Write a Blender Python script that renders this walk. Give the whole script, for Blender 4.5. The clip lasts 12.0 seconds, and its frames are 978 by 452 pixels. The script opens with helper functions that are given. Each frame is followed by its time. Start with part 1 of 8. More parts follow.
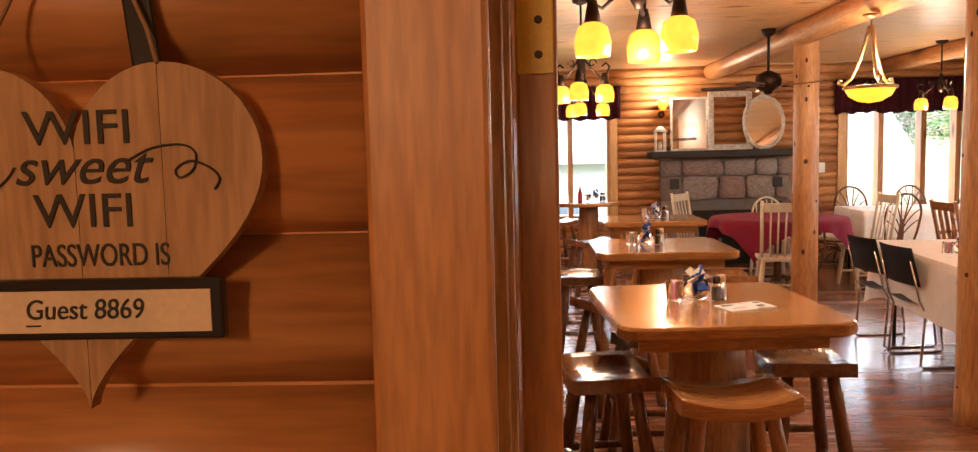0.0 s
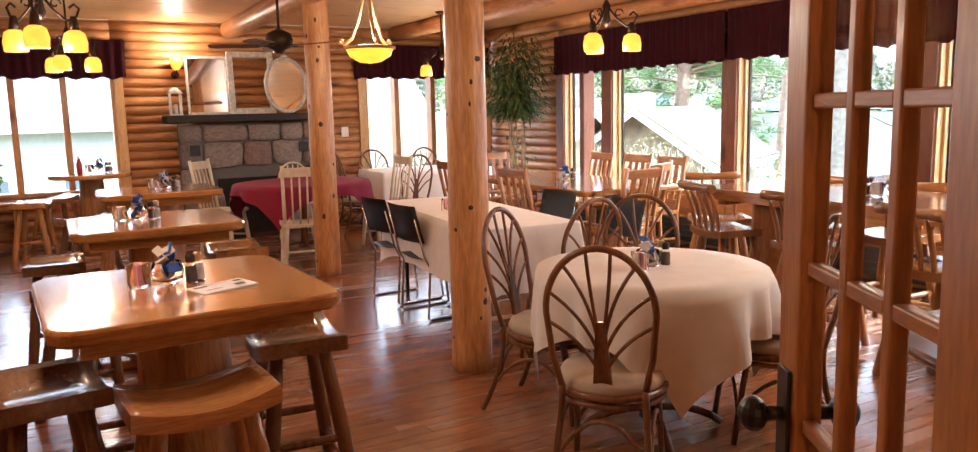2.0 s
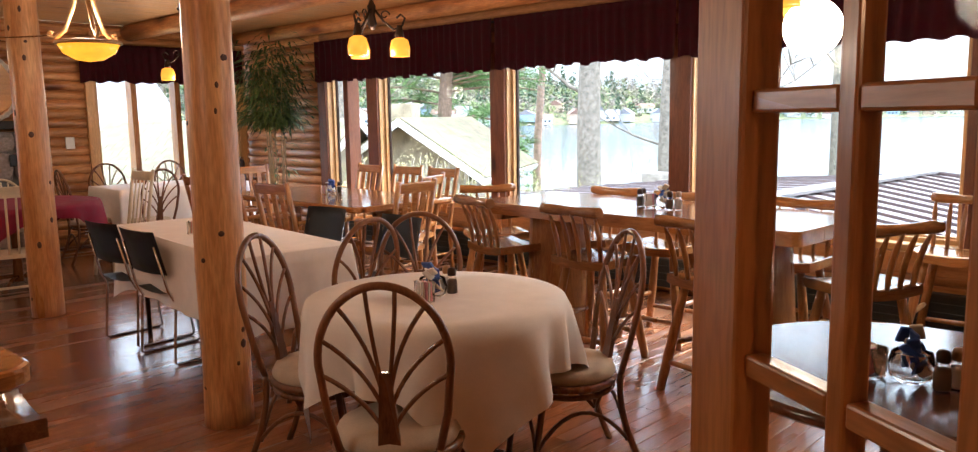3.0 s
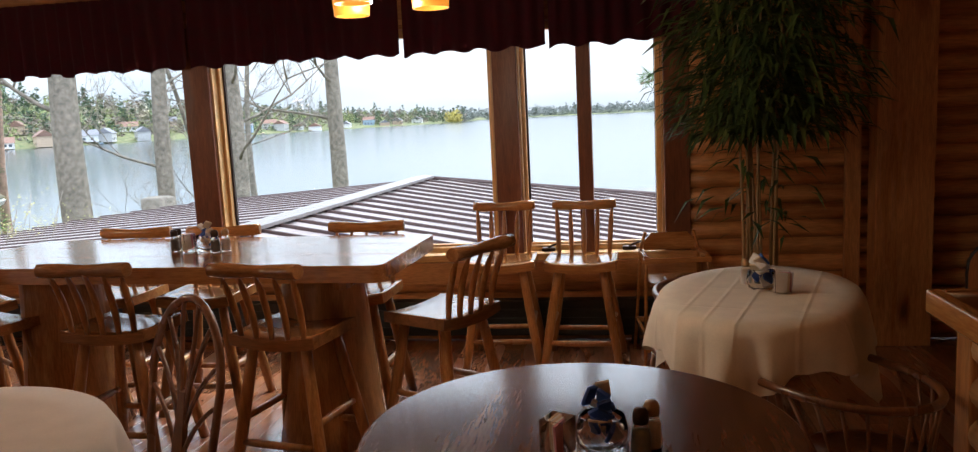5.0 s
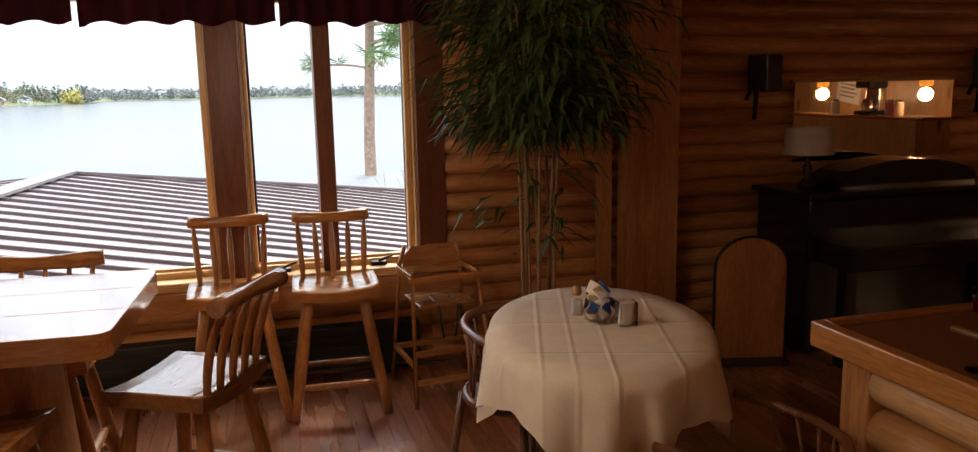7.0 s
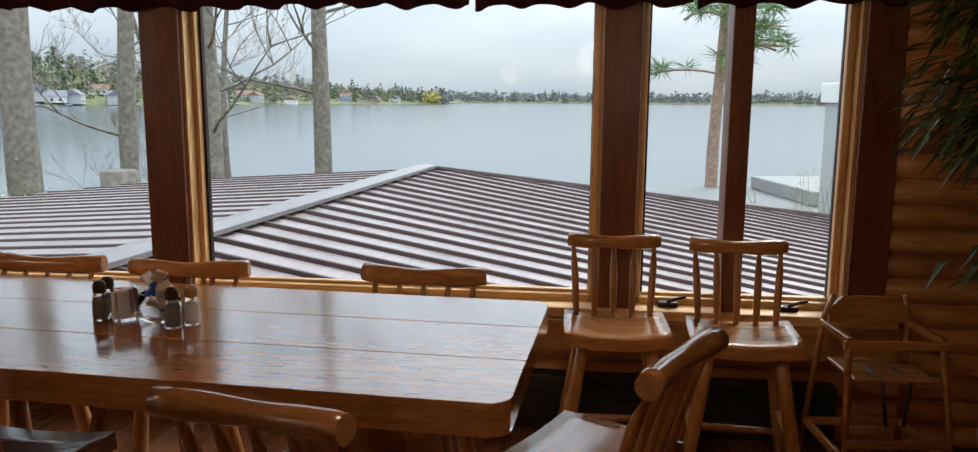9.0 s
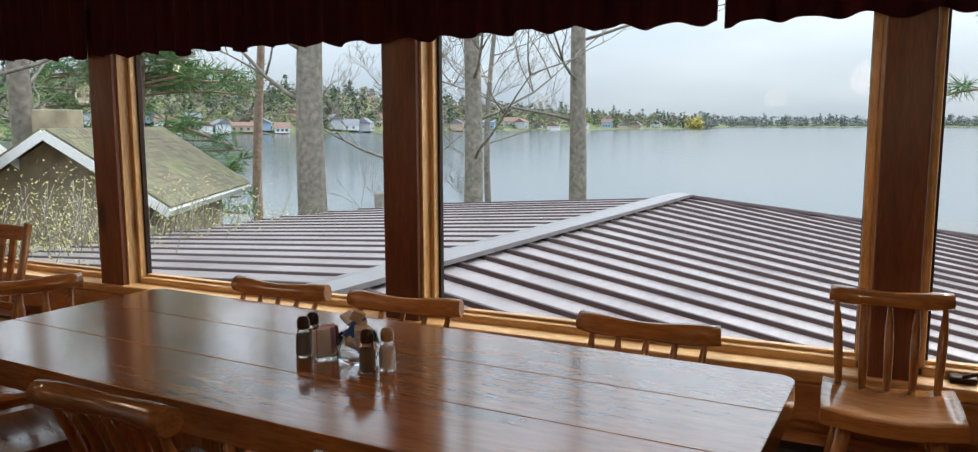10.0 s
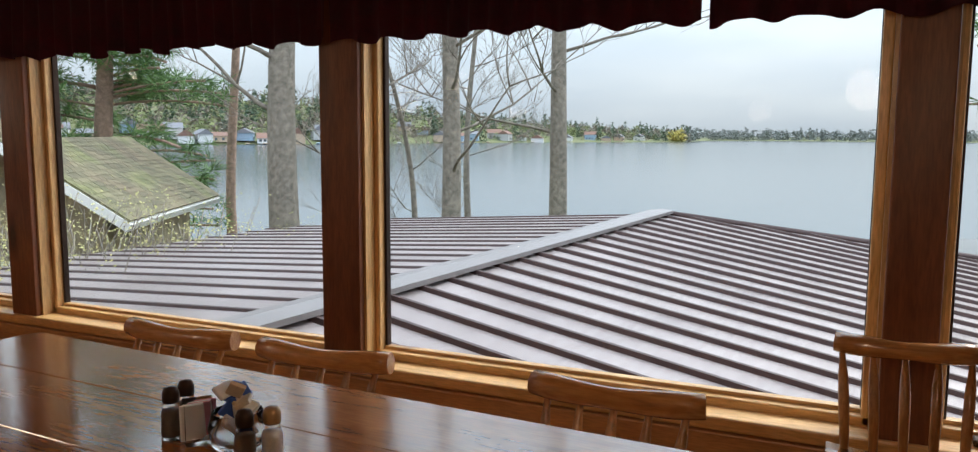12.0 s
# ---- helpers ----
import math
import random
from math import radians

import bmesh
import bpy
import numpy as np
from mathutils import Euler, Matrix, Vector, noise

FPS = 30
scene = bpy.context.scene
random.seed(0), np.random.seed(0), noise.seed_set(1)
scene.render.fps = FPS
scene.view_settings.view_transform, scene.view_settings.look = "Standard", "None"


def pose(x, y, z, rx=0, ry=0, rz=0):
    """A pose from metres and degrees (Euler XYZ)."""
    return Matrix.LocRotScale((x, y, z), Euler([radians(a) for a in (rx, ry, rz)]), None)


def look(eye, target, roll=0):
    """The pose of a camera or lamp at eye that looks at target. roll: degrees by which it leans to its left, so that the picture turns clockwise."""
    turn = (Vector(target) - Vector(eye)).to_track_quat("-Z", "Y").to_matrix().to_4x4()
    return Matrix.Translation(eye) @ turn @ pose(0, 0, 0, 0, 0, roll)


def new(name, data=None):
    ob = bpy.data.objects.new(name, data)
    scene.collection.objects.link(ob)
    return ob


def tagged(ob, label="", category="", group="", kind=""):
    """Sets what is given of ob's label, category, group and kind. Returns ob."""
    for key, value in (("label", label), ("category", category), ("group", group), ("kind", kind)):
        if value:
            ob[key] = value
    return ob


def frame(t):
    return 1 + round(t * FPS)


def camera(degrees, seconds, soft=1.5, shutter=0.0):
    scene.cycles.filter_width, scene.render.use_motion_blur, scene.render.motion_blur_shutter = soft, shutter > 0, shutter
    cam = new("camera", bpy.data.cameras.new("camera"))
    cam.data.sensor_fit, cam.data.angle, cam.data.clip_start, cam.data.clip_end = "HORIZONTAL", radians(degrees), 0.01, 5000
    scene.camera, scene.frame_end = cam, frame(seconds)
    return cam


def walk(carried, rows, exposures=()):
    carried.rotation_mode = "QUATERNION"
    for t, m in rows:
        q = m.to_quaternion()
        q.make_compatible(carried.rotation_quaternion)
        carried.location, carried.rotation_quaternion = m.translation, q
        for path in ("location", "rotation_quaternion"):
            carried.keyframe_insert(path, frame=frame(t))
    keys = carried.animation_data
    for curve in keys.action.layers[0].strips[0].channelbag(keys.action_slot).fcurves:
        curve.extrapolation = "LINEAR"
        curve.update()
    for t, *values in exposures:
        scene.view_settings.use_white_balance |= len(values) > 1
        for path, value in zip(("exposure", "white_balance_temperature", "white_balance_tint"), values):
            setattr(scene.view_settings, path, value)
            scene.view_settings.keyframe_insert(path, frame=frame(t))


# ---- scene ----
cam = camera(63.1, 12.0, soft=1.25)
PATH = [
    (0, (0.398, 0.632, 1.549), (0.308, 2.621, 1.368), -1.4),
    (0.5, (0.433, 0.665, 1.541), (0.558, 2.649, 1.318), -2.1),
    (1, (0.545, 0.723, 1.534), (0.912, 2.673, 1.288), -2.4),
    (1.5, (0.686, 0.847, 1.513), (1.335, 2.719, 1.241), -2.1),
    (2, (0.793, 1.021, 1.494), (1.75, 2.754, 1.207), -1.3),
    (2.5, (0.905, 1.277, 1.488), (2.129, 2.833, 1.204), -0.6),
    (2.7, (0.968, 1.364, 1.486), (2.279, 2.849, 1.211), -0.7),
    (4.3, (1.394, 1.733, 1.53), (3.195, 2.551, 1.233), -2.1),
    (4.5, (1.443, 1.855, 1.537), (3.302, 2.535, 1.251), -2.6),
    (5, (1.617, 2.025, 1.515), (3.573, 2.343, 1.24), -2.8),
    (5.5, (1.81, 2.122, 1.518), (3.792, 2.083, 1.25), -2.8),
    (6, (2.01, 2.215, 1.515), (3.958, 1.88, 1.213), -2.3),
    (6.5, (2.161, 2.401, 1.545), (4.068, 1.889, 1.23), -1.0),
    (6.7, (2.26, 2.473, 1.577), (4.151, 1.917, 1.236), -1.2),
    (8.3, (2.948, 2.744, 1.53), (4.920, 2.614, 1.225), 0.3),
    (8.5, (3.049, 2.788, 1.528), (5.025, 2.75, 1.221), 0.4),
    (9, (3.225, 2.849, 1.537), (5.185, 3.097, 1.221), 0.4),
    (9.5, (3.39, 2.863, 1.533), (5.285, 3.437, 1.247), -0.1),
    (10, (3.545, 2.82, 1.549), (5.332, 3.681, 1.294), -0.1),
    (10.5, (3.649, 2.824, 1.543), (5.318, 3.897, 1.296), -0.2),
    (11, (3.752, 2.855, 1.539), (5.39, 3.981, 1.315), 0.0),
    (11.5, (3.897, 2.892, 1.561), (5.588, 3.939, 1.349), 0.3),
    (12, (4.029, 2.909, 1.56), (5.837, 3.734, 1.334), 0.3),
]
EXPOSURES = [(0.0, 2.5, 6300, 12), (1.0, 2.42, 5800, 10), (2.0, 2.4, 5700, 10), (2.7, 2.05, 5800, 10), (4.3, 0.92, 6100, 10), (5.0, 0.8, 6100, 10), (6.0, 0.85, 6400, 12), (6.7, 0.95, 6450, 12),
             (8.3, 0.25, 6200, 7), (9.5, 0.14, 6200, 7), (12.0, 0.13, 6200, 7)]
walk(cam, [(t, look(eye, target, roll)) for t, eye, target, roll in PATH], EXPOSURES)

# ---- world and light ----
world = bpy.data.worlds.new("world")
scene.world = world
world.use_nodes = True
wn = world.node_tree.nodes
wl = world.node_tree.links
bg = wn["Background"]
sky = wn.new("ShaderNodeTexSky")
sky.sky_type = "NISHITA"
sky.sun_disc = False
sky.sun_elevation = radians(40)
sky.sun_rotation = radians(120)
sky.dust_density = 4.0
cloud_map = wn.new("ShaderNodeTexCoord")
cloud_scale = wn.new("ShaderNodeMapping")
cloud_scale.inputs["Scale"].default_value = (1.5, 1.5, 7.0)
cloud = wn.new("ShaderNodeTexNoise")
cloud.inputs["Scale"].default_value = 2.2
cloud.inputs["Detail"].default_value = 5.0
cloud_ramp = wn.new("ShaderNodeValToRGB")
cloud_ramp.color_ramp.elements[0].position, cloud_ramp.color_ramp.elements[0].color = 0.3, (4.9, 5.5, 6.3, 1)
cloud_ramp.color_ramp.elements[1].position, cloud_ramp.color_ramp.elements[1].color = 0.7, (6.4, 6.75, 7.2, 1)
sky_mix = wn.new("ShaderNodeMixRGB")
sky_mix.inputs[0].default_value = 0.92
wl.new(cloud_map.outputs["Generated"], cloud_scale.inputs["Vector"])
wl.new(cloud_scale.outputs[0], cloud.inputs["Vector"])
wl.new(cloud.outputs["Fac"], cloud_ramp.inputs[0])
wl.new(sky.outputs[0], sky_mix.inputs[1])
wl.new(cloud_ramp.outputs[0], sky_mix.inputs[2])
# An overcast sky is about three times as bright overhead as at the horizon
sep = wn.new("ShaderNodeSeparateXYZ")
lift = wn.new("ShaderNodeMath")
lift.operation, lift.use_clamp = "MULTIPLY_ADD", False
lift.inputs[1].default_value, lift.inputs[2].default_value = 4.5, 1.0
floor_at = wn.new("ShaderNodeMath")
floor_at.operation = "MAXIMUM"
floor_at.inputs[1].default_value = 1.0
grade = wn.new("ShaderNodeMixRGB")
grade.blend_type = "MULTIPLY"
grade.inputs[0].default_value = 1.0
wl.new(cloud_map.outputs["Generated"], sep.inputs[0])
wl.new(sep.outputs["Z"], lift.inputs[0])
wl.new(lift.outputs[0], floor_at.inputs[0])
wl.new(sky_mix.outputs[0], grade.inputs[1])
wl.new(floor_at.outputs[0], grade.inputs[2])
wl.new(grade.outputs[0], bg.inputs["Color"])
bg.inputs["Strength"].default_value = 0.10
sun_data = bpy.data.lights.new("sun", "SUN")
sun_data.energy, sun_data.angle, sun_data.color = 1.4, radians(20), (1.0, 0.96, 0.9)
sun = new("sun", sun_data)
sun.matrix_world = look((40, -20, 40), (0, 0, 0))

def room_lamp(x, y, z, watts, radius=0.12, colour=(1.0, 0.79, 0.57)):
    data = bpy.data.lights.new("lamp_light", "POINT")
    data.energy, data.shadow_soft_size, data.color = watts, radius, colour
    ob = new("lamp_light", data)
    ob.location = (x, y, z)


LAMP_W = 6.8
CHANDELIERS = ((0.86, 3.85), (0.84, 6.65), (1.05, 9.05), (4.6, 6.0), (4.5, 2.86), (5.0, 9.7))
for x, y in CHANDELIERS:
    room_lamp(x, y, 1.84, LAMP_W * (1.8 if (x, y) == (4.5, 2.86) else 1.0))
room_lamp(2.86, 6.45, 2.06, LAMP_W)
room_lamp(2.28, 11.42, 2.3, 5, 0.05)
LOBBY_LAMPS = ((0.15, -0.5, 2.0), (1.35, -5.2, 1.56), (3.2, -5.2, 1.56))
for k, (x, y, z) in enumerate(LOBBY_LAMPS):
    room_lamp(x, y, z - 0.14, 6.2 if k == 0 else 5, 0.08, (1.0, 0.56, 0.27))

# ---- materials ----
def new_mat(name):
    m = bpy.data.materials.new(name)
    m.use_nodes = True
    nt = m.node_tree
    return m, nt, nt.nodes["Principled BSDF"]


def ramp(nt, fac, stops):
    r = nt.nodes.new("ShaderNodeValToRGB")
    els = r.color_ramp.elements
    while len(els) < len(stops):
        els.new(0.5)
    for e, (p, c) in zip(els, stops):
        e.position, e.color = p, (*c, 1)
    nt.links.new(fac, r.inputs[0])
    return r.outputs[0]


def tex(nt, kind, scale, vec=None, **values):
    n = nt.nodes.new(kind)
    n.inputs["Scale"].default_value = scale
    for key, v in values.items():
        n.inputs[key].default_value = v
    if vec is not None:
        nt.links.new(vec, n.inputs["Vector"])
    return n


def coords(nt, scale=(1, 1, 1), turn=(0, 0, 0), shift_by_object=True):
    tc = nt.nodes.new("ShaderNodeTexCoord")
    mp = nt.nodes.new("ShaderNodeMapping")
    mp.inputs["Scale"].default_value = scale
    mp.inputs["Rotation"].default_value = turn
    nt.links.new(tc.outputs["Object"], mp.inputs["Vector"])
    if shift_by_object:
        oi = nt.nodes.new("ShaderNodeObjectInfo")
        k = nt.nodes.new("ShaderNodeMath")
        k.operation = "MULTIPLY"
        k.inputs[1].default_value = 37.0
        nt.links.new(oi.outputs["Random"], k.inputs[0])
        nt.links.new(k.outputs[0], mp.inputs["Location"])
    return mp.outputs[0]


def mix(nt, kind, fac, a, b):
    m = nt.nodes.new("ShaderNodeMixRGB")
    m.blend_type = kind
    for sock, v in zip(m.inputs, (fac, a, b)):
        if hasattr(v, "links"):
            nt.links.new(v, sock)
        elif isinstance(v, (int, float)):
            sock.default_value = v
        else:
            sock.default_value = (*v, 1)
    return m.outputs[0]


def bump(nt, bsdf, height, strength=0.2, distance=0.01):
    b = nt.nodes.new("ShaderNodeBump")
    b.inputs["Strength"].default_value = strength
    b.inputs["Distance"].default_value = distance
    nt.links.new(height, b.inputs["Height"])
    nt.links.new(b.outputs[0], bsdf.inputs["Normal"])


def wood(name, light, dark, axis="x", rough=0.35, knots=True, vary=0.25, grain=1.0, coat=0.0):
    """Pine and similar: rings stretched along the grain, fine streaks, brown knots, a tone of its own for each piece."""
    m, nt, b = new_mat(name)
    stretch = {"x": (0.12, 1, 1), "y": (1, 0.12, 1), "z": (1, 1, 0.12)}[axis]
    v = coords(nt, stretch)
    warp = tex(nt, "ShaderNodeTexNoise", 5.0 * grain, v, Detail=3.0)
    rings = tex(nt, "ShaderNodeTexNoise", 22.0 * grain, v, Detail=5.0, Distortion=1.2)
    fine = tex(nt, "ShaderNodeTexNoise", 160.0 * grain, v, Detail=2.0)
    f = mix(nt, "MIX", 0.45, rings.outputs["Fac"], warp.outputs["Fac"])
    col = ramp(nt, f, [(0.37, dark), (0.5, tuple(0.45 * p + 0.55 * q for p, q in zip(dark, light))), (0.61, light)])
    streak = ramp(nt, fine.outputs["Fac"], [(0.33, (0.72, 0.69, 0.66)), (0.62, (1.08, 1.08, 1.08))])
    col = mix(nt, "MULTIPLY", 0.7, col, streak)
    if knots:
        kv = coords(nt, tuple(0.35 if s < 1 else 1 for s in stretch))
        k = tex(nt, "ShaderNodeTexVoronoi", 3.6 * grain, kv)
        kd = ramp(nt, k.outputs["Distance"], [(0.06, (0.13, 0.055, 0.028)), (0.10, (0.5, 0.33, 0.22)), (0.18, (1, 1, 1))])
        col = mix(nt, "MULTIPLY", 0.9, col, kd)
    oi = nt.nodes.new("ShaderNodeObjectInfo")
    tone = ramp(nt, oi.outputs["Random"], [(0.0, (1 - vary, 1 - 1.15 * vary, 1 - 1.3 * vary)), (1.0, (1.0 + vary * 0.4,) * 3)])
    col = mix(nt, "MULTIPLY", 1.0, col, tone)
    nt.links.new(col, b.inputs["Base Color"])
    rr = ramp(nt, warp.outputs["Fac"], [(0.3, (rough * 0.75,) * 3), (0.7, (min(1, rough * 1.35),) * 3)])
    nt.links.new(rr, b.inputs["Roughness"])
    b.inputs["Coat Weight"].default_value = coat
    b.inputs["Coat Roughness"].default_value = 0.12
    bump(nt, b, rings.outputs["Fac"], 0.25, 0.004)
    return m


def plain(name, colour, rough=0.5, metal=0.0, vary=0.12, scale=12.0, bumpy=0.08, **extra):
    """Paint, cloth, metal, plastic: one colour broken by two scales of noise."""
    m, nt, b = new_mat(name)
    v = coords(nt)
    n1 = tex(nt, "ShaderNodeTexNoise", scale, v, Detail=4.0)
    n2 = tex(nt, "ShaderNodeTexNoise", scale * 14, v, Detail=2.0)
    f = mix(nt, "MIX", 0.35, n1.outputs["Fac"], n2.outputs["Fac"])
    lo = tuple(c * (1 - vary) for c in colour)
    hi = tuple(min(1.0, c * (1 + vary)) for c in colour)
    nt.links.new(ramp(nt, f, [(0.35, lo), (0.65, hi)]), b.inputs["Base Color"])
    nt.links.new(ramp(nt, n1.outputs["Fac"], [(0.3, (rough * 0.85,) * 3), (0.7, (min(1, rough * 1.15),) * 3)]), b.inputs["Roughness"])
    b.inputs["Metallic"].default_value = metal
    for key, value in extra.items():
        b.inputs[key.replace("_", " ")].default_value = value
    if bumpy:
        bump(nt, b, n2.outputs["Fac"], bumpy, 0.003)
    return m


def glow(name, colour, strength, base=(0.8, 0.5, 0.2)):
    """Amber lamp glass: lit from inside, brighter low down where the bulb is."""
    m, nt, b = new_mat(name)
    n = tex(nt, "ShaderNodeTexNoise", 18.0, coords(nt), Detail=3.0)
    c = ramp(nt, n.outputs["Fac"], [(0.3, tuple(v * 0.75 for v in colour)), (0.7, colour)])
    nt.links.new(c, b.inputs["Emission Color"])
    b.inputs["Base Color"].default_value = (*base, 1)
    b.inputs["Emission Strength"].default_value = strength
    b.inputs["Roughness"].default_value = 0.25
    return m


def glass(name, tint=(1, 1, 1), rough=0.0, ior=1.45):
    m, nt, b = new_mat(name)
    b.inputs["Base Color"].default_value = (*tint, 1)
    b.inputs["Transmission Weight"].default_value = 1.0
    b.inputs["Roughness"].default_value = rough
    b.inputs["IOR"].default_value = ior
    return m


LOG = wood("log_pine_lengthwise_x", (0.72, 0.38, 0.15), (0.42, 0.16, 0.05), "x", 0.4, vary=0.25, grain=0.6)
LOG_Y = wood("log_pine_lengthwise_y", (0.72, 0.38, 0.15), (0.42, 0.16, 0.05), "y", 0.4, vary=0.25, grain=0.6)
LOG_Z = wood("log_pine_upright", (0.74, 0.41, 0.17), (0.48, 0.20, 0.065), "z", 0.35, vary=0.1, grain=0.6)
PINE_X = wood("pine_board_x", (0.60, 0.31, 0.12), (0.40, 0.17, 0.055), "x", 0.35)
PINE_Y = wood("pine_board_y", (0.60, 0.31, 0.12), (0.40, 0.17, 0.055), "y", 0.35)
PINE_Z = wood("pine_board_z", (0.60, 0.31, 0.12), (0.40, 0.17, 0.055), "z", 0.35)
# Reddish stain, deepened to carry the shade on the backlit room-side faces
POSTWOOD = wood("stained_and_shaded_post", (0.26, 0.09, 0.034), (0.16, 0.05, 0.019), "z", 0.4)
PALE_Z = wood("pale_pine_trim", (0.80, 0.52, 0.24), (0.62, 0.36, 0.13), "z", 0.35)
PALE_Y = wood("pale_pine_sill", (0.80, 0.52, 0.24), (0.62, 0.36, 0.13), "y", 0.35)
CEIL = wood("ceiling_pine", (0.74, 0.47, 0.23), (0.54, 0.30, 0.12), "x", 0.38, vary=0.15)
TABLE = wood("varnished_table_pine", (0.46, 0.20, 0.06), (0.28, 0.10, 0.026), "y", 0.16, coat=1.0, vary=0.08)
TABLE.node_tree.nodes["Bump"].inputs["Strength"].default_value = 0.06
TABLE_X = wood("varnished_table_pine_x", (0.52, 0.24, 0.07), (0.34, 0.125, 0.03), "x", 0.16, coat=0.8, vary=0.08)
BROWN = wood("dark_varnished_table", (0.20, 0.085, 0.04), (0.11, 0.04, 0.02), "x", 0.2, knots=False, coat=0.6, vary=0.05)
BARLOG = wood("pale_varnished_log", (0.82, 0.52, 0.24), (0.58, 0.30, 0.11), "x", 0.35, vary=0.15, grain=0.6)
STOOL = wood("varnished_stool_pine", (0.56, 0.27, 0.09), (0.36, 0.14, 0.04), "x", 0.2, coat=0.5)
STOOL_LEG = wood("varnished_stool_leg", (0.50, 0.24, 0.08), (0.32, 0.125, 0.035), "z", 0.28, coat=0.3)
DARKSTOOL = wood("dark_stained_stool", (0.24, 0.10, 0.04), (0.13, 0.05, 0.02), "x", 0.18, coat=0.5)
DARKLEG = wood("dark_stained_leg", (0.24, 0.10, 0.04), (0.13, 0.05, 0.02), "z", 0.25, coat=0.3)
RATTAN = wood("brown_bent_rattan", (0.26, 0.11, 0.045), (0.14, 0.055, 0.022), "z", 0.3, knots=False, coat=0.3)
OAK = wood("oak_panel", (0.48, 0.22, 0.08), (0.34, 0.14, 0.045), "z", 0.35, knots=False)
FLOORWOOD = wood("red_brown_floorboard", (0.30, 0.105, 0.035), (0.19, 0.06, 0.02), "y", 0.2, knots=False, coat=0.45, vary=0.2)
MAROON = plain("maroon_valance_cloth", (0.075, 0.006, 0.016), 0.9, vary=0.25)
WINE = plain("wine_red_tablecloth", (0.22, 0.006, 0.03), 0.85, vary=0.12)
WHITE_CLOTH = plain("white_tablecloth", (0.86, 0.82, 0.78), 0.9, vary=0.04)
CREAM_CLOTH = plain("cream_tablecloth", (0.82, 0.75, 0.62), 0.9, vary=0.07)


def creased(m, lines):
    """Pressed fold lines standing up from a cloth, along x and y of the cloth."""
    nt = m.node_tree
    b = nt.nodes["Principled BSDF"]
    xyz = nt.nodes.new("ShaderNodeSeparateXYZ")
    nt.links.new(nt.nodes.new("ShaderNodeTexCoord").outputs["Object"], xyz.inputs[0])
    total = None
    for axis, at in lines:
        off = nt.nodes.new("ShaderNodeMath")
        off.operation, off.inputs[1].default_value = "SUBTRACT", at
        nt.links.new(xyz.outputs[axis], off.inputs[0])
        size = nt.nodes.new("ShaderNodeMath")
        size.operation = "ABSOLUTE"
        nt.links.new(off.outputs[0], size.inputs[0])
        ridge = ramp(nt, size.outputs[0], [(0.0, (1, 1, 1)), (0.012, (0, 0, 0))])
        total = ridge if total is None else mix(nt, "ADD", 1.0, total, ridge)
    old = b.inputs["Normal"].links[0].from_node
    fold = nt.nodes.new("ShaderNodeBump")
    fold.inputs["Strength"].default_value, fold.inputs["Distance"].default_value = 0.5, 0.006
    nt.links.new(total, fold.inputs["Height"])
    nt.links.new(old.outputs[0], fold.inputs["Normal"])
    nt.links.new(fold.outputs[0], b.inputs["Normal"])


creased(CREAM_CLOTH, (("X", 0.02), ("X", -0.3), ("X", 0.33), ("Y", 0.0), ("Y", -0.2), ("Y", 0.21), ("Y", 0.11)))
CUSHION = plain("beige_cushion", (0.55, 0.46, 0.36), 0.9)
CREAM_PAINT = plain("cream_painted_wood", (0.72, 0.62, 0.44), 0.5)
BLACK = plain("black_plastic", (0.015, 0.015, 0.017), 0.35)
PIANO = plain("black_piano_lacquer", (0.008, 0.008, 0.009), 0.15)
IRON = plain("dark_bronze_iron", (0.05, 0.03, 0.022), 0.45, metal=0.8)
BRONZE = plain("gold_brown_bronze", (0.42, 0.26, 0.12), 0.4, metal=0.5)
CHROME = plain("brushed_steel", (0.6, 0.6, 0.6), 0.2, metal=1.0, vary=0.05)
GREEN_TOP = plain("dark_green_laminate", (0.02, 0.06, 0.05), 0.2)
WHITE_PAINT = plain("white_paint", (0.8, 0.79, 0.76), 0.5, vary=0.05)
PAPER = plain("paper", (0.8, 0.79, 0.77), 0.8, vary=0.03)
HEATER = plain("black_heater", (0.02, 0.022, 0.02), 0.5)
AMBER = glow("amber_lamp_glass", (1.0, 0.34, 0.03), 0.5, (0.5, 0.2, 0.03))
AMBER_BOWL = glow("amber_bowl_glass", (1.0, 0.36, 0.02), 0.5, (0.55, 0.25, 0.03))
BULB = glow("lit_bulb", (1.0, 0.72, 0.35), 4.0, (1, 0.9, 0.7))
PANE = glass("window_glass", (0.92, 0.94, 0.93), ior=1.12)
CLEAR = glass("clear_glass")
THIN = glass("thin_blown_glass", ior=1.12)
MIRROR = plain("mirror_silver", (0.9, 0.9, 0.9), 0.02, metal=1.0, vary=0.0, bumpy=0)

# ---- helpers for meshes ----
def bm_box(bm, lo, hi, m=None):
    c = Vector([(p + q) / 2 for p, q in zip(lo, hi)])
    s = [abs(q - p) for p, q in zip(lo, hi)]
    mat = Matrix.Translation(c) @ Matrix.Diagonal((*s, 1))
    return bmesh.ops.create_cube(bm, size=1, matrix=(m @ mat) if m else mat)["verts"]


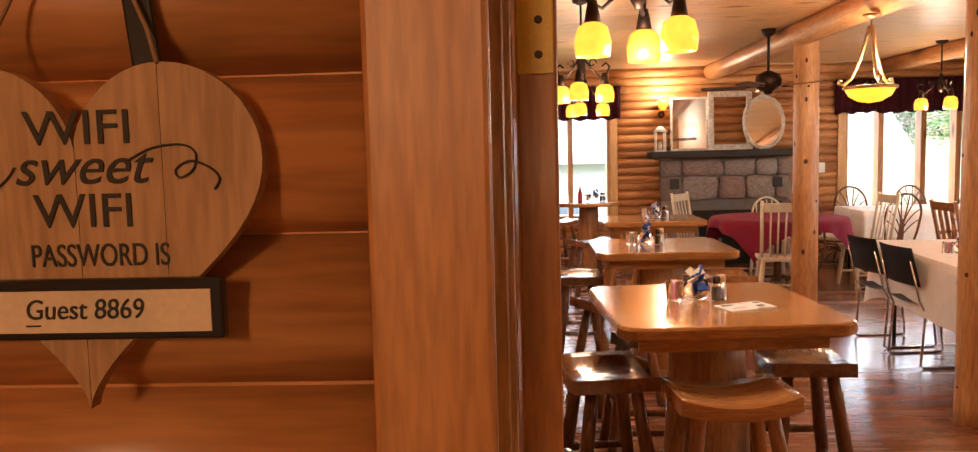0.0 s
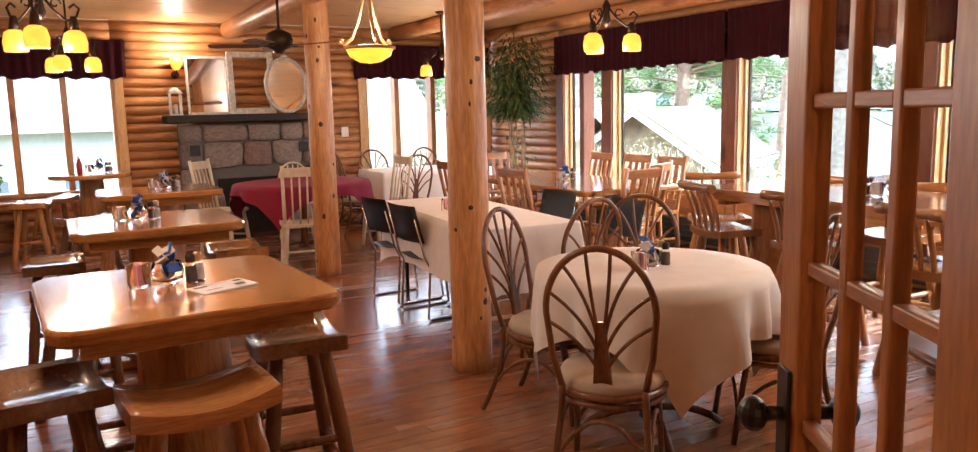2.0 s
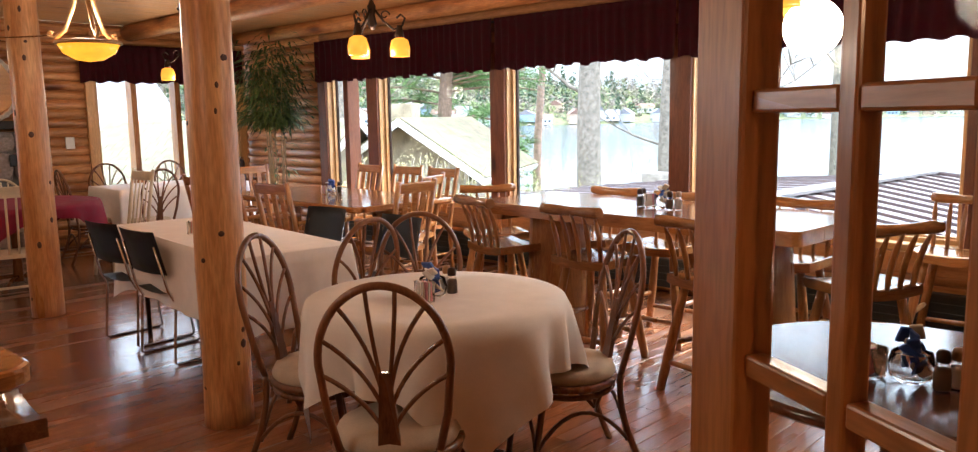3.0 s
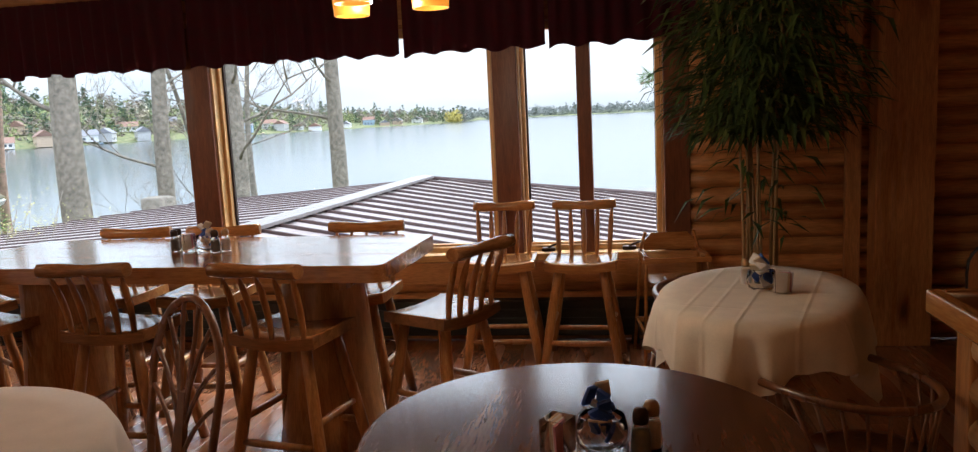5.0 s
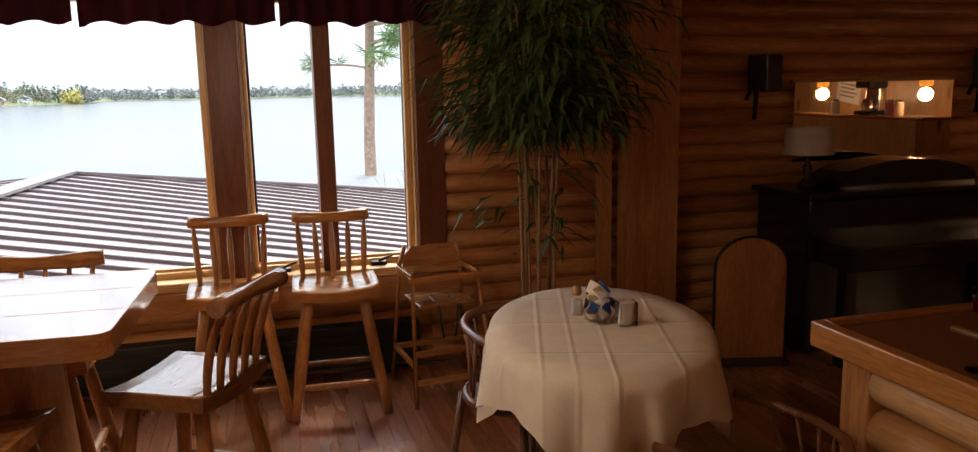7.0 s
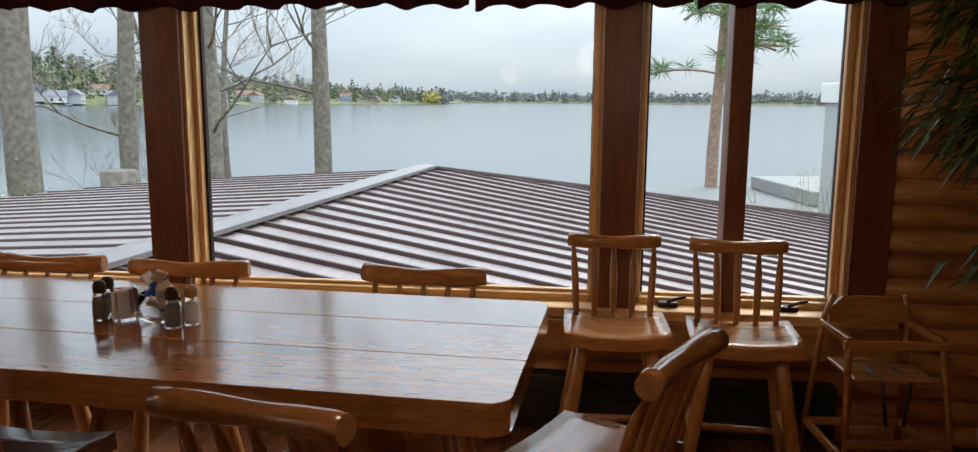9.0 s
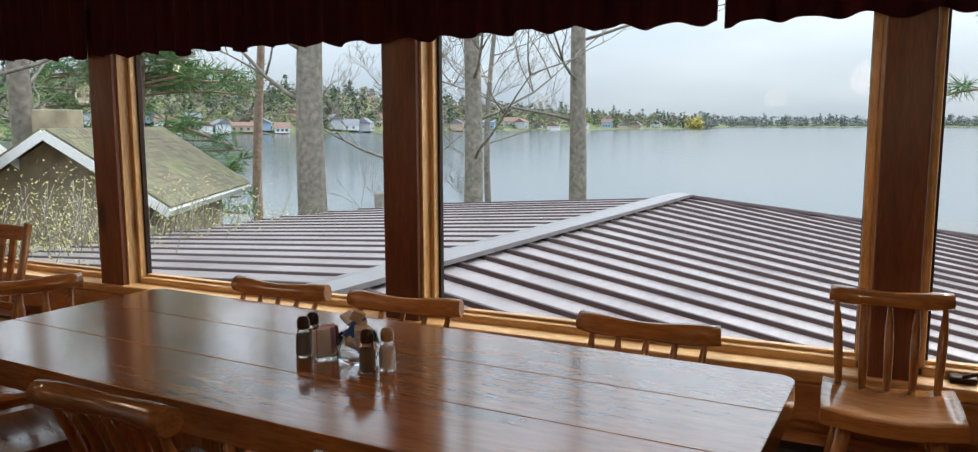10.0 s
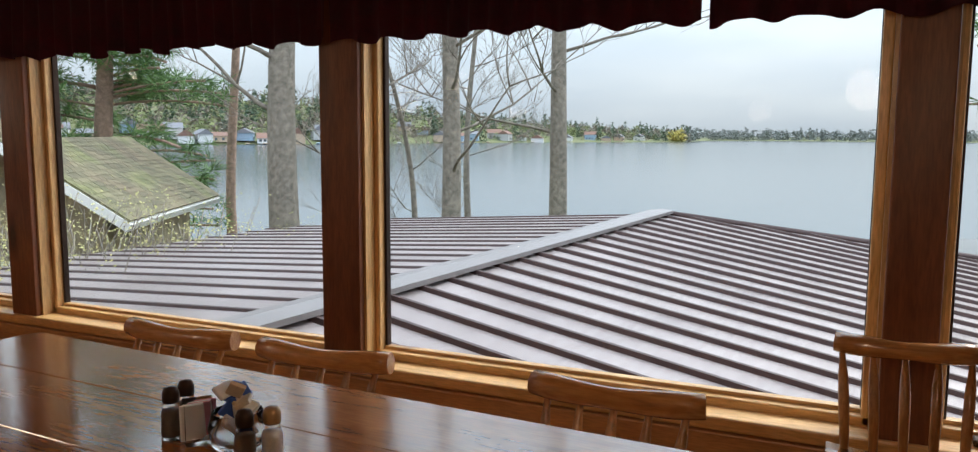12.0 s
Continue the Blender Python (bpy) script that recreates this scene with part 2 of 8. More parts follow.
def box(lo, hi, bevel=0.0, segs=2, m=None):
    bm = bmesh.new()
    bm_box(bm, lo, hi, m)
    if bevel:
        bmesh.ops.bevel(bm, geom=bm.edges[:], offset=bevel, segments=segs, affect="EDGES", profile=0.5)
    return bm


def rod(bm, a, b, r0, r1=None, seg=12, bulge=0.0, rings=1):
    """A round stick from a to b with radii r0 and r1, capped."""
    a, b = Vector(a), Vector(b)
    r1 = r0 if r1 is None else r1
    q = (b - a).to_track_quat("Z", "Y").to_matrix()
    loops = []
    for i in range(rings + 1):
        f = i / rings
        r = r0 + (r1 - r0) * f + bulge * math.sin(math.pi * f)
        c = a.lerp(b, f)
        loops.append([bm.verts.new(c + q @ Vector((r * math.cos(k * 2 * math.pi / seg), r * math.sin(k * 2 * math.pi / seg), 0))) for k in range(seg)])
    for l0, l1 in zip(loops, loops[1:]):
        for k in range(seg):
            f = bm.faces.new((l0[k], l0[(k + 1) % seg], l1[(k + 1) % seg], l1[k]))
            f.smooth = True
    bm.faces.new(loops[0][::-1])
    bm.faces.new(loops[-1])
    return bm


def tube(bm, pts, r, seg=8, closed=False):
    """A bent round rod through the points; r may be a function of 0..1."""
    pts = [Vector(p) for p in pts]
    n = len(pts)
    loops = []
    up = None
    for i, p in enumerate(pts):
        if closed:
            d = pts[(i + 1) % n] - pts[i - 1]
        else:
            d = pts[min(i + 1, n - 1)] - pts[max(i - 1, 0)]
        d.normalize()
        if up is None:
            up = d.orthogonal().normalized()
        up = (up - d * up.dot(d)).normalized()
        side = d.cross(up)
        rr = r(i / max(1, n - 1)) if callable(r) else r
        loops.append([bm.verts.new(p + rr * (math.cos(k * 2 * math.pi / seg) * up + math.sin(k * 2 * math.pi / seg) * side)) for k in range(seg)])
    pairs = list(zip(loops, loops[1:])) + ([(loops[-1], loops[0])] if closed else [])
    for l0, l1 in pairs:
        for k in range(seg):
            f = bm.faces.new((l0[k], l0[(k + 1) % seg], l1[(k + 1) % seg], l1[k]))
            f.smooth = True
    if not closed:
        bm.faces.new(loops[0][::-1])
        bm.faces.new(loops[-1])
    return bm


def lathe(profile, seg=24, cap=True, wobble=None):
    """Turn (radius, height) pairs about z."""
    bm = bmesh.new()
    loops = []
    for r, z in profile:
        loops.append([bm.verts.new((r * math.cos(k * 2 * math.pi / seg), r * math.sin(k * 2 * math.pi / seg), z)) for k in range(seg)])
    for l0, l1 in zip(loops, loops[1:]):
        for k in range(seg):
            f = bm.faces.new((l0[k], l0[(k + 1) % seg], l1[(k + 1) % seg], l1[k]))
            f.smooth = True
    if cap:
        bm.faces.new(loops[0][::-1])
        bm.faces.new(loops[-1])
    return bm


def bez(p0, p1, p2, n=10):
    p0, p1, p2 = Vector(p0), Vector(p1), Vector(p2)
    return [(1 - f) ** 2 * p0 + 2 * f * (1 - f) * p1 + f * f * p2 for f in (i / n for i in range(n + 1))]


def mesh_of(name, bm, material):
    me = bpy.data.meshes.new(name)
    bm.normal_update()
    bm.to_mesh(me)
    bm.free()
    me.materials.append(material)
    return me


def part(name, bm, material, parent, label="", m=None):
    ob = new(name, mesh_of(name, bm, material))
    ob.parent = parent
    if m is not None:
        ob.matrix_basis = m
    if label:
        ob["label"] = label
    return ob


def solid(name, bm, material, label="", category="", kind="structure", group=""):
    return tagged(new(name, mesh_of(name, bm, material)), label, category, group, kind)


def thing(name, m, label, category, group=""):
    e = new(name)
    e.empty_display_size = 0.1
    e.matrix_basis = m
    return tagged(e, label, category, group)


def along(ob, m):
    ob.matrix_basis = m
    return ob

# ---- the large structure ----
# East wall of windows: room face at x = 6.8. North wall: room face at y = 11.6. Ceiling 2.66.
CEILING, EAST, NORTH, SOUTH, WEST = 2.66, 6.80, 11.65, -6.0, -1.0
solid("floor", box((WEST - 0.3, SOUTH - 0.3, -0.12), (EAST + 0.3, NORTH + 0.3, -0.012)), FLOORWOOD, "red-brown varnished floor under the boards", "floor")
ceil_bm = bmesh.new()
y = SOUTH
while y < NORTH - 0.001:
    w = min(0.14, NORTH - y)
    bm_box(ceil_bm, (WEST - 0.2, y + 0.003, CEILING), (EAST + 0.25, y + w - 0.003, CEILING + 0.02))
    y += 0.14
bm_box(ceil_bm, (WEST - 0.3, SOUTH - 0.3, CEILING + 0.021), (EAST + 0.3, NORTH + 0.3, CEILING + 0.2))
solid("ceiling", ceil_bm, CEIL, "honey pine tongue-and-groove board ceiling", "ceiling")


def log_wall(name, a, b, z0, z1, face, label, pitch=0.11, depth=0.2):
    """Stacked half-round logs from a to b (plan points); face: unit vector towards the room. Wall body behind, one log per course."""
    a, b, face = Vector((*a, 0)), Vector((*b, 0)), Vector((*face, 0))
    d = b - a
    lng = d.length
    d.normalize()
    axis_x = abs(d.x) > abs(d.y)
    bm = bmesh.new()
    lo, hi = a - face * depth, b - face * 0.035
    bm_box(bm, (min(lo.x, hi.x), min(lo.y, hi.y), z0), (max(lo.x, hi.x), max(lo.y, hi.y), z1))
    wall = solid(name, bm, LOG if axis_x else LOG_Y, label, "wall")
    zz = z0 - (z0 % pitch)
    while zz < z1 - 0.01:
        p, q = max(zz, z0), min(zz + pitch, z1)
        bm = bmesh.new()
        prof = []
        for i in range(9):
            s = i / 8
            h = zz + pitch * s
            if h < p - 1e-6 or h > q + 1e-6:
                continue
            prof.append((0.004 - 0.04 * abs(2 * s - 1) ** 2.6, h))
        if len(prof) > 1:
            prof = [(-0.05, prof[0][1])] + prof + [(-0.05, prof[-1][1])]
            n = max(2, int(lng / 0.25))
            rows = []
            for k in range(n + 1):
                u = lng * k / n
                wob = 0.004 * noise.noise(Vector((u * 1.3 + a.x * 3, zz * 9.1, a.y)))
                rows.append([bm.verts.new(a + d * u + face * (o + (wob if j not in (0, len(prof) - 1) else 0)) + Vector((0, 0, h))) for j, (o, h) in enumerate(prof)])
            for r0, r1 in zip(rows, rows[1:]):
                for j in range(len(prof) - 1):
                    f = bm.faces.new((r0[j], r1[j], r1[j + 1], r0[j + 1]))
                    f.smooth = True
            bm.faces.new(rows[0])
            bm.faces.new(rows[-1][::-1])
            bmesh.ops.recalc_face_normals(bm, faces=bm.faces[:])
            part("log", bm, LOG if axis_x else LOG_Y, wall)
        zz += pitch
    return wall


SILL, HEAD = 0.60, 2.1
VAL_LO, VAL_HI = 1.93, 2.42
# East wall: below the sills, above the heads, and the two closed ends
log_wall("wall_east_low", (EAST, 1.66), (EAST, 9.9), 0.0, SILL - 0.05, (-1, 0), "honey pine log wall below the lake windows")
log_wall("wall_east_high", (EAST, 1.66), (EAST, 9.9), HEAD, CEILING, (-1, 0), "honey pine log wall above the lake windows")
log_wall("wall_east_corner", (EAST, 9.9), (EAST, NORTH + 0.2), 0.0, CEILING, (-1, 0), "honey pine log wall in the corner")
log_wall("wall_east_lounge", (EAST, SOUTH), (EAST, 1.66), 0.0, CEILING, (-1, 0), "dark log wall behind the piano")
# North wall with two windows
N3L, N3R, N2L, N2R = -0.58, 1.58, 4.74, 6.62
log_wall("wall_north_a", (WEST - 0.2, NORTH), (N3L, NORTH), 0.0, CEILING, (0, -1), "honey pine log wall")
log_wall("wall_north_b", (N3R, NORTH), (N2L, NORTH), 0.0, CEILING, (0, -1), "honey pine log wall behind the fireplace")
log_wall("wall_north_c", (N2R, NORTH), (EAST - 0.04, NORTH), 0.0, CEILING, (0, -1), "honey pine log wall")
for l, r in ((N3L, N3R), (N2L, N2R)):
    log_wall("wall_north_low", (l, NORTH), (r, NORTH), 0.0, 0.62, (0, -1), "honey pine log wall below a window")
    log_wall("wall_north_high", (l, NORTH), (r, NORTH), HEAD, CEILING, (0, -1), "honey pine log wall above a window")
# West wall behind the buffet, far south wall, and the entry wall with the double door
DOOR_L, DOOR_R, DOOR_S, DOOR_N = 0.39, 1.50, 1.14, 1.36
log_wall("wall_west", (WEST, SOUTH), (WEST, NORTH), 0.0, CEILING, (1, 0), "honey pine log wall behind the buffet")
log_wall("wall_south", (WEST, SOUTH), (EAST, SOUTH), 0.0, CEILING, (0, 1), "honey pine log wall")
log_wall("wall_entry", (WEST, DOOR_S), (DOOR_L - 0.09, DOOR_S), 0.0, CEILING, (0, -1), "orange-lit pine log wall beside the doorway", pitch=0.107, depth=0.22)
log_wall("wall_entry_over", (DOOR_L - 0.09, DOOR_S), (DOOR_R + 0.12, DOOR_S), 2.12, CEILING, (0, -1), "pine log wall over the doorway", pitch=0.107, depth=0.22)

# ---- windows ----
window_count = 0


def pane_in(parent, lo, hi):
    ob = part("pane", box(lo, hi), PANE, parent)
    ob.visible_shadow = False
    return ob


POSTS = ((1.56, 1.72), (2.64, 2.80), (4.76, 4.95), (6.79, 6.98), (8.78, 8.97), (9.80, 9.96))
for k, (a, b) in enumerate(POSTS):
    solid("trim_post_core", box((EAST + 0.032, a + 0.001, SILL - 0.02), (EAST + 0.19, b - 0.001, HEAD + 0.1)), PINE_Z, "pine window post behind the frame boards", "window post")
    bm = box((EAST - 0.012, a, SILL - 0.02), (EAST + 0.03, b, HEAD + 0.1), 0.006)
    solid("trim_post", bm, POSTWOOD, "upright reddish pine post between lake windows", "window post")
solid("trim_head_east", box((EAST + 0.0, 1.5, HEAD), (EAST + 0.2, 9.96, HEAD + 0.16)), PINE_Y, "pine head board above the lake windows", "trim")
bm = box((EAST - 0.03, 1.5, SILL - 0.05), (EAST + 0.12, 9.96, SILL), 0.008)
solid("window_sill_east", bm, PALE_Y, "pale pine sill board under the lake windows", "window sill")
solid("sill_outer_east", box((EAST + 0.12, 1.5, SILL - 0.08), (EAST + 0.3, 9.96, SILL - 0.012)), PALE_Y, "outer pine sill of the lake windows", "window sill")
bm = box((EAST - 0.045, 1.5, SILL - 0.2), (EAST - 0.004, 9.96, SILL - 0.052), 0.006)
solid("trim_apron_east", bm, PINE_Y, "knotty pine board below the window sill", "trim")


def lake_window(a, b, mids=()):
    global window_count
    window_count += 1
    w = thing("window_%d" % window_count, pose(0, 0, 0), "large lake window in a pale pine frame", "window")
    w["kind"] = "structure"
    for u, v in ((a, 1), (b, -1)):
        part("window_frame", box((EAST + 0.02, min(u, u + v * 0.012), SILL), (EAST + 0.165, max(u, u + v * 0.012), HEAD)), PALE_Z, w)
        part("window_frame", box((EAST + 0.085, min(u + v * 0.012, u + v * 0.036), SILL), (EAST + 0.145, max(u + v * 0.012, u + v * 0.045), HEAD), 0.006), PALE_Z, w)
        part("window_frame", box((EAST + 0.125, min(u + v * 0.036, u + v * 0.048), SILL), (EAST + 0.16, max(u + v * 0.036, u + v * 0.048), HEAD), 0.004), IRON, w, "dark gasket strip")
    part("window_frame", box((EAST + 0.085, a + 0.012, SILL - 0.005), (EAST + 0.145, b - 0.012, SILL + 0.035), 0.006), PALE_Y, w)
    part("window_frame", box((EAST + 0.12, a + 0.036, SILL + 0.035), (EAST + 0.16, b - 0.036, SILL + 0.05), 0.003), PALE_Y, w)
    part("window_frame", box((EAST + 0.085, a + 0.012, HEAD - 0.05), (EAST + 0.16, b - 0.012, HEAD)), PALE_Y, w)
    for c in mids:
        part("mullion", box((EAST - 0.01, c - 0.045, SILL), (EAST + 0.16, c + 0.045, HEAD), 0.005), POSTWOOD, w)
    pane_in(w, (EAST + 0.147, a + 0.03, SILL + 0.02), (EAST + 0.153, b - 0.03, HEAD - 0.02))
    return w


def casement_crank(y):
    c = thing("window_crank", pose(EAST + 0.06, y, SILL), "small dark metal window crank on the sill", "window crank")
    part("base", box((-0.03, -0.045, 0), (0.03, 0.045, 0.025), 0.008), IRON, c)
    bm = bmesh.new()
    tube(bm, [(-0.02, 0.0, 0.025), (-0.045, -0.03, 0.045), (-0.05, -0.075, 0.06)], 0.007)
    part("handle", bm, IRON, c)


lake_window(1.72, 2.64, (2.215,))
lake_window(2.80, 4.76)
lake_window(4.95, 6.79)
lake_window(6.98, 8.78)
lake_window(8.97, 9.80, (9.38,))
for yy in (1.95, 2.48):
    casement_crank(yy)


def north_window(l, r, mids):
    global window_count
    window_count += 1
    w = thing("window_%d" % window_count, pose(0, 0, 0), "wide window with upright pine mullions", "window")
    w["kind"] = "structure"
    for u, v in ((l, -1), (r, 1)):
        part("window_frame", box((min(u, u + v * 0.1), NORTH - 0.03, 0.6), (max(u, u + v * 0.1), NORTH + 0.02, HEAD), 0.005), PALE_Z, w)
        part("window_frame", box((min(u, u - v * 0.04), NORTH + 0.0, 0.66), (max(u, u - v * 0.04), NORTH + 0.2, HEAD)), PALE_Z, w)
    part("window_sill", box((l - 0.12, NORTH - 0.06, 0.62), (r + 0.12, NORTH + 0.2, 0.665), 0.006), PINE_X, w)
    for c in mids:
        part("mullion", box((c - 0.035, NORTH + 0.0, 0.665), (c + 0.035, NORTH + 0.17, HEAD), 0.004), PINE_Z, w)
    pane_in(w, (l, NORTH + 0.172, 0.665), (r, NORTH + 0.178, HEAD))


north_window(N3L, N3R, (0.0, 0.51, 1.04))
north_window(N2L, N2R, (5.22, 5.78, 6.24))


def valance(name, a, b, off, z_at, seed):
    """Gathered cloth hung from a rod: pleats and an uneven hem, between plan points a and b, standing off along 'off'."""
    rnd = random.Random(seed)
    a, b, off = Vector((*a, 0)), Vector((*b, 0)), Vector((*off, 0))
    d = (b - a)
    lng = d.length
    d.normalize()
    n = int(lng / 0.012)
    rows = 7
    bm = bmesh.new()
    grid = []
    ph = rnd.random() * 9
    for i in range(n + 1):
        u = lng * i / n
        col = []
        for j in range(rows + 1):
            s = j / rows
            fold = 0.016 * math.sin(u * 62 + 2.2 * math.sin(u * 5 + ph)) + 0.012 * noise.noise(Vector((u * 7, s * 1.4, ph)))
            fold *= 0.5 + 0.8 * s
            hem = 0.012 * math.sin(u * 31 + ph) + 0.018 * noise.noise(Vector((u * 5, 3, ph)))
            z = VAL_HI + (z_at - VAL_HI + hem) * s
            col.append(bm.verts.new(a + d * u + off * (0.07 + fold) + Vector((0, 0, z))))
        grid.append(col)
    for c0, c1 in zip(grid, grid[1:]):
        for j in range(rows):
            f = bm.faces.new((c0[j], c1[j], c1[j + 1], c0[j + 1]))
            f.smooth = True
    bmesh.ops.solidify(bm, geom=bm.faces[:], thickness=0.004)
    v = thing(name, pose(0, 0, 0), "dark maroon gathered cloth valance above the windows", "valance", "window valances")
    part("cloth", bm, MAROON, v)
    rod_bm = bmesh.new()
    rod(rod_bm, a + off * 0.05 + Vector((0, 0, VAL_HI - 0.03)), b + off * 0.05 + Vector((0, 0, VAL_HI - 0.03)), 0.012)
    part("rod", rod_bm, IRON, v)
    for e in (a, b):
        part("bracket", box(e + Vector((-0.012, -0.012, VAL_HI - 0.045)) - (off * 0.0), e + off * 0.06 + Vector((0.012, 0.012, VAL_HI - 0.02))), IRON, v)


for k, (a, b) in enumerate(((1.52, 2.42), (2.44, 3.36), (3.38, 4.84), (4.86, 6.86), (6.88, 9.92))):
    valance("valance", (EAST, a), (EAST, b), (-1, 0), VAL_LO, k)
valance("valance", (N3L - 0.1, NORTH), (N3R + 0.14, NORTH), (0, -1), 1.97, 11)
valance("valance", (N2L - 0.16, NORTH), (EAST - 0.12, NORTH), (0, -1), 1.97, 12)

# ---- columns, beams, corner post ----
def log_column(x, y, r):
    bm = bmesh.new()
    rings = 26
    seg = 28
    loops = []
    for i in range(rings + 1):
        z = CEILING * i / rings
        loop = []
        for k in range(seg):
            t = 2 * math.pi * k / seg
            rr = r * (1 - 0.06 * i / rings) + 0.006 * noise.noise(Vector((math.cos(t) * 1.2, math.sin(t) * 1.2, z * 2 + x * 5)))
            loop.append(bm.verts.new((rr * math.cos(t), rr * math.sin(t), z)))
        loops.append(loop)
    for l0, l1 in zip(loops, loops[1:]):
        for k in range(seg):
            bm.faces.new((l0[k], l0[(k + 1) % seg], l1[(k + 1) % seg], l1[k])).smooth = True
    bm.faces.new(loops[0][::-1])
    bm.faces.new(loops[-1])
    c = thing("log_column", pose(x, y, 0), "peeled honey-coloured log column with dark knots", "column", "log columns")
    part("shaft", bm, LOG_Z, c)
    rnd = random.Random(int(x * 100))
    for i in range(24):
        z, t = 0.1 + 0.105 * i + rnd.uniform(-0.05, 0.05), rnd.uniform(0, 6.28)
        kb = lathe([(0.0001, 0.0025), (0.010, 0.0022), (0.017, 0.0), (0.022, -0.008)], 10)
        k = part("knot", kb, KNOT, c)
        rr = r * (1 - 0.06 * z / CEILING)
        k.matrix_basis = Matrix.Translation((rr * math.cos(t), rr * math.sin(t), z)) @ Vector((math.cos(t), math.sin(t), 0)).to_track_quat("Z", "Y").to_matrix().to_4x4() @ Matrix.Diagonal((rnd.uniform(0.5, 1.1), rnd.uniform(0.7, 1.5), 1, 1))


KNOT = plain("dark_knot", (0.07, 0.025, 0.012), 0.5)
log_column(2.88, 5.04, 0.118)
log_column(3.02, 8.19, 0.118)
for x, r in ((2.96, 0.115), (5.2, 0.1), (6.66, 0.085)):
    bm = bmesh.new()
    rod(bm, (x, SOUTH + 0.05, CEILING - 0.085), (x, NORTH - 0.03, CEILING - 0.085), r, seg=20, rings=20)
    solid("beam_log", bm, LOG_Y, "long peeled log beam under the ceiling", "beam")
solid("beam_lounge", box((3.0, 0.30, 2.12), (EAST - 0.002, 0.52, CEILING), 0.01), PINE_X, "dark pine header beam across the lounge opening", "beam")
solid("trim_corner_post", box((EAST - 0.16, 0.17, 0), (EAST - 0.006, 0.50, 2.12), 0.008), PINE_Z, "wide pine post under the lounge header", "post")
solid("trim_corner_board", box((EAST - 0.05, 0.55, 0), (EAST + 0.0, 0.64, 2.4), 0.006), PINE_Z, "narrow pine corner board", "trim")
HEAT_BM = box((EAST - 0.1, 1.75, 0.06), (EAST - 0.008, 9.7, 0.30), 0.012)
heater = thing("baseboard_heater", pose(0, 0, 0), "long black baseboard heater under the lake windows", "heater")
part("casing", HEAT_BM, HEATER, heater)
for k in range(3):
    part("fin", box((EAST - 0.112, 1.76, 0.10 + 0.06 * k), (EAST - 0.101, 9.69, 0.125 + 0.06 * k), 0.003), HEATER, heater)
for yy in (1.9, 4.0, 6.5, 9.4):
    part("foot", box((EAST - 0.09, yy, 0), (EAST - 0.02, yy + 0.05, 0.07)), HEATER, heater)

# ---- doorway with its two glazed leaves ----
CAS = wood("orange_lit_casing_pine", (0.60, 0.31, 0.12), (0.44, 0.19, 0.06), "z", 0.4)
solid("trim_door_casing", box((DOOR_L - 0.09, DOOR_S - 0.02, 0), (DOOR_L - 0.012, DOOR_S + 0.004, 2.2), 0.004), CAS, "wide pine door casing", "trim")
for k, (u0, u1, p0, p1) in enumerate(((-0.09, -0.02, 0.004, 0.10), (-0.05, -0.006, 0.10, 0.12), (-0.05, -0.014, 0.12, 0.17), (-0.05, -0.001, 0.17, 0.19), (-0.09, -0.004, 0.19, 0.225))):
    solid("trim_door_jamb", box((DOOR_L + u0, DOOR_S + p0, 0), (DOOR_L + u1, DOOR_S + p1, 2.16), 0.004), PALE_Z if k else CAS, "stepped pine door jamb", "trim")
    solid("trim_door_jamb", box((DOOR_R - u1, DOOR_S + p0, 0), (DOOR_R - u0, DOOR_S + p1, 2.16), 0.004), CAS, "stepped pine door jamb", "trim")
solid("trim_door_head", box((DOOR_L - 0.09, DOOR_S, 2.12), (DOOR_R + 0.09, DOOR_N + 0.02, 2.16)), CAS, "pine door head", "trim")
log_wall("wall_entry_east", (DOOR_R + 0.09, DOOR_S), (2.3, DOOR_S), 0.0, CEILING, (0, -1), "pine log wall beside the doorway", pitch=0.107, depth=0.22)


KNOB_Z = 1.03


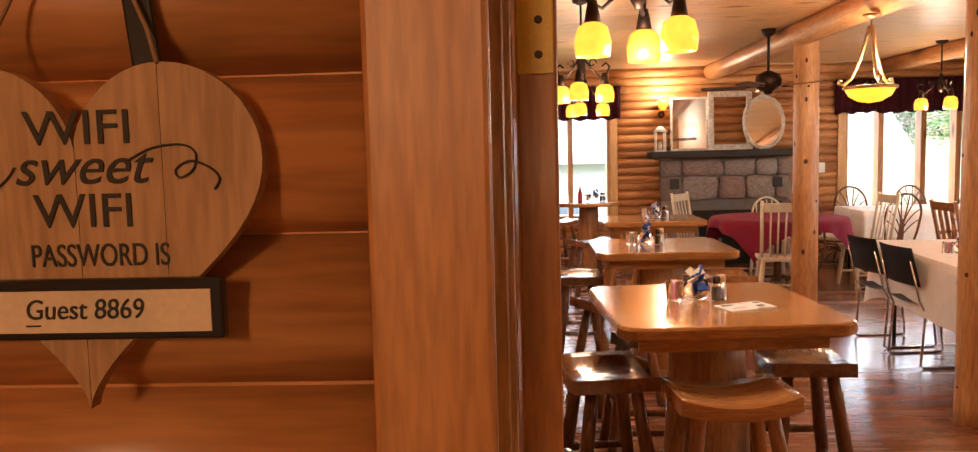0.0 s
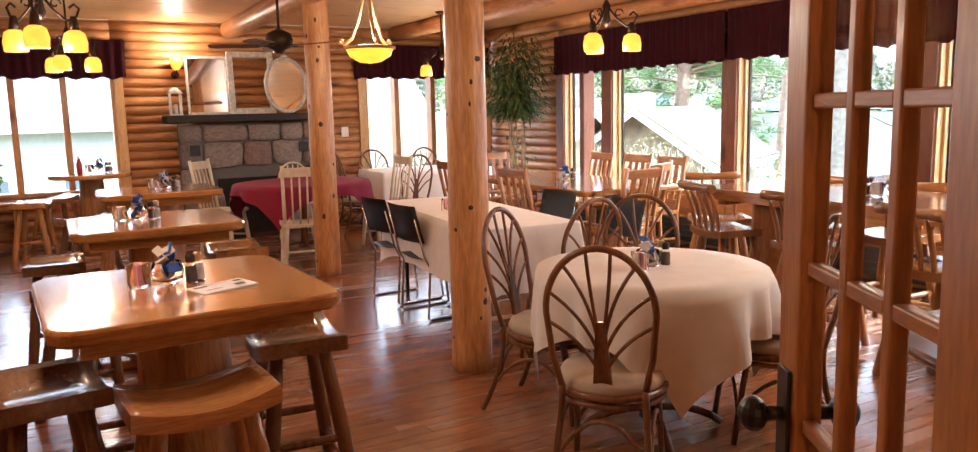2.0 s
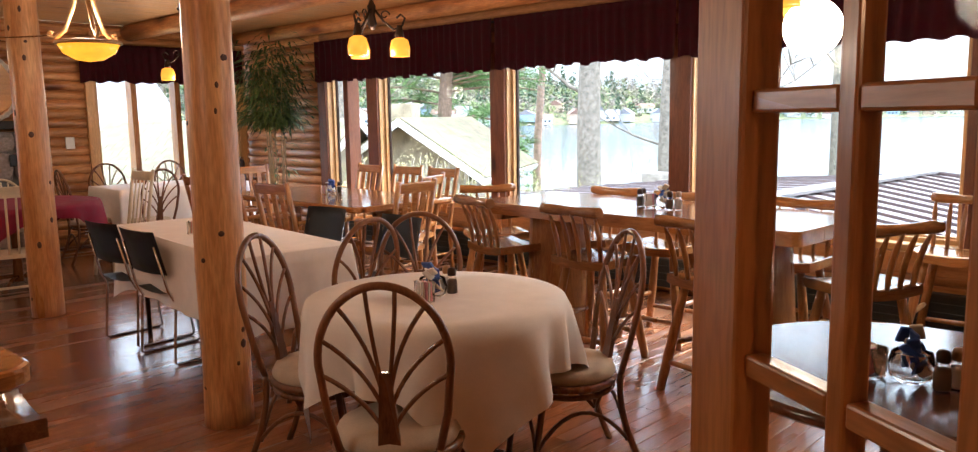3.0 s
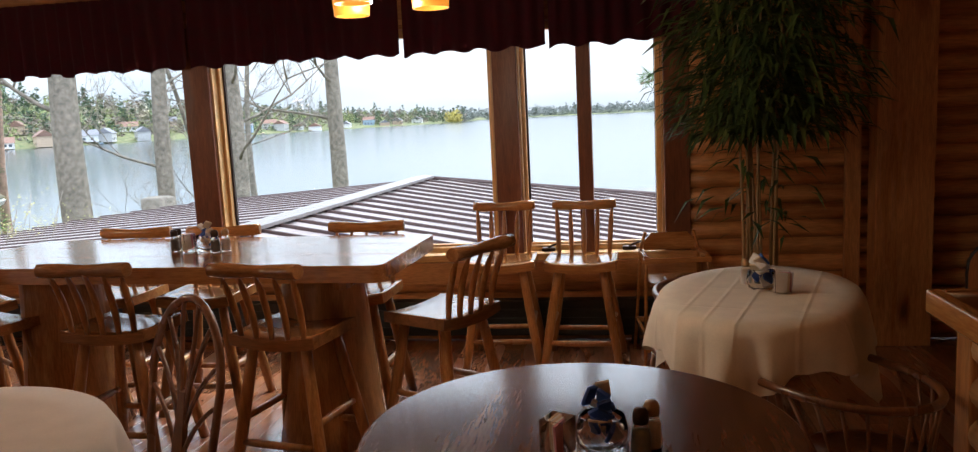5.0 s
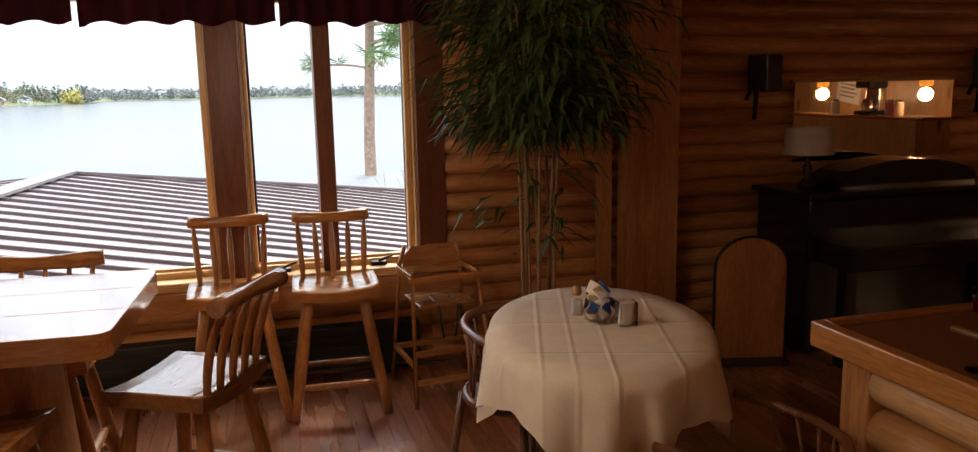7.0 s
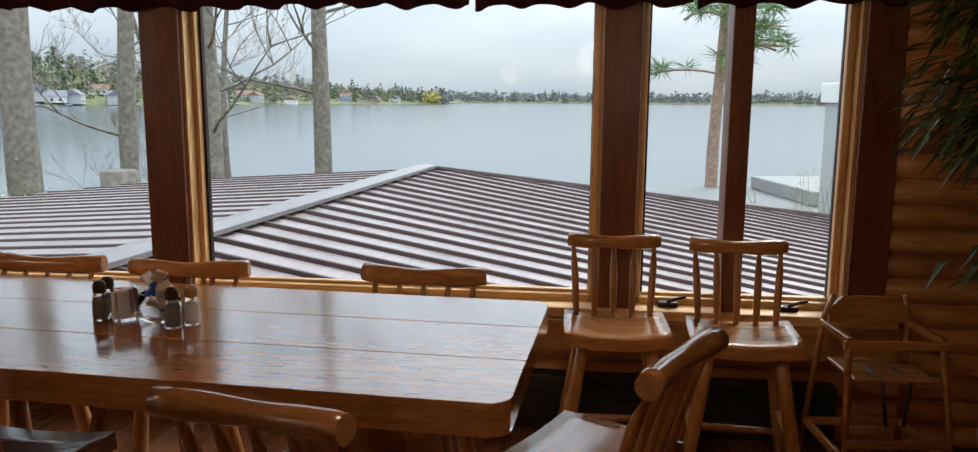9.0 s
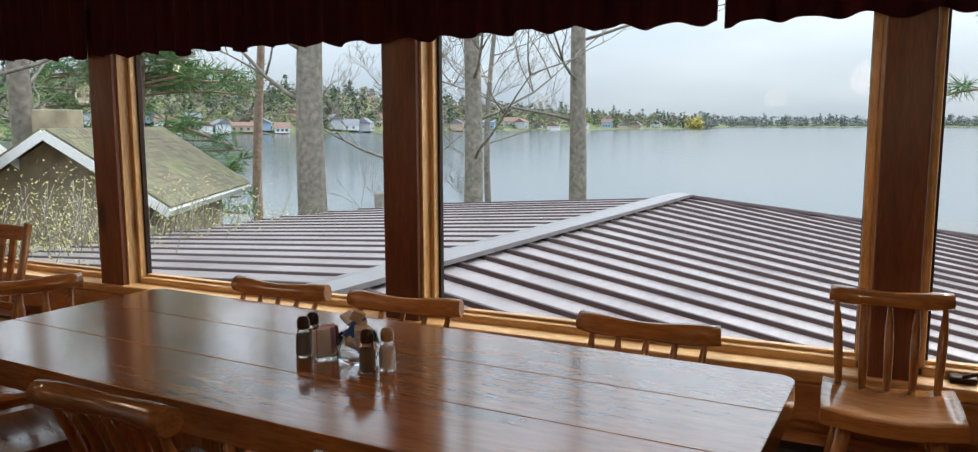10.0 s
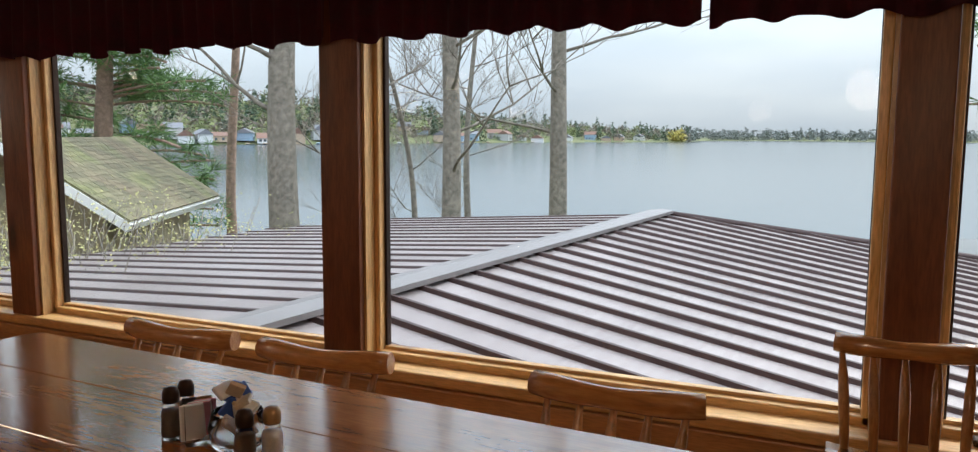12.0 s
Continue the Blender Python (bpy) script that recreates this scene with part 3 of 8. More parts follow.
def door_leaf(name, hinge, angle, w, mirror):
    """A glazed leaf from its hinge along +x of its own axes, turned by angle; two columns and five rows of panes."""
    d = thing(name, pose(*hinge, 0.012, 0, 0, angle), "open orange pine french door with divided glass panes", "door")
    d["kind"] = "structure"
    h, st, t = 2.08, 0.075 if w < 0.52 else 0.095, 0.02
    cols = 3 if w < 0.52 else 2
    part("stile", box((0, -t, 0), (st, t, h), 0.004), DOORWOOD_Z, d)
    part("stile", box((w - st, -t, 0), (w, t, h), 0.004), DOORWOOD_Z, d)
    bars = (0.335, 0.565, 0.795, 1.025, 1.255, 1.485, 1.715, 1.96)
    part("rail", box((st, -t, 0), (w - st, t, bars[0]), 0.004), DOORWOOD_X, d)
    part("rail", box((st, -t, bars[-1]), (w - st, t, h), 0.004), DOORWOOD_X, d)
    step = (w - 2 * st) / cols
    edges = [st + step * k for k in range(cols + 1)]
    for c in edges[1:-1]:
        part("muntin", box((c - 0.010, -0.012, bars[0]), (c + 0.010, 0.012, bars[-1]), 0.003), DOORWOOD_Z, d)
    spans = [(a + (0.010 if k else 0), b - (0.010 if k < cols - 1 else 0)) for k, (a, b) in enumerate(zip(edges, edges[1:]))]
    for z in bars[1:-1]:
        for a, b in spans:
            part("muntin", box((a, -0.011, z - 0.010), (b, 0.011, z + 0.010), 0.003), DOORWOOD_X, d)
    for z0, z1 in zip(bars, bars[1:]):
        for a, b in spans:
            pane_in(d, (a - 0.005, -0.002, z0 + 0.006), (b + 0.005, 0.002, z1 - 0.006))
    for s in (-1, 1):
        kb = bmesh.new()
        rod(kb, (w - 0.036, s * t, KNOB_Z), (w - 0.036, s * (t + 0.03), KNOB_Z), 0.011)
        knob = part("knob", kb, BLACK, d, "black round door knob")
        kb = bmesh.new()
        bmesh.ops.create_uvsphere(kb, u_segments=14, v_segments=9, radius=0.027, matrix=Matrix.Translation((w - 0.036, s * (t + 0.048), KNOB_Z)) @ Matrix.Diagonal((1, 0.8, 1, 1)))
        part("ball", kb, BLACK, knob)
        part("plate", box((w - 0.058, min(s * t, s * (t + 0.006)), KNOB_Z - 0.07), (w - 0.014, max(s * t, s * (t + 0.006)), KNOB_Z + 0.07), 0.002), BLACK, knob)
    return d


DOORWOOD_Z = wood("orange_door_pine_z", (0.50, 0.22, 0.065), (0.38, 0.15, 0.04), "z", 0.3, knots=False, coat=0.2, vary=0.08)
DOORWOOD_X = wood("orange_door_pine_x", (0.50, 0.22, 0.065), (0.38, 0.15, 0.04), "x", 0.3, knots=False, coat=0.2, vary=0.08)
door_leaf("door_1", (DOOR_R, DOOR_N + 0.025), 60.0, 0.50, False)
door_leaf("door_2", (DOOR_L + 0.022, DOOR_N + 0.032), 92.5, 0.53, True)

# ---- outside: lake, banks, roof below the windows, trees, the far shore ----
LAKE = -4.0


def ground_mat():
    m, nt, b = new_mat("bank_grass")
    v = coords(nt, shift_by_object=False)
    n = tex(nt, "ShaderNodeTexNoise", 0.35, v, Detail=8.0)
    nt.links.new(ramp(nt, n.outputs["Fac"], [(0.35, (0.06, 0.085, 0.03)), (0.55, (0.16, 0.17, 0.07)), (0.7, (0.26, 0.22, 0.13))]), b.inputs["Base Color"])
    b.inputs["Roughness"].default_value = 0.95
    return m


def water_mat():
    m, nt, b = new_mat("still_lake_water")
    v = coords(nt, (1, 1, 1), shift_by_object=False)
    n = tex(nt, "ShaderNodeTexNoise", 0.9, v, Detail=3.0)
    b.inputs["Base Color"].default_value = (0.045, 0.065, 0.075, 1)
    b.inputs["Roughness"].default_value = 0.13
    b.inputs["IOR"].default_value = 1.33
    b.inputs["Specular IOR Level"].default_value = 0.9
    bump(nt, b, n.outputs["Fac"], 0.015, 0.02)
    return m


def foliage_mat(name, stops, rough=0.7):
    m, nt, b = new_mat(name)
    g = nt.nodes.new("ShaderNodeNewGeometry")
    nt.links.new(ramp(nt, g.outputs["Random Per Island"], stops), b.inputs["Base Color"])
    b.inputs["Roughness"].default_value = rough
    return m


GRASS, WATER = ground_mat(), water_mat()
# Greyed foliage: the haze of distance is mixed into this colour
FAR_HAZE = foliage_mat("distant_woods", [(0.0, (0.12, 0.14, 0.13)), (0.6, (0.15, 0.165, 0.15)), (1.0, (0.19, 0.19, 0.175))], 0.95)
YELLOW = foliage_mat("yellow_blossom", [(0.0, (0.40, 0.33, 0.08)), (1.0, (0.52, 0.45, 0.14))], 0.9)
PINE_NEEDLE = foliage_mat("pine_needles", [(0.0, (0.06, 0.12, 0.035)), (0.6, (0.11, 0.21, 0.055)), (1.0, (0.18, 0.29, 0.09))], 0.7)
SPRING = foliage_mat("spring_buds", [(0.0, (0.33, 0.31, 0.12)), (1.0, (0.50, 0.47, 0.20))], 0.8)
BARK = plain("grey_bark", (0.23, 0.20, 0.165), 0.95, vary=0.45, scale=9.0, bumpy=0.8)
BARK_RED = plain("reddish_pine_bark", (0.30, 0.20, 0.15), 0.95, vary=0.4, scale=9.0, bumpy=0.7)


def roof_metal():
    m, nt, b = new_mat("brown_standing_seam_metal")
    v = coords(nt, shift_by_object=False)
    n = tex(nt, "ShaderNodeTexNoise", 1.3, v, Detail=6.0)
    s = tex(nt, "ShaderNodeTexNoise", 26.0, coords(nt, (0.15, 1, 1), shift_by_object=False), Detail=3.0)
    f = mix(nt, "MIX", 0.5, n.outputs["Fac"], s.outputs["Fac"])
    nt.links.new(ramp(nt, f, [(0.35, (0.27, 0.225, 0.22)), (0.65, (0.38, 0.33, 0.325))]), b.inputs["Base Color"])
    nt.links.new(ramp(nt, n.outputs["Fac"], [(0.3, (0.3,) * 3), (0.7, (0.45,) * 3)]), b.inputs["Roughness"])
    b.inputs["Metallic"].default_value = 0.35
    return m


def shingle_mat():
    m, nt, b = new_mat("mossy_shingle")
    n = tex(nt, "ShaderNodeTexNoise", 1.1, coords(nt), Detail=6.0)
    n2 = tex(nt, "ShaderNodeTexNoise", 40.0, coords(nt), Detail=2.0)
    oi = nt.nodes.new("ShaderNodeNewGeometry")
    c = ramp(nt, n.outputs["Fac"], [(0.35, (0.20, 0.165, 0.11)), (0.55, (0.20, 0.185, 0.115)), (0.7, (0.21, 0.215, 0.10))])
    c = mix(nt, "MULTIPLY", 0.8, c, ramp(nt, oi.outputs["Random Per Island"], [(0, (0.7, 0.7, 0.7)), (1, (1.15, 1.1, 1.05))]))
    nt.links.new(c, b.inputs["Base Color"])
    b.inputs["Roughness"].default_value = 0.95
    bump(nt, b, n2.outputs["Fac"], 0.4, 0.01)
    return m


ROOF_METAL, SHINGLE = roof_metal(), shingle_mat()
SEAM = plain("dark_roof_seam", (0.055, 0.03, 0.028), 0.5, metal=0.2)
CAPMETAL = plain("pale_ridge_cap_metal", (0.24, 0.22, 0.22), 0.4, metal=0.3)
bm = bmesh.new()
n = 64
for i in range(n + 1):
    for j in range(n + 1):
        x = -60 + 100 * i / n
        y = -70 + 150 * j / n
        shore = 24 + 3.5 * math.sin(y * 0.09) + 1.2 * math.sin(y * 0.31)
        z = -3.0 if x < shore - 6 else -3.0 - 2.6 * min(1, (x - shore + 6) / 9)
        if y > 22:
            z += min(0.9, (y - 22) * 0.05) if x < shore - 2 else 0
        bm.verts.new((x, y, z + 0.12 * noise.noise(Vector((x * 0.4, y * 0.4, 0)))))
bm.verts.ensure_lookup_table()
for i in range(n):
    for j in range(n):
        k = i * (n + 1) + j
        bm.faces.new((bm.verts[k], bm.verts[k + n + 1], bm.verts[k + n + 2], bm.verts[k + 1])).smooth = True
solid("ground", bm, GRASS, "spring grass bank sloping to the lake", "ground")
bm = bmesh.new()
bmesh.ops.create_grid(bm, x_segments=1, y_segments=1, size=4000, matrix=Matrix.Translation((0, 0, LAKE)))
solid("water", bm, WATER, "calm pale lake under an overcast sky", "lake")

# Brown metal gable roof below the windows
RIDGE_A, RIDGE_B = Vector((7.25, 6.28, 0.375)), Vector((15.6, 5.42, 0.44))


def metal_roof():
    d = (RIDGE_B - RIDGE_A).normalized()
    side = Vector((-d.y, d.x, 0)).normalized()
    up = d.cross(side)
    lng = (RIDGE_B - RIDGE_A).length
    r = thing("metal_roof", Matrix.Translation(RIDGE_A) @ Matrix(((d.x, side.x, up.x, 0), (d.y, side.y, up.y, 0), (d.z, side.z, up.z, 0), (0, 0, 0, 1))), "brown standing-seam metal roof below the lake windows", "roof")
    for s, slope, rim in ((1, math.tan(radians(4.0)), ((0, 6.2), (6.6, 6.1), (8.3, 4.6), (lng, 0.0))), (-1, math.tan(radians(9.0)), ((0, 9.5), (lng + 0.53 * 9.5, 9.5), (lng, 0.0)))):
        bm = bmesh.new()
        lo = [(0, 0, 0)] + [(u, s * v, -slope * v) for u, v in rim]
        top = [bm.verts.new(p) for p in lo]
        bot = [bm.verts.new((p[0], p[1], p[2] - 0.12)) for p in lo]
        n = len(lo)
        bm.faces.new(top)
        bm.faces.new(bot[::-1])
        for k in range(n):
            q = (k + 1) % n
            bm.faces.new((top[k], bot[k], bot[q], top[q]))
        bmesh.ops.recalc_face_normals(bm, faces=bm.faces[:])
        part("roof_sheet", bm, ROOF_METAL, r)
        u = 0.14
        while u < rim[-2][0] if s < 0 else u < lng:
            # each raised seam runs down the slope to the rim
            y0, y1, tall = 0.06, rim[0][1], 0.02 if s > 0 else 0.036
            if s < 0 and u > lng:
                y0 = (u - lng) / 0.53 + 0.02
            if s > 0:
                for (u0, v0), (u1, v1) in zip(rim, rim[1:]):
                    if u0 <= u <= u1:
                        y1 = v0 + (v1 - v0) * (u - u0) / (u1 - u0)
            if y1 - y0 > 0.2:
                sb = bmesh.new()
                vs = []
                for yy in (y0, y1):
                    vs += [sb.verts.new(Vector((u + dx, s * yy, -slope * yy + dz))) for dx, dz in ((-0.03, 0.0), (-0.018, tall), (0.018, tall), (0.03, 0.0))]
                for k in range(3):
                    sb.faces.new((vs[k], vs[k + 1], vs[k + 5], vs[k + 4]))
                sb.faces.new(vs[:4][::-1])
                sb.faces.new(vs[4:])
                bmesh.ops.recalc_face_normals(sb, faces=sb.faces[:])
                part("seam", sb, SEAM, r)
            u += 0.40
    cap = bmesh.new()
    for s in (1, -1):
        vs = [cap.verts.new(p) for p in ((0, 0, 0.075), (lng, 0, 0.075), (lng, s * 0.17, 0.052), (0, s * 0.17, 0.052))]
        cap.faces.new(vs if s > 0 else vs[::-1])
        v2 = [cap.verts.new(p) for p in ((0, s * 0.17, 0.052), (lng, s * 0.17, 0.052), (lng, s * 0.17, 0.01), (0, s * 0.17, 0.01))]
        cap.faces.new(v2 if s > 0 else v2[::-1])
    part("ridge_cap", cap, CAPMETAL, r, "pale grey metal ridge cap")
    drop = math.tan(radians(9.0))
    hip = bmesh.new()
    rod(hip, (lng - 0.05, 0.05, 0.02), (lng + 0.53 * 9.5, -9.5, 0.02 - drop * 9.5), 0.05, 0.05, 8)
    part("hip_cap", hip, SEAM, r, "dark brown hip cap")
    wall_bm = box((0.3, -8.6, -3.6), (lng - 0.6, 5.0, -1.62))
    part("wall", wall_bm, plain("grey_siding", (0.3, 0.28, 0.25), 0.8), r)
    return r


metal_roof()


def branch(bm, p, d, r, depth, rnd, lng):
    """Bare limb that forks and thins."""
    pts, n = [Vector(p)], 5
    dd = Vector(d).normalized()
    for k in range(n):
        dd = (dd + Vector((rnd.uniform(-0.22, 0.22), rnd.uniform(-0.22, 0.22), rnd.uniform(-0.1, 0.2)))).normalized()
        pts.append(pts[-1] + dd * lng / n)
    tube(bm, pts, lambda f: r * (1 - 0.7 * f) + 0.002, 3 if depth < 2 else 5)
    if depth > 0:
        for k in range(rnd.randint(3, 4)):
            q = pts[rnd.randint(2, n)]
            nd = (dd + Vector((rnd.uniform(-1, 1), rnd.uniform(-1, 1), rnd.uniform(-0.3, 0.7)))).normalized()
            branch(bm, q, nd, r * 0.45, depth - 1, rnd, lng * rnd.uniform(0.5, 0.7))


def bare_tree(x, y, r, h, seed, limbs, label, bark=None, lean=(0, 0), base=-3.2, limb_from=0.25):
    rnd = random.Random(seed)
    t = thing("tree", pose(x, y, base), label, "tree", "lakeside trees")
    bm = bmesh.new()
    pts = [Vector((lean[0] * f * f + 0.12 * math.sin(f * 6 + seed), lean[1] * f * f + 0.1 * math.sin(f * 5 + 2 * seed), h * f)) for f in (k / 14 for k in range(15))]
    tube(bm, pts, lambda f: r * (1.25 - 0.25 * min(1, f * 8)) * (1 - 0.6 * f), 14)
    part("trunk", bm, bark or BARK, t)
    for k in range(limbs):
        f = limb_from + (0.95 - limb_from) * k / max(1, limbs)
        i = int(f * 14)
        a = rnd.uniform(0, 6.28)
        bm = bmesh.new()
        branch(bm, pts[i], (math.cos(a), math.sin(a), 0.35), r * 0.16, 4, rnd, h * rnd.uniform(0.15, 0.26))
        part("limb", bm, bark or BARK, t)
    return t


def tuft(bm, c, size, rnd, n=14, droop=0.0):
    """A clump of thin needle blades about c."""
    for k in range(n):
        d = Vector((rnd.gauss(0, 1), rnd.gauss(0, 1), rnd.gauss(0, 0.7) - droop)).normalized()
        o = Vector(c) + d * size * rnd.uniform(0.0, 0.5)
        side = d.orthogonal().normalized() * size * 0.035
        side.rotate(Matrix.Rotation(rnd.uniform(0, 6.28), 3, d))
        bm.faces.new([bm.verts.new(o - side), bm.verts.new(o + side), bm.verts.new(o + d * size)])


def pine_tree(x, y, r, h, seed, label, crown_from, spread, bark=None, base=-3.2, clumps=42, blades=60):
    rnd = random.Random(seed)
    t = thing("pine_tree", pose(x, y, base), label, "tree", "lakeside trees")
    bm = bmesh.new()
    tube(bm, [Vector((0.15 * math.sin(k * 0.5 + seed), 0.1 * math.sin(k * 0.7), h * k / 12)) for k in range(13)], lambda f: r * (1 - 0.65 * f), 12)
    part("trunk", bm, bark or BARK_RED, t)
    needles = bmesh.new()
    for k in range(clumps):
        f = rnd.uniform(0, 1) ** 0.9
        z = h * (crown_from + (1 - crown_from) * f)
        a = rnd.uniform(0, 6.28)
        ln = spread * (1 - 0.6 * f) * rnd.uniform(0.5, 1.1)
        tip = Vector((math.cos(a) * ln, math.sin(a) * ln, z + rnd.uniform(-0.3, 0.2)))
        lb = bmesh.new()
        tube(lb, bez((0, 0, z - 0.1), (tip.x * 0.5, tip.y * 0.5, z + 0.2), tip, 5), 0.035, 5)
        part("limb", lb, bark or BARK_RED, t)
        for q in range(blades // 10):
            s = rnd.uniform(0.35, 1.05)
            tuft(needles, (tip.x * s + rnd.gauss(0, 0.22), tip.y * s + rnd.gauss(0, 0.22), z + 0.15 + rnd.gauss(0, 0.1)), rnd.uniform(0.28, 0.45), rnd, 36)
    part("crown", needles, PINE_NEEDLE, t)
    return t


def at_bearing(yaw, dist, eye=(3.7, 2.9)):
    return eye[0] + dist * math.sin(radians(yaw)), eye[1] + dist * math.cos(radians(yaw))


for yaw, dist, r, h, seed, limbs, lean, lf in ((52.0, 17.5, 0.36, 15, 3, 7, (0.3, 0), 0.42), (62.9, 19.5, 0.27, 14, 5, 9, (0.4, 0.2), 0.30), (70.4, 20.5, 0.27, 14, 8, 7, (0.5, -0.2), 0.36), (58.3, 19.5, 0.24, 14, 41, 8, (0.2, 0.1), 0.32), (31.0, 15.5, 0.27, 13, 13, 6, (0.1, 0.2), 0.4), (34.2, 16.2, 0.25, 13, 21, 6, (0, 0), 0.4), (64.3, 26.0, 0.13, 10, 34, 9, (0.6, 0), 0.2), (60.5, 22.0, 0.1, 8, 36, 9, (-0.8, 0.5), 0.15)):
    bare_tree(*at_bearing(yaw, dist), r, h, seed, limbs, "tall bare spring tree with grey furrowed bark", None, lean, -3.4, lf)
pine_tree(*at_bearing(48.3, 26), 0.17, 15, 4, "slim reddish pine trunk beside the lake", 0.55, 1.6, clumps=14, blades=30)
pine_tree(*at_bearing(40.6, 23.0), 0.30, 12, 9, "broad green pine behind the cottage", 0.10, 3.9, clumps=80, blades=100)
pine_tree(*at_bearing(27.5, 34.0), 0.3, 12, 15, "broad green pine behind the cottage", 0.15, 4.5, clumps=60, blades=90)
pine_tree(*at_bearing(98.9, 23.0), 0.2, 13.5, 17, "tall pine with drooping boughs by the lake", 0.38, 3.3, clumps=46, blades=60)


def bush(x, y, base, size, seed, label, n=240):
    rnd = random.Random(seed)
    t = thing("bush", pose(x, y, base), label, "bush", "budding bushes")
    bm = bmesh.new()
    lf = bmesh.new()
    for k in range(n):
        a, e = rnd.uniform(0, 6.28), rnd.uniform(0.15, 0.9)
        root = Vector((rnd.gauss(0, size * 0.35), rnd.gauss(0, size * 0.35), 0))
        tip = root + Vector((math.cos(a) * e * size * 0.7, math.sin(a) * e * size * 0.7, size * rnd.uniform(0.7, 1.5)))
        pts = bez(root, root.lerp(tip, 0.5) + Vector((0, 0, 0.25 * size)), tip, 5)
        tube(bm, pts, 0.006, 3)
        for q in range(60):
            p = pts[rnd.randint(1, 5)] + Vector((rnd.gauss(0, 0.14), rnd.gauss(0, 0.14), rnd.gauss(0, 0.14)))
            s = rnd.uniform(0.012, 0.021)
            d = Vector((rnd.gauss(0, 1), rnd.gauss(0, 1), rnd.gauss(0, 1))).normalized() * s
            e2 = d.orthogonal().normalized() * s * 0.7
            lf.faces.new([lf.verts.new(p - d), lf.verts.new(p + e2), lf.verts.new(p + d), lf.verts.new(p - e2)])
    part("twigs", bm, BARK, t)
    part("leaves", lf, SPRING, t)


for yaw, dist, size, seed in ((34, 11.5, 2.0, 2), (39, 12.2, 1.9, 3), (44, 12.8, 1.7, 4), (49, 14.5, 1.5, 6), (53, 15.5, 1.4, 7), (28, 11, 2.0, 5)):
    bush(*at_bearing(yaw, dist), -3.2, size * 1.35, seed, "leafless bush with yellow-green spring buds")
bush(*at_bearing(106.5, 16.5), -2.6, 1.9, 9, "leafless bush with yellow-green spring buds", 70)
# Cut stump by the roof
sx, sy = at_bearing(57.2, 18.8)
st = thing("tree_stump", pose(sx, sy, -3.3), "ivy-grown cut tree stump", "tree stump")
part("trunk", lathe([(0.5, 0), (0.42, 1.0), (0.38, 2.2), (0.40, 3.2), (0.3, 3.24)], 14), BARK, st)


def cottage(x, y, turn, w, d, eave, rise, base, label, chimney=False):
    h = thing("cottage", pose(x, y, base, 0, 0, turn), label, "house")
    wallm = STONEWALL
    bm = bmesh.new()
    vs = []
    for u in (-w / 2, w / 2):
        vs.append([bm.verts.new(p) for p in ((u, -d / 2, 0), (u, d / 2, 0), (u, d / 2, eave), (u, 0, eave + rise), (u, -d / 2, eave))])
    for k in range(5):
        q = (k + 1) % 5
        bm.faces.new((vs[0][k], vs[0][q], vs[1][q], vs[1][k]))
    bm.faces.new(vs[0][::-1])
    bm.faces.new(vs[1])
    bmesh.ops.recalc_face_normals(bm, faces=bm.faces[:])
    part("wall", bm, wallm, h)
    over = 0.45
    ln = math.hypot(d / 2 + over, rise * (d / 2 + over) / (d / 2))
    ang = math.atan2(rise, d / 2)
    for s in (1, -1):
        bm = bmesh.new()
        rows = int(ln / 0.13)
        for k in range(rows):
            u = -w / 2 - over
            while u < w / 2 + over - 0.01:
                ww = min(0.2 + 0.06 * ((k * 7 + int(u * 13)) % 3), w / 2 + over - u)
                t0 = k * ln / rows
                bm_box(bm, (u, t0, 0.06), (u + ww - 0.012, t0 + ln / rows + 0.03, 0.085), Matrix.Identity(4))
                u += ww
        bm_box(bm, (-w / 2 - over, 0, 0.0), (w / 2 + over, ln, 0.055))
        m = Matrix.Translation((0, 0, eave + rise + 0.02)) @ Matrix.Rotation(0 if s > 0 else math.pi, 4, "Z") @ Matrix.Rotation(-ang, 4, "X")
        part("roof", bm, SHINGLE, h, "mossy brown shingle roof", m)
        for e in (-1, 1):
            fb = box((e * (w / 2 + over) - 0.02, 0, -0.09), (e * (w / 2 + over) + 0.02, ln, 0.05))
            part("fascia", fb, WHITE_PAINT, h, "", m)
        part("gutter", box((-w / 2 - over, ln - 0.02, -0.1), (w / 2 + over, ln + 0.07, 0.03)), WHITE_PAINT, h, "", m)
    for side in (-1, 1):
        for u in (-w / 4, w / 4):
            wd = part("window", box((u - 0.5, side * d / 2 - 0.03, 1.0), (u + 0.5, side * d / 2 + 0.03, 2.2)), WHITE_PAINT, h)
            part("pane", box((u - 0.42, side * d / 2 - 0.04, 1.08), (u + 0.42, side * d / 2 + 0.04, 2.12)), FARPANE, wd)
    for side in (-1, 1):
        wd = part("window", box((side * w / 2 - 0.03, -0.55, 1.3), (side * w / 2 + 0.03, 0.55, 2.5)), WHITE_PAINT, h)
        part("pane", box((side * w / 2 - 0.04, -0.46, 1.38), (side * w / 2 + 0.04, 0.46, 2.42)), FARPANE, wd)
    if chimney:
        part("chimney", box((-w * 0.3, 0.2, eave), (-w * 0.3 + 0.6, 0.8, eave + rise + 0.4), 0.02), STONEWALL, h)
    return h


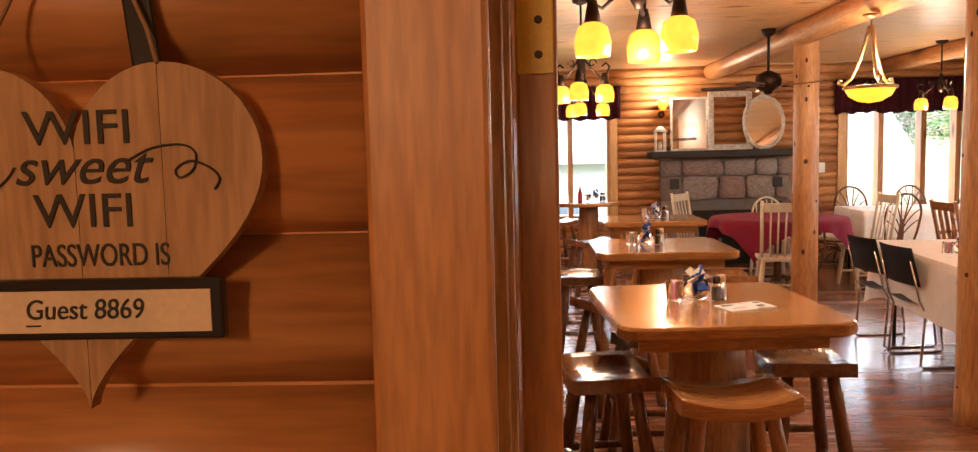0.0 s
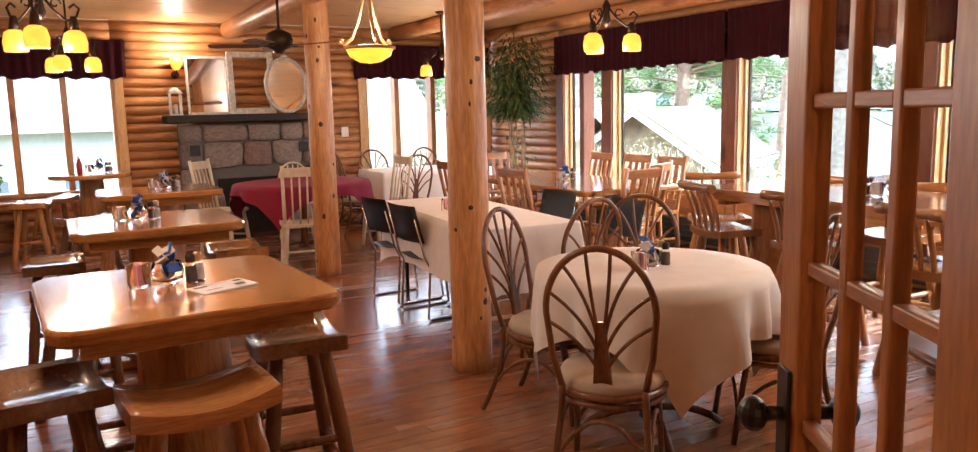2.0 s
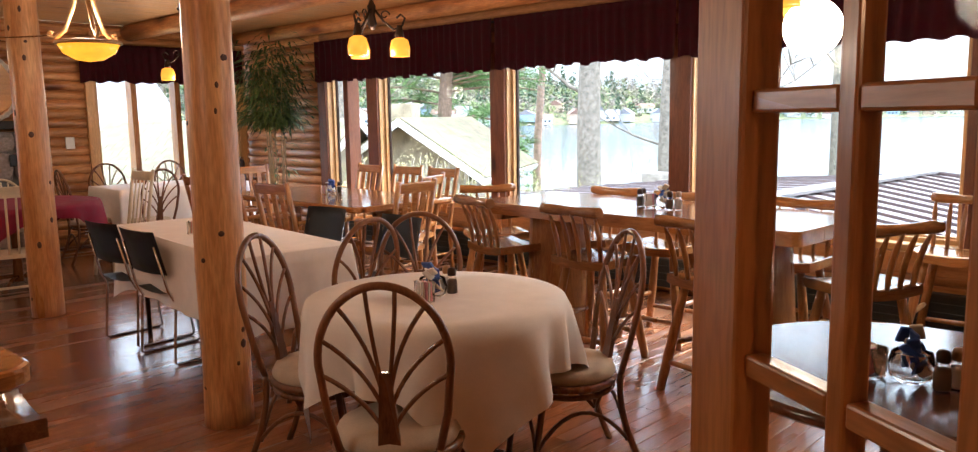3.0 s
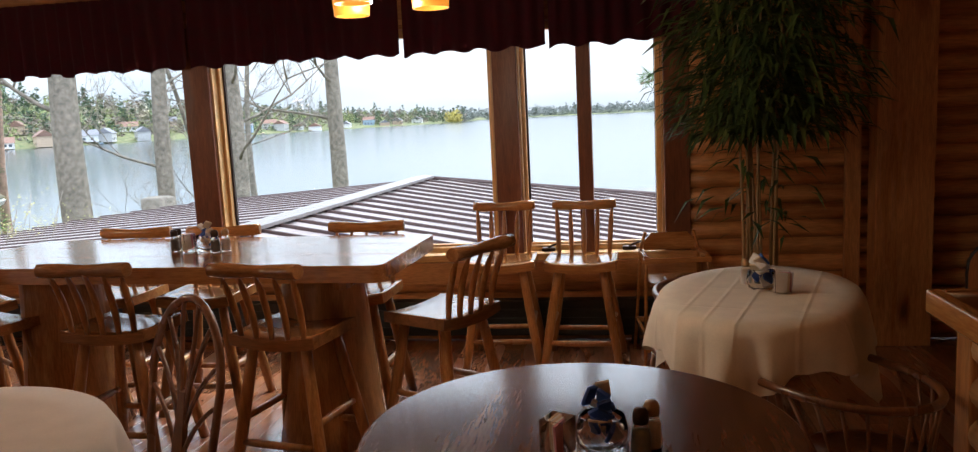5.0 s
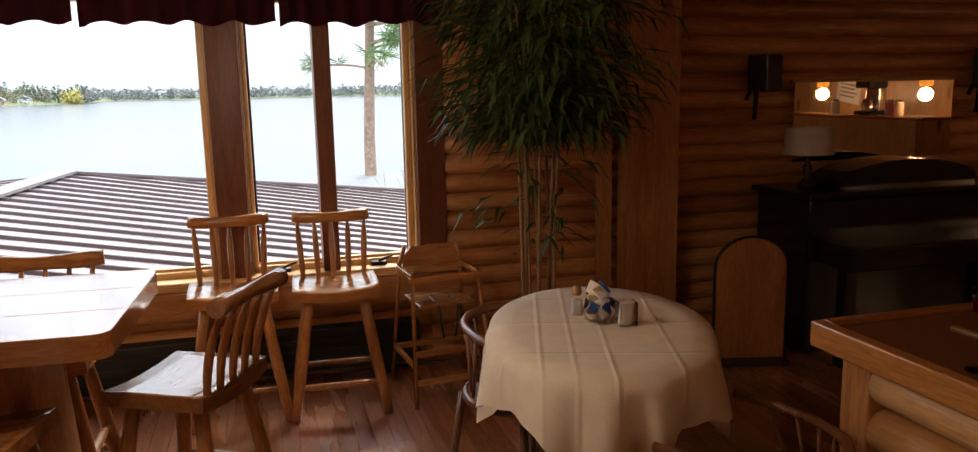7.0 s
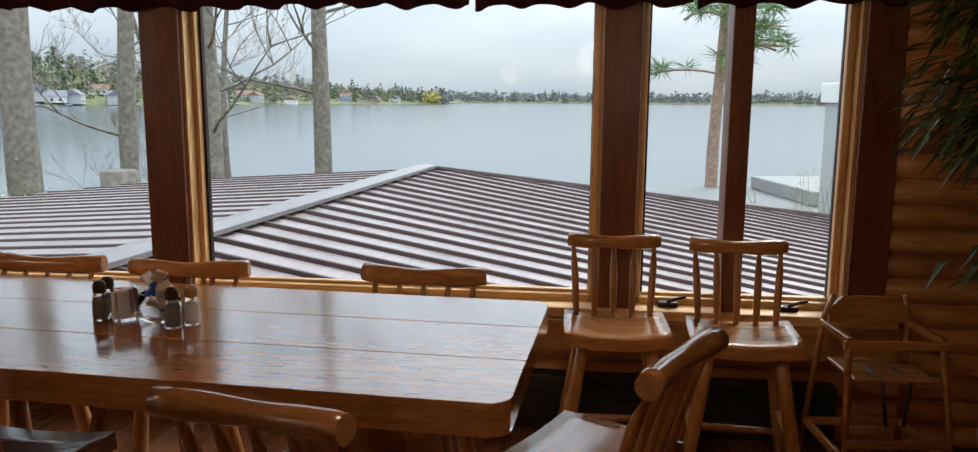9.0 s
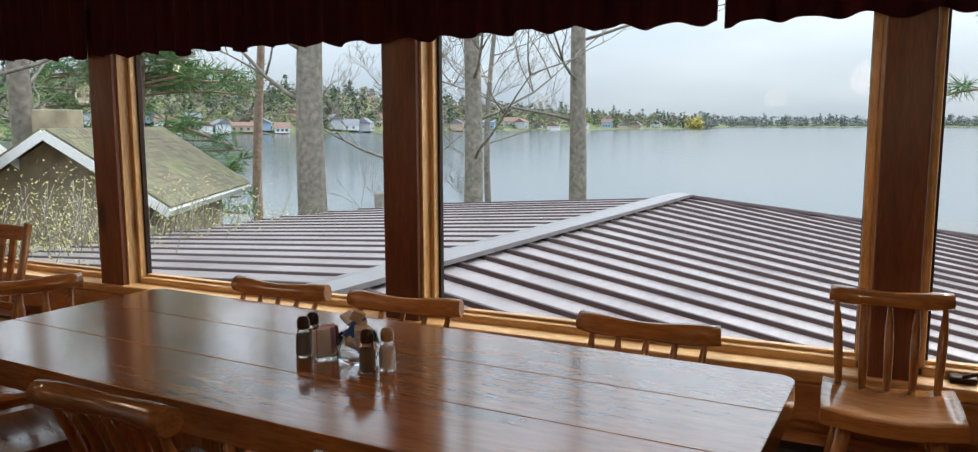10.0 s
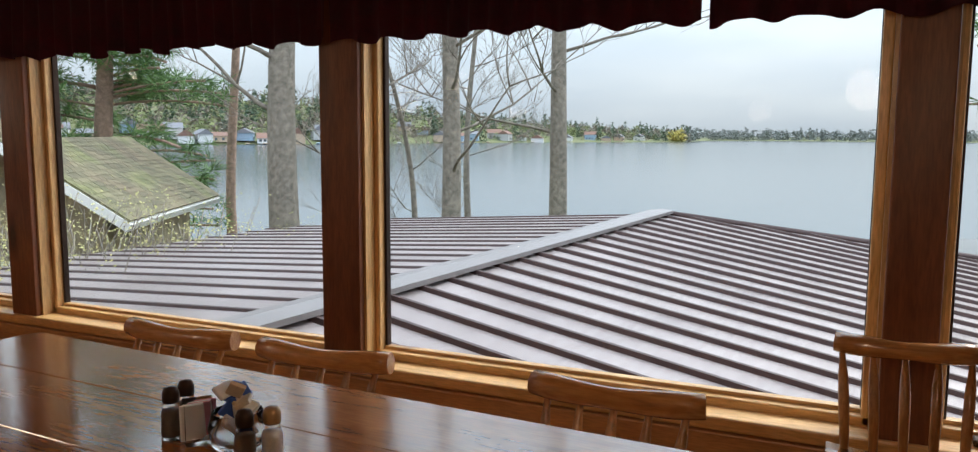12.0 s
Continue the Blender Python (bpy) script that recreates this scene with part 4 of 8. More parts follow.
STONEWALL = plain("tan_stone_siding", (0.36, 0.30, 0.20), 0.9, vary=0.35, scale=4.0, bumpy=0.5)
FARPANE = plain("dark_window_pane", (0.10, 0.12, 0.14), 0.15)
cottage(13.9, 15.55, 29, 4.3, 2.7, 3.4, 0.9, -2.9, "tan cottage with a mossy shingle roof and white eaves", True)
cottage(9.6, 17.6, 115, 5.5, 4.2, 3.1, 1.2, -2.9, "tan cottage wing with a mossy shingle roof")
# Flat grey roof and the pale neighbour beyond the metal roof
nb = thing("flat_roof_building", pose(*at_bearing(98, 20.0), -3.2, 0, 0, 10), "low building with a flat grey roof by the lake", "building")
part("wall", box((-2.5, -4.5, 0), (2.5, 1.4, 2.05)), plain("dark_grey_wall", (0.12, 0.12, 0.12), 0.9), nb)
part("roof", box((-3.0, -5, 2.05), (3.0, 1.7, 2.3), 0.03), plain("grey_roof_felt", (0.2, 0.2, 0.195), 0.9, vary=0.2, scale=2.0), nb)
part("roof_step", box((-1.5, -5.6, 2.3), (2.4, -2.2, 2.65), 0.03), plain("grey_roof_step", (0.27, 0.27, 0.26), 0.8, vary=0.15, scale=1.5), nb)
vt = thing("roof_vent_box", pose(*at_bearing(107.8, 17.5), -3.2, 0, 0, 10), "tall pale grey ventilation housing on the roof", "vent")
part("body", box((-0.42, -0.42, 0), (0.42, 0.42, 4.7), 0.02), plain("pale_vent", (0.45, 0.46, 0.46), 0.6), vt)
part("cap", box((-0.5, -0.5, 4.7), (0.5, 0.5, 5.1), 0.02), WHITE_PAINT, vt)

# Far shore: one rising bank, woods as clumps, and the houses on it
SHORE = ((-5, 150, 24), (20, 330, 40), (40, 430, 42), (52, 470, 34), (62, 560, 25), (70, 680, 16), (76, 760, 10), (79.5, 800, 6), (80.5, 1150, 5), (90, 1150, 5), (105, 1100, 6), (120, 900, 8), (150, 600, 10))


def shore(yaw):
    for (y0, d0, h0), (y1, d1, h1) in zip(SHORE, SHORE[1:]):
        if y0 <= yaw <= y1:
            f = (yaw - y0) / (y1 - y0)
            return d0 + (d1 - d0) * f, h0 + (h1 - h0) * f
    return SHORE[-1][1:]


bm = bmesh.new()
cols = []
for k in range(156):
    yaw = -5 + k
    d, hgt = shore(yaw)
    cols.append([bm.verts.new((*at_bearing(yaw, d + o), LAKE + z)) for o, z in ((0, -0.3), (6, 0.8), (70, hgt * 0.35), (170, hgt * 0.8), (320, hgt))])
for c0, c1 in zip(cols, cols[1:]):
    for j in range(4):
        bm.faces.new((c0[j], c0[j + 1], c1[j + 1], c1[j])).smooth = True
bmesh.ops.recalc_face_normals(bm, faces=bm.faces[:])
solid("far_shore", bm, GRASS, "green bank on the far side of the lake", "shore")


def far_woods(name, y0, y1, count, mat, seed, size, spread, label, per=46, conifer=0.1, squat=0.95):
    """Trees as loose crowns of many small leaf clumps, standing on the rising bank."""
    rnd = random.Random(seed)
    gen = np.random.default_rng(seed)
    chunks = []
    for k in range(count):
        yaw = rnd.uniform(y0, y1)
        d, hgt = shore(yaw)
        o = rnd.uniform(20 if rnd.random() < 0.8 and yaw < 77 else 4, spread)
        z = LAKE + hgt * min(1.0, 0.35 * o / 70 if o < 70 else 0.35 + 0.45 * (o - 70) / 100)
        x, y = at_bearing(yaw, d + o)
        s = size * rnd.uniform(0.5, 1.3)
        f = gen.uniform(0.0, 1.0, per)
        a = gen.uniform(0, 2 * math.pi, per)
        if rnd.random() < conifer:
            tall, wide = 1.5, 0.36 * (1 - f) + 0.03
        else:
            tall, wide = squat, 0.52 * np.sin(0.35 + 2.6 * f)
        wide = wide * gen.uniform(0.35, 1.0, per) ** 0.5
        mid = np.stack([x + s * wide * np.cos(a), y + s * wide * np.sin(a), z + s * tall * f], 1)
        chunks.append(mid[:, None, :] + gen.normal(0, 0.105 * s, (per, 3, 3)) * np.array([1, 1, 0.8]))
    pts = np.concatenate(chunks).reshape(-1, 3)
    me = bpy.data.meshes.new(name)
    me.from_pydata(pts.tolist(), [], np.arange(len(pts)).reshape(-1, 3).tolist())
    me.materials.append(mat)
    tagged(new(name, me), label, "woods", kind="stuff")


def woods_mat(name, a, b):
    return foliage_mat(name, [(0.0, a), (1.0, b)], 0.95)


far_woods("far_woods", -4, 79.5, 850, woods_mat("far_evergreens", (0.055, 0.085, 0.05), (0.085, 0.12, 0.07)), 1, 8, 190, "dark evergreen trees on the far bank", conifer=0.75)
far_woods("far_woods", -4, 79.5, 900, woods_mat("far_budding_trees", (0.17, 0.20, 0.085), (0.26, 0.29, 0.12)), 4, 7, 190, "budding light green trees on the far bank", conifer=0.0)
far_woods("far_woods", -4, 79.5, 1100, woods_mat("far_bare_trees", (0.17, 0.145, 0.12), (0.24, 0.205, 0.17)), 5, 8, 190, "bare brown spring trees on the far bank", conifer=0.0)
far_woods("distant_woods", 79, 150, 1500, FAR_HAZE, 2, 10, 120, "hazy wooded shoreline far across the lake", conifer=0.06, squat=1.1)
far_woods("yellow_tree", 78.35, 79.05, 12, YELLOW, 3, 10, 9, "bright yellow blossoming tree on the far bank")
rnd = random.Random(77)
HOUSEWALLS = [plain("far_wall_%s" % n, c, 0.8) for n, c in (("white", (0.7, 0.7, 0.7)), ("blue", (0.30, 0.40, 0.52)), ("grey", (0.45, 0.45, 0.45)), ("tan", (0.5, 0.38, 0.28)))]
HOUSEROOFS = [plain("far_roof_%s" % n, c, 0.9) for n, c in (("grey", (0.2, 0.2, 0.22)), ("brown", (0.22, 0.13, 0.1)))]
for k in range(34):
    yaw = 36 + 41 * (k + rnd.uniform(0, 0.8)) / 34
    d, hgt = shore(yaw)
    o = rnd.choice((4, 8, 12, 16, 30, 45))
    z = LAKE + hgt * (0.35 * o / 70 if o < 70 else 0.35 + 0.45 * (o - 70) / 100)
    w, dp, e, rs = rnd.uniform(8, 15), rnd.uniform(7, 10), rnd.uniform(3, 6), rnd.uniform(2, 3.5)
    h = thing("house", Matrix.Translation((*at_bearing(yaw, d + o), z - 0.3)) @ Matrix.Rotation(radians(-yaw + rnd.choice((0, 90)) + rnd.uniform(-15, 15)), 4, "Z"), "lake house on the far bank with a pitched roof", "house", "far lake houses")
    part("wall", box((-w / 2, -dp / 2, 0), (w / 2, dp / 2, e)), rnd.choice(HOUSEWALLS), h)
    rb = bmesh.new()
    vv = [rb.verts.new(p) for u in (-w / 2 - 0.5, w / 2 + 0.5) for p in ((u, -dp / 2 - 0.6, e - 0.1), (u, dp / 2 + 0.6, e - 0.1), (u, 0, e + rs))]
    for f in ((0, 2, 1), (3, 4, 5), (0, 3, 5, 2), (1, 2, 5, 4), (0, 1, 4, 3)):
        rb.faces.new([vv[i] for i in f])
    part("roof", rb, rnd.choice(HOUSEROOFS), h)
    for u in (-0.28, 0.0, 0.28):
        for s in (-1, 1):
            part("window", box((u * w - 0.7, s * dp / 2 - 0.05, 1.0), (u * w + 0.7, s * dp / 2 + 0.05, 2.4)), FARPANE, h)
for k in range(12):
    yaw = 40 + 2.6 * k + rnd.uniform(-1, 1)
    d, hgt = shore(yaw)
    dk = thing("boat_dock", Matrix.Translation((*at_bearing(yaw, d - 8), LAKE)) @ Matrix.Rotation(radians(-yaw), 4, "Z"), "small wooden boat dock at the far bank", "dock", "far docks")
    part("deck", box((-1.2, -9, 0.5), (1.2, 9, 0.8)), rnd.choice(HOUSEWALLS), dk)
    for u in (-6, 0, 6):
        part("pile", box((-0.9, u - 0.2, -1), (0.9, u + 0.2, 0.5)), FARPANE, dk)
# Neighbours beyond the north windows
for x, y, tn, lab in ((1.5, 30, 4, "pale grey building beyond the parking yard"), (9.5, 32, -6, "pale grey building beyond the parking yard")):
    h = thing("house", pose(x, y, -2.95, 0, 0, tn), lab, "house")
    part("wall", box((-4, -3, 0), (4, 3, 4.2)), HOUSEWALLS[2], h)
    rb = bmesh.new()
    vv = [rb.verts.new(p) for u in (-4.5, 4.5) for p in ((u, -3.6, 4.1), (u, 3.6, 4.1), (u, 0, 6.2))]
    for f in ((0, 2, 1), (3, 4, 5), (0, 3, 5, 2), (1, 2, 5, 4), (0, 1, 4, 3)):
        rb.faces.new([vv[i] for i in f])
    part("roof", rb, HOUSEROOFS[0], h)
    for u in (-2.4, 0, 2.4):
        wd = part("window", box((u - 0.6, -3.05, 1.4), (u + 0.6, -2.95, 2.9)), WHITE_PAINT, h)
        part("pane", box((u - 0.5, -3.08, 1.5), (u + 0.5, -3.0, 2.8)), FARPANE, wd)

# ---- tables and seats ----
def slab(w, d, z0, z1, corner=0.06, round_by=0.012, seg=5):
    """A plank top with rounded corners and softly bowed sides."""
    bm = bmesh.new()
    pts = []
    for cx, cy, a0 in ((w / 2 - corner, d / 2 - corner, 0), (-w / 2 + corner, d / 2 - corner, 90), (-w / 2 + corner, -d / 2 + corner, 180), (w / 2 - corner, -d / 2 + corner, 270)):
        for k in range(seg + 1):
            a = radians(a0 + 90 * k / seg)
            pts.append((cx + corner * math.cos(a), cy + corner * math.sin(a)))
    rings = []
    e = min(round_by, (z1 - z0) * 0.3)
    for z, s in ((z0, e), (z0 + e, 0), (z1 - e, 0), (z1 - e * 0.3, e * 0.35), (z1, e)):
        rings.append([bm.verts.new((x - math.copysign(s, x), y - math.copysign(s, y), z)) for x, y in pts])
    n = len(pts)
    for r0, r1 in zip(rings, rings[1:]):
        for k in range(n):
            bm.faces.new((r0[k], r0[(k + 1) % n], r1[(k + 1) % n], r1[k]))
    bm.faces.new(rings[0][::-1])
    bm.faces.new(rings[-1])
    return bm


def disc(r, z0, z1, seg=48, e=0.012):
    return lathe([(r - e, z0), (r, z0 + e), (r, z1 - e), (r - e * 0.4, z1 - e * 0.3), (r - e, z1)], seg)


def trunk_foot(r0, r1, z0, z1, seed, oval=1.0):
    """A flared log pedestal with shallow flutes."""
    bm = bmesh.new()
    seg, rings = 22, 8
    loops = []
    for i in range(rings + 1):
        f = i / rings
        r = r0 + (r1 - r0) * (f ** 0.6)
        loops.append([bm.verts.new((r * oval * (1 + 0.05 * noise.noise(Vector((math.cos(a) * 1.5, math.sin(a) * 1.5, seed + f)))) * math.cos(a), r * (1 + 0.05 * noise.noise(Vector((math.cos(a) * 1.5, math.sin(a) * 1.5, seed + f + 9)))) * math.sin(a), z0 + (z1 - z0) * f)) for a in (2 * math.pi * k / seg for k in range(seg))])
    for l0, l1 in zip(loops, loops[1:]):
        for k in range(seg):
            bm.faces.new((l0[k], l0[(k + 1) % seg], l1[(k + 1) % seg], l1[k])).smooth = True
    bm.faces.new(loops[0][::-1])
    bm.faces.new(loops[-1])
    return bm


def pub_table(x, y, w, d, z, label, turn=0):
    t = thing("pub_table", pose(x, y, 0, 0, 0, turn), label, "table", "tall pine tables")
    part("tabletop", slab(w, d, z - 0.055, z, 0.09), TABLE_X, t)
    for s in (-1, 1):
        part("apron", box((-w / 2 + 0.09, s * (d / 2 - 0.12) - 0.015, z - 0.12), (w / 2 - 0.09, s * (d / 2 - 0.12) + 0.015, z - 0.056), 0.004), TABLE_X, t)
    part("pedestal", trunk_foot(0.21, 0.155, 0.05, z - 0.056, x + y), STOOL_LEG, t)
    for a in (0, 90):
        part("foot", slab(0.72, 0.14, 0.0, 0.055, 0.04), STOOL_LEG, t, "", pose(0, 0, 0.0005 * a / 90, 0, 0, a))
    return t


def saddle_seat(w, d, z0, thick, dip=0.035):
    """A seat plank, dished across its width."""
    bm = bmesh.new()
    nx, ny = 12, 5
    top, bot = [], []
    for i in range(nx + 1):
        u = -1 + 2 * i / nx
        top.append([bm.verts.new((w / 2 * u * (1 - 0.02 * abs(v)), d / 2 * v * (1 - 0.05 * u * u), z0 - dip + dip * 1.0 * abs(u) ** 2 + thick)) for v in (-1 + 2 * j / ny for j in range(ny + 1))])
        bot.append([bm.verts.new((w / 2 * u, d / 2 * v * (1 - 0.05 * u * u), z0 - dip + dip * 0.85 * abs(u) ** 2)) for v in (-1 + 2 * j / ny for j in range(ny + 1))])
    for i in range(nx):
        for j in range(ny):
            bm.faces.new((top[i][j], top[i + 1][j], top[i + 1][j + 1], top[i][j + 1])).smooth = True
            bm.faces.new((bot[i][j], bot[i][j + 1], bot[i + 1][j + 1], bot[i + 1][j])).smooth = True
        bm.faces.new((top[i][0], bot[i][0], bot[i + 1][0], top[i + 1][0]))
        bm.faces.new((top[i][ny], top[i + 1][ny], bot[i + 1][ny], bot[i][ny]))
    for j in range(ny):
        bm.faces.new((top[0][j], top[0][j + 1], bot[0][j + 1], bot[0][j]))
        bm.faces.new((top[nx][j], bot[nx][j], bot[nx][j + 1], top[nx][j + 1]))
    return bm


def stool_legs(t, w, d, z, leg_mat, r=0.026):
    feet = {}
    for sx in (-1, 1):
        for sy in (-1, 1):
            bm = bmesh.new()
            a, b = Vector((sx * (w / 2 + 0.035), sy * (d / 2 + 0.03), 0)), Vector((sx * (w / 2 - 0.06), sy * (d / 2 - 0.05), z))
            rod(bm, a, b, r, r * 0.95, 12, 0.004, 5)
            part("leg", bm, leg_mat, t)
            feet[sx, sy] = (a, b)
    for (p, q, h) in (((-1, -1), (1, -1), 0.16), ((-1, 1), (1, 1), 0.16), ((-1, -1), (-1, 1), 0.26), ((1, -1), (1, 1), 0.26)):
        a = feet[p][0].lerp(feet[p][1], h / z)
        b = feet[q][0].lerp(feet[q][1], h / z)
        bm = bmesh.new()
        rod(bm, a, b, 0.014, 0.014, 10, 0.003, 4)
        part("stretcher", bm, leg_mat, t)


def saddle_stool(x, y, turn, seat_mat, leg_mat, label, z=0.64):
    t = thing("saddle_stool", pose(x, y, 0, 0, 0, turn), label, "stool", "saddle stools")
    part("seat", saddle_seat(0.44, 0.34, z - 0.02, 0.05), seat_mat, t)
    stool_legs(t, 0.38, 0.28, z - 0.04, leg_mat)
    return t


def log_back_stool(x, y, turn, label, seat=None, leg=None, z=0.62, top=0.955, span=1.0):
    """Counter chair: dished seat, five turned spindles, a round crest log. Its back is at -y, it faces +y."""
    t = thing("counter_chair", pose(x, y, 0, 0, 0, turn), label, "chair", "log-back counter chairs")
    seat, leg = seat or STOOL, leg or STOOL_LEG
    part("seat", saddle_seat(0.42, 0.38, z - 0.02, 0.045, 0.02), seat, t)
    stool_legs(t, 0.38, 0.34, z - 0.03, leg, 0.024)
    yb, zt = -0.165, top - 0.035
    for k in range(5):
        u = -0.155 + 0.0775 * k
        bm = bmesh.new()
        pts = bez((u, yb, z + 0.0), (u * 1.04, yb - 0.005, z + 0.15), (u * 1.12, yb - 0.085, zt), 8)
        tube(bm, pts, lambda f: 0.0115 + 0.004 * math.sin(f * math.pi) - 0.003 * (f > 0.85), 8)
        part("spindle", bm, leg, t)
    bm = bmesh.new()
    pts = [Vector((0.215 * span * s, yb - 0.09 - 0.02 * (1 - s * s) * -1, zt + 0.012 + 0.006 * s * s)) for s in (-1 + k / 5 for k in range(11))]
    tube(bm, pts, lambda f: 0.03 + 0.003 * math.sin(f * 9), 12)
    part("crest_rail", bm, seat, t)
    return t


def rattan_chair(x, y, turn, label, z=0.45):
    """Bent rattan side chair with a hoop back and a fan of canes. Back at -y."""
    t = thing("rattan_chair", pose(x, y, 0, 0, 0, turn), label, "chair", "bent rattan chairs")
    yb = -0.19

    def back(u, h):
        return Vector((u, yb - 0.11 * (h - z) / 0.55, h))
    hoop = []
    for k in range(25):
        a = math.pi * k / 24
        hoop.append(back(0.205 * math.cos(a) * (1.0 if math.sin(a) < 0.5 else 1.0), 0.74 + 0.255 * math.sin(a)))
    pts = [back(0.16, z - 0.02), back(0.19, z + 0.12)] + hoop + [back(-0.19, z + 0.12), back(-0.16, z - 0.02)]
    bm = bmesh.new()
    tube(bm, pts, 0.0135, 8)
    part("hoop_back", bm, RATTAN, t)
    sp = bmesh.new()
    for lvl in range(7):
        f0, f1 = lvl / 7, (lvl + 1) / 7
        h0, h1 = z - 0.10 + 0.36 * f0, z - 0.10 + 0.36 * f1
        w0, w1 = 0.044 - 0.026 * f0, 0.044 - 0.026 * f1
        vs = [back(-w0, h0), back(w0, h0), back(w1, h1), back(-w1, h1)]
        fr = [sp.verts.new(v + Vector((0, 0.009, 0))) for v in vs]
        bk = [sp.verts.new(v - Vector((0, 0.009, 0))) for v in vs]
        sp.faces.new(fr)
        sp.faces.new(bk[::-1])
        for k in range(4):
            sp.faces.new((fr[k], bk[k], bk[(k + 1) % 4], fr[(k + 1) % 4]))
    bmesh.ops.remove_doubles(sp, verts=sp.verts[:], dist=0.0005)
    bmesh.ops.recalc_face_normals(sp, faces=sp.faces[:])
    part("splat", sp, RATTAN, t)
    for s in (-1, 1):
        for root, end, mid in ((0.24, (0.045, 0.985), (0.03, 0.30)), (0.20, (0.135, 0.93), (0.03, 0.26)), (0.15, (0.19, 0.82), (0.05, 0.20)), (0.07, (0.195, 0.70), (0.06, 0.19))):
            bm = bmesh.new()
            p0, p2 = (s * 0.012, z + root - 0.02), (s * end[0], end[1])
            pm = (s * (mid[0] + 0.01), z + root + 0.5 * (end[1] - z - root) + 0.02)
            tube(bm, [back(p.x, p.y) for p in bez((*p0, 0), (*pm, 0), (*p2, 0), 8)], 0.0075, 6)
            part("cane", bm, RATTAN, t)
    bm = bmesh.new()
    tube(bm, [Vector((0.215 * math.cos(a), 0.205 * math.sin(a), z - 0.05)) for a in (2 * math.pi * k / 28 for k in range(28))], 0.016, 8, True)
    part("seat_ring", bm, RATTAN, t)
    bm = bmesh.new()
    tube(bm, [Vector((0.21 * math.cos(a), 0.20 * math.sin(a), z - 0.085)) for a in (2 * math.pi * k / 28 for k in range(28))], 0.012, 8, True)
    part("seat_ring", bm, RATTAN, t)
    part("cushion", lathe([(0.02, z - 0.06), (0.2, z - 0.055), (0.215, z - 0.02), (0.2, z + 0.012), (0.1, z + 0.022), (0.0005, z + 0.024)], 28), CUSHION, t, "beige round seat cushion")
    for s in (-1, 1):
        bm = bmesh.new()
        tube(bm, bez((s * 0.165, 0.14, z - 0.06), (s * 0.175, 0.17, 0.25), (s * 0.185, 0.2, 0.0), 6), 0.014, 8)
        part("leg", bm, RATTAN, t)
        bm = bmesh.new()
        tube(bm, bez(back(s * 0.16, z - 0.01), (s * 0.165, yb + 0.03, 0.26), (s * 0.20, yb - 0.10, 0.0), 8), 0.014, 8)
        part("leg", bm, RATTAN, t)
        bm = bmesh.new()
        tube(bm, bez((s * 0.178, 0.185, 0.14), (s * 0.175, 0.0, z - 0.02), (s * 0.182, yb - 0.02, 0.16), 10), 0.009, 6)
        part("brace", bm, RATTAN, t)
    for yy in (0.185, yb - 0.02):
        bm = bmesh.new()
        tube(bm, bez((-0.178, yy, 0.15), (0, yy, z + 0.02), (0.178, yy, 0.15), 10), 0.009, 6)
        part("brace", bm, RATTAN, t)
    return t


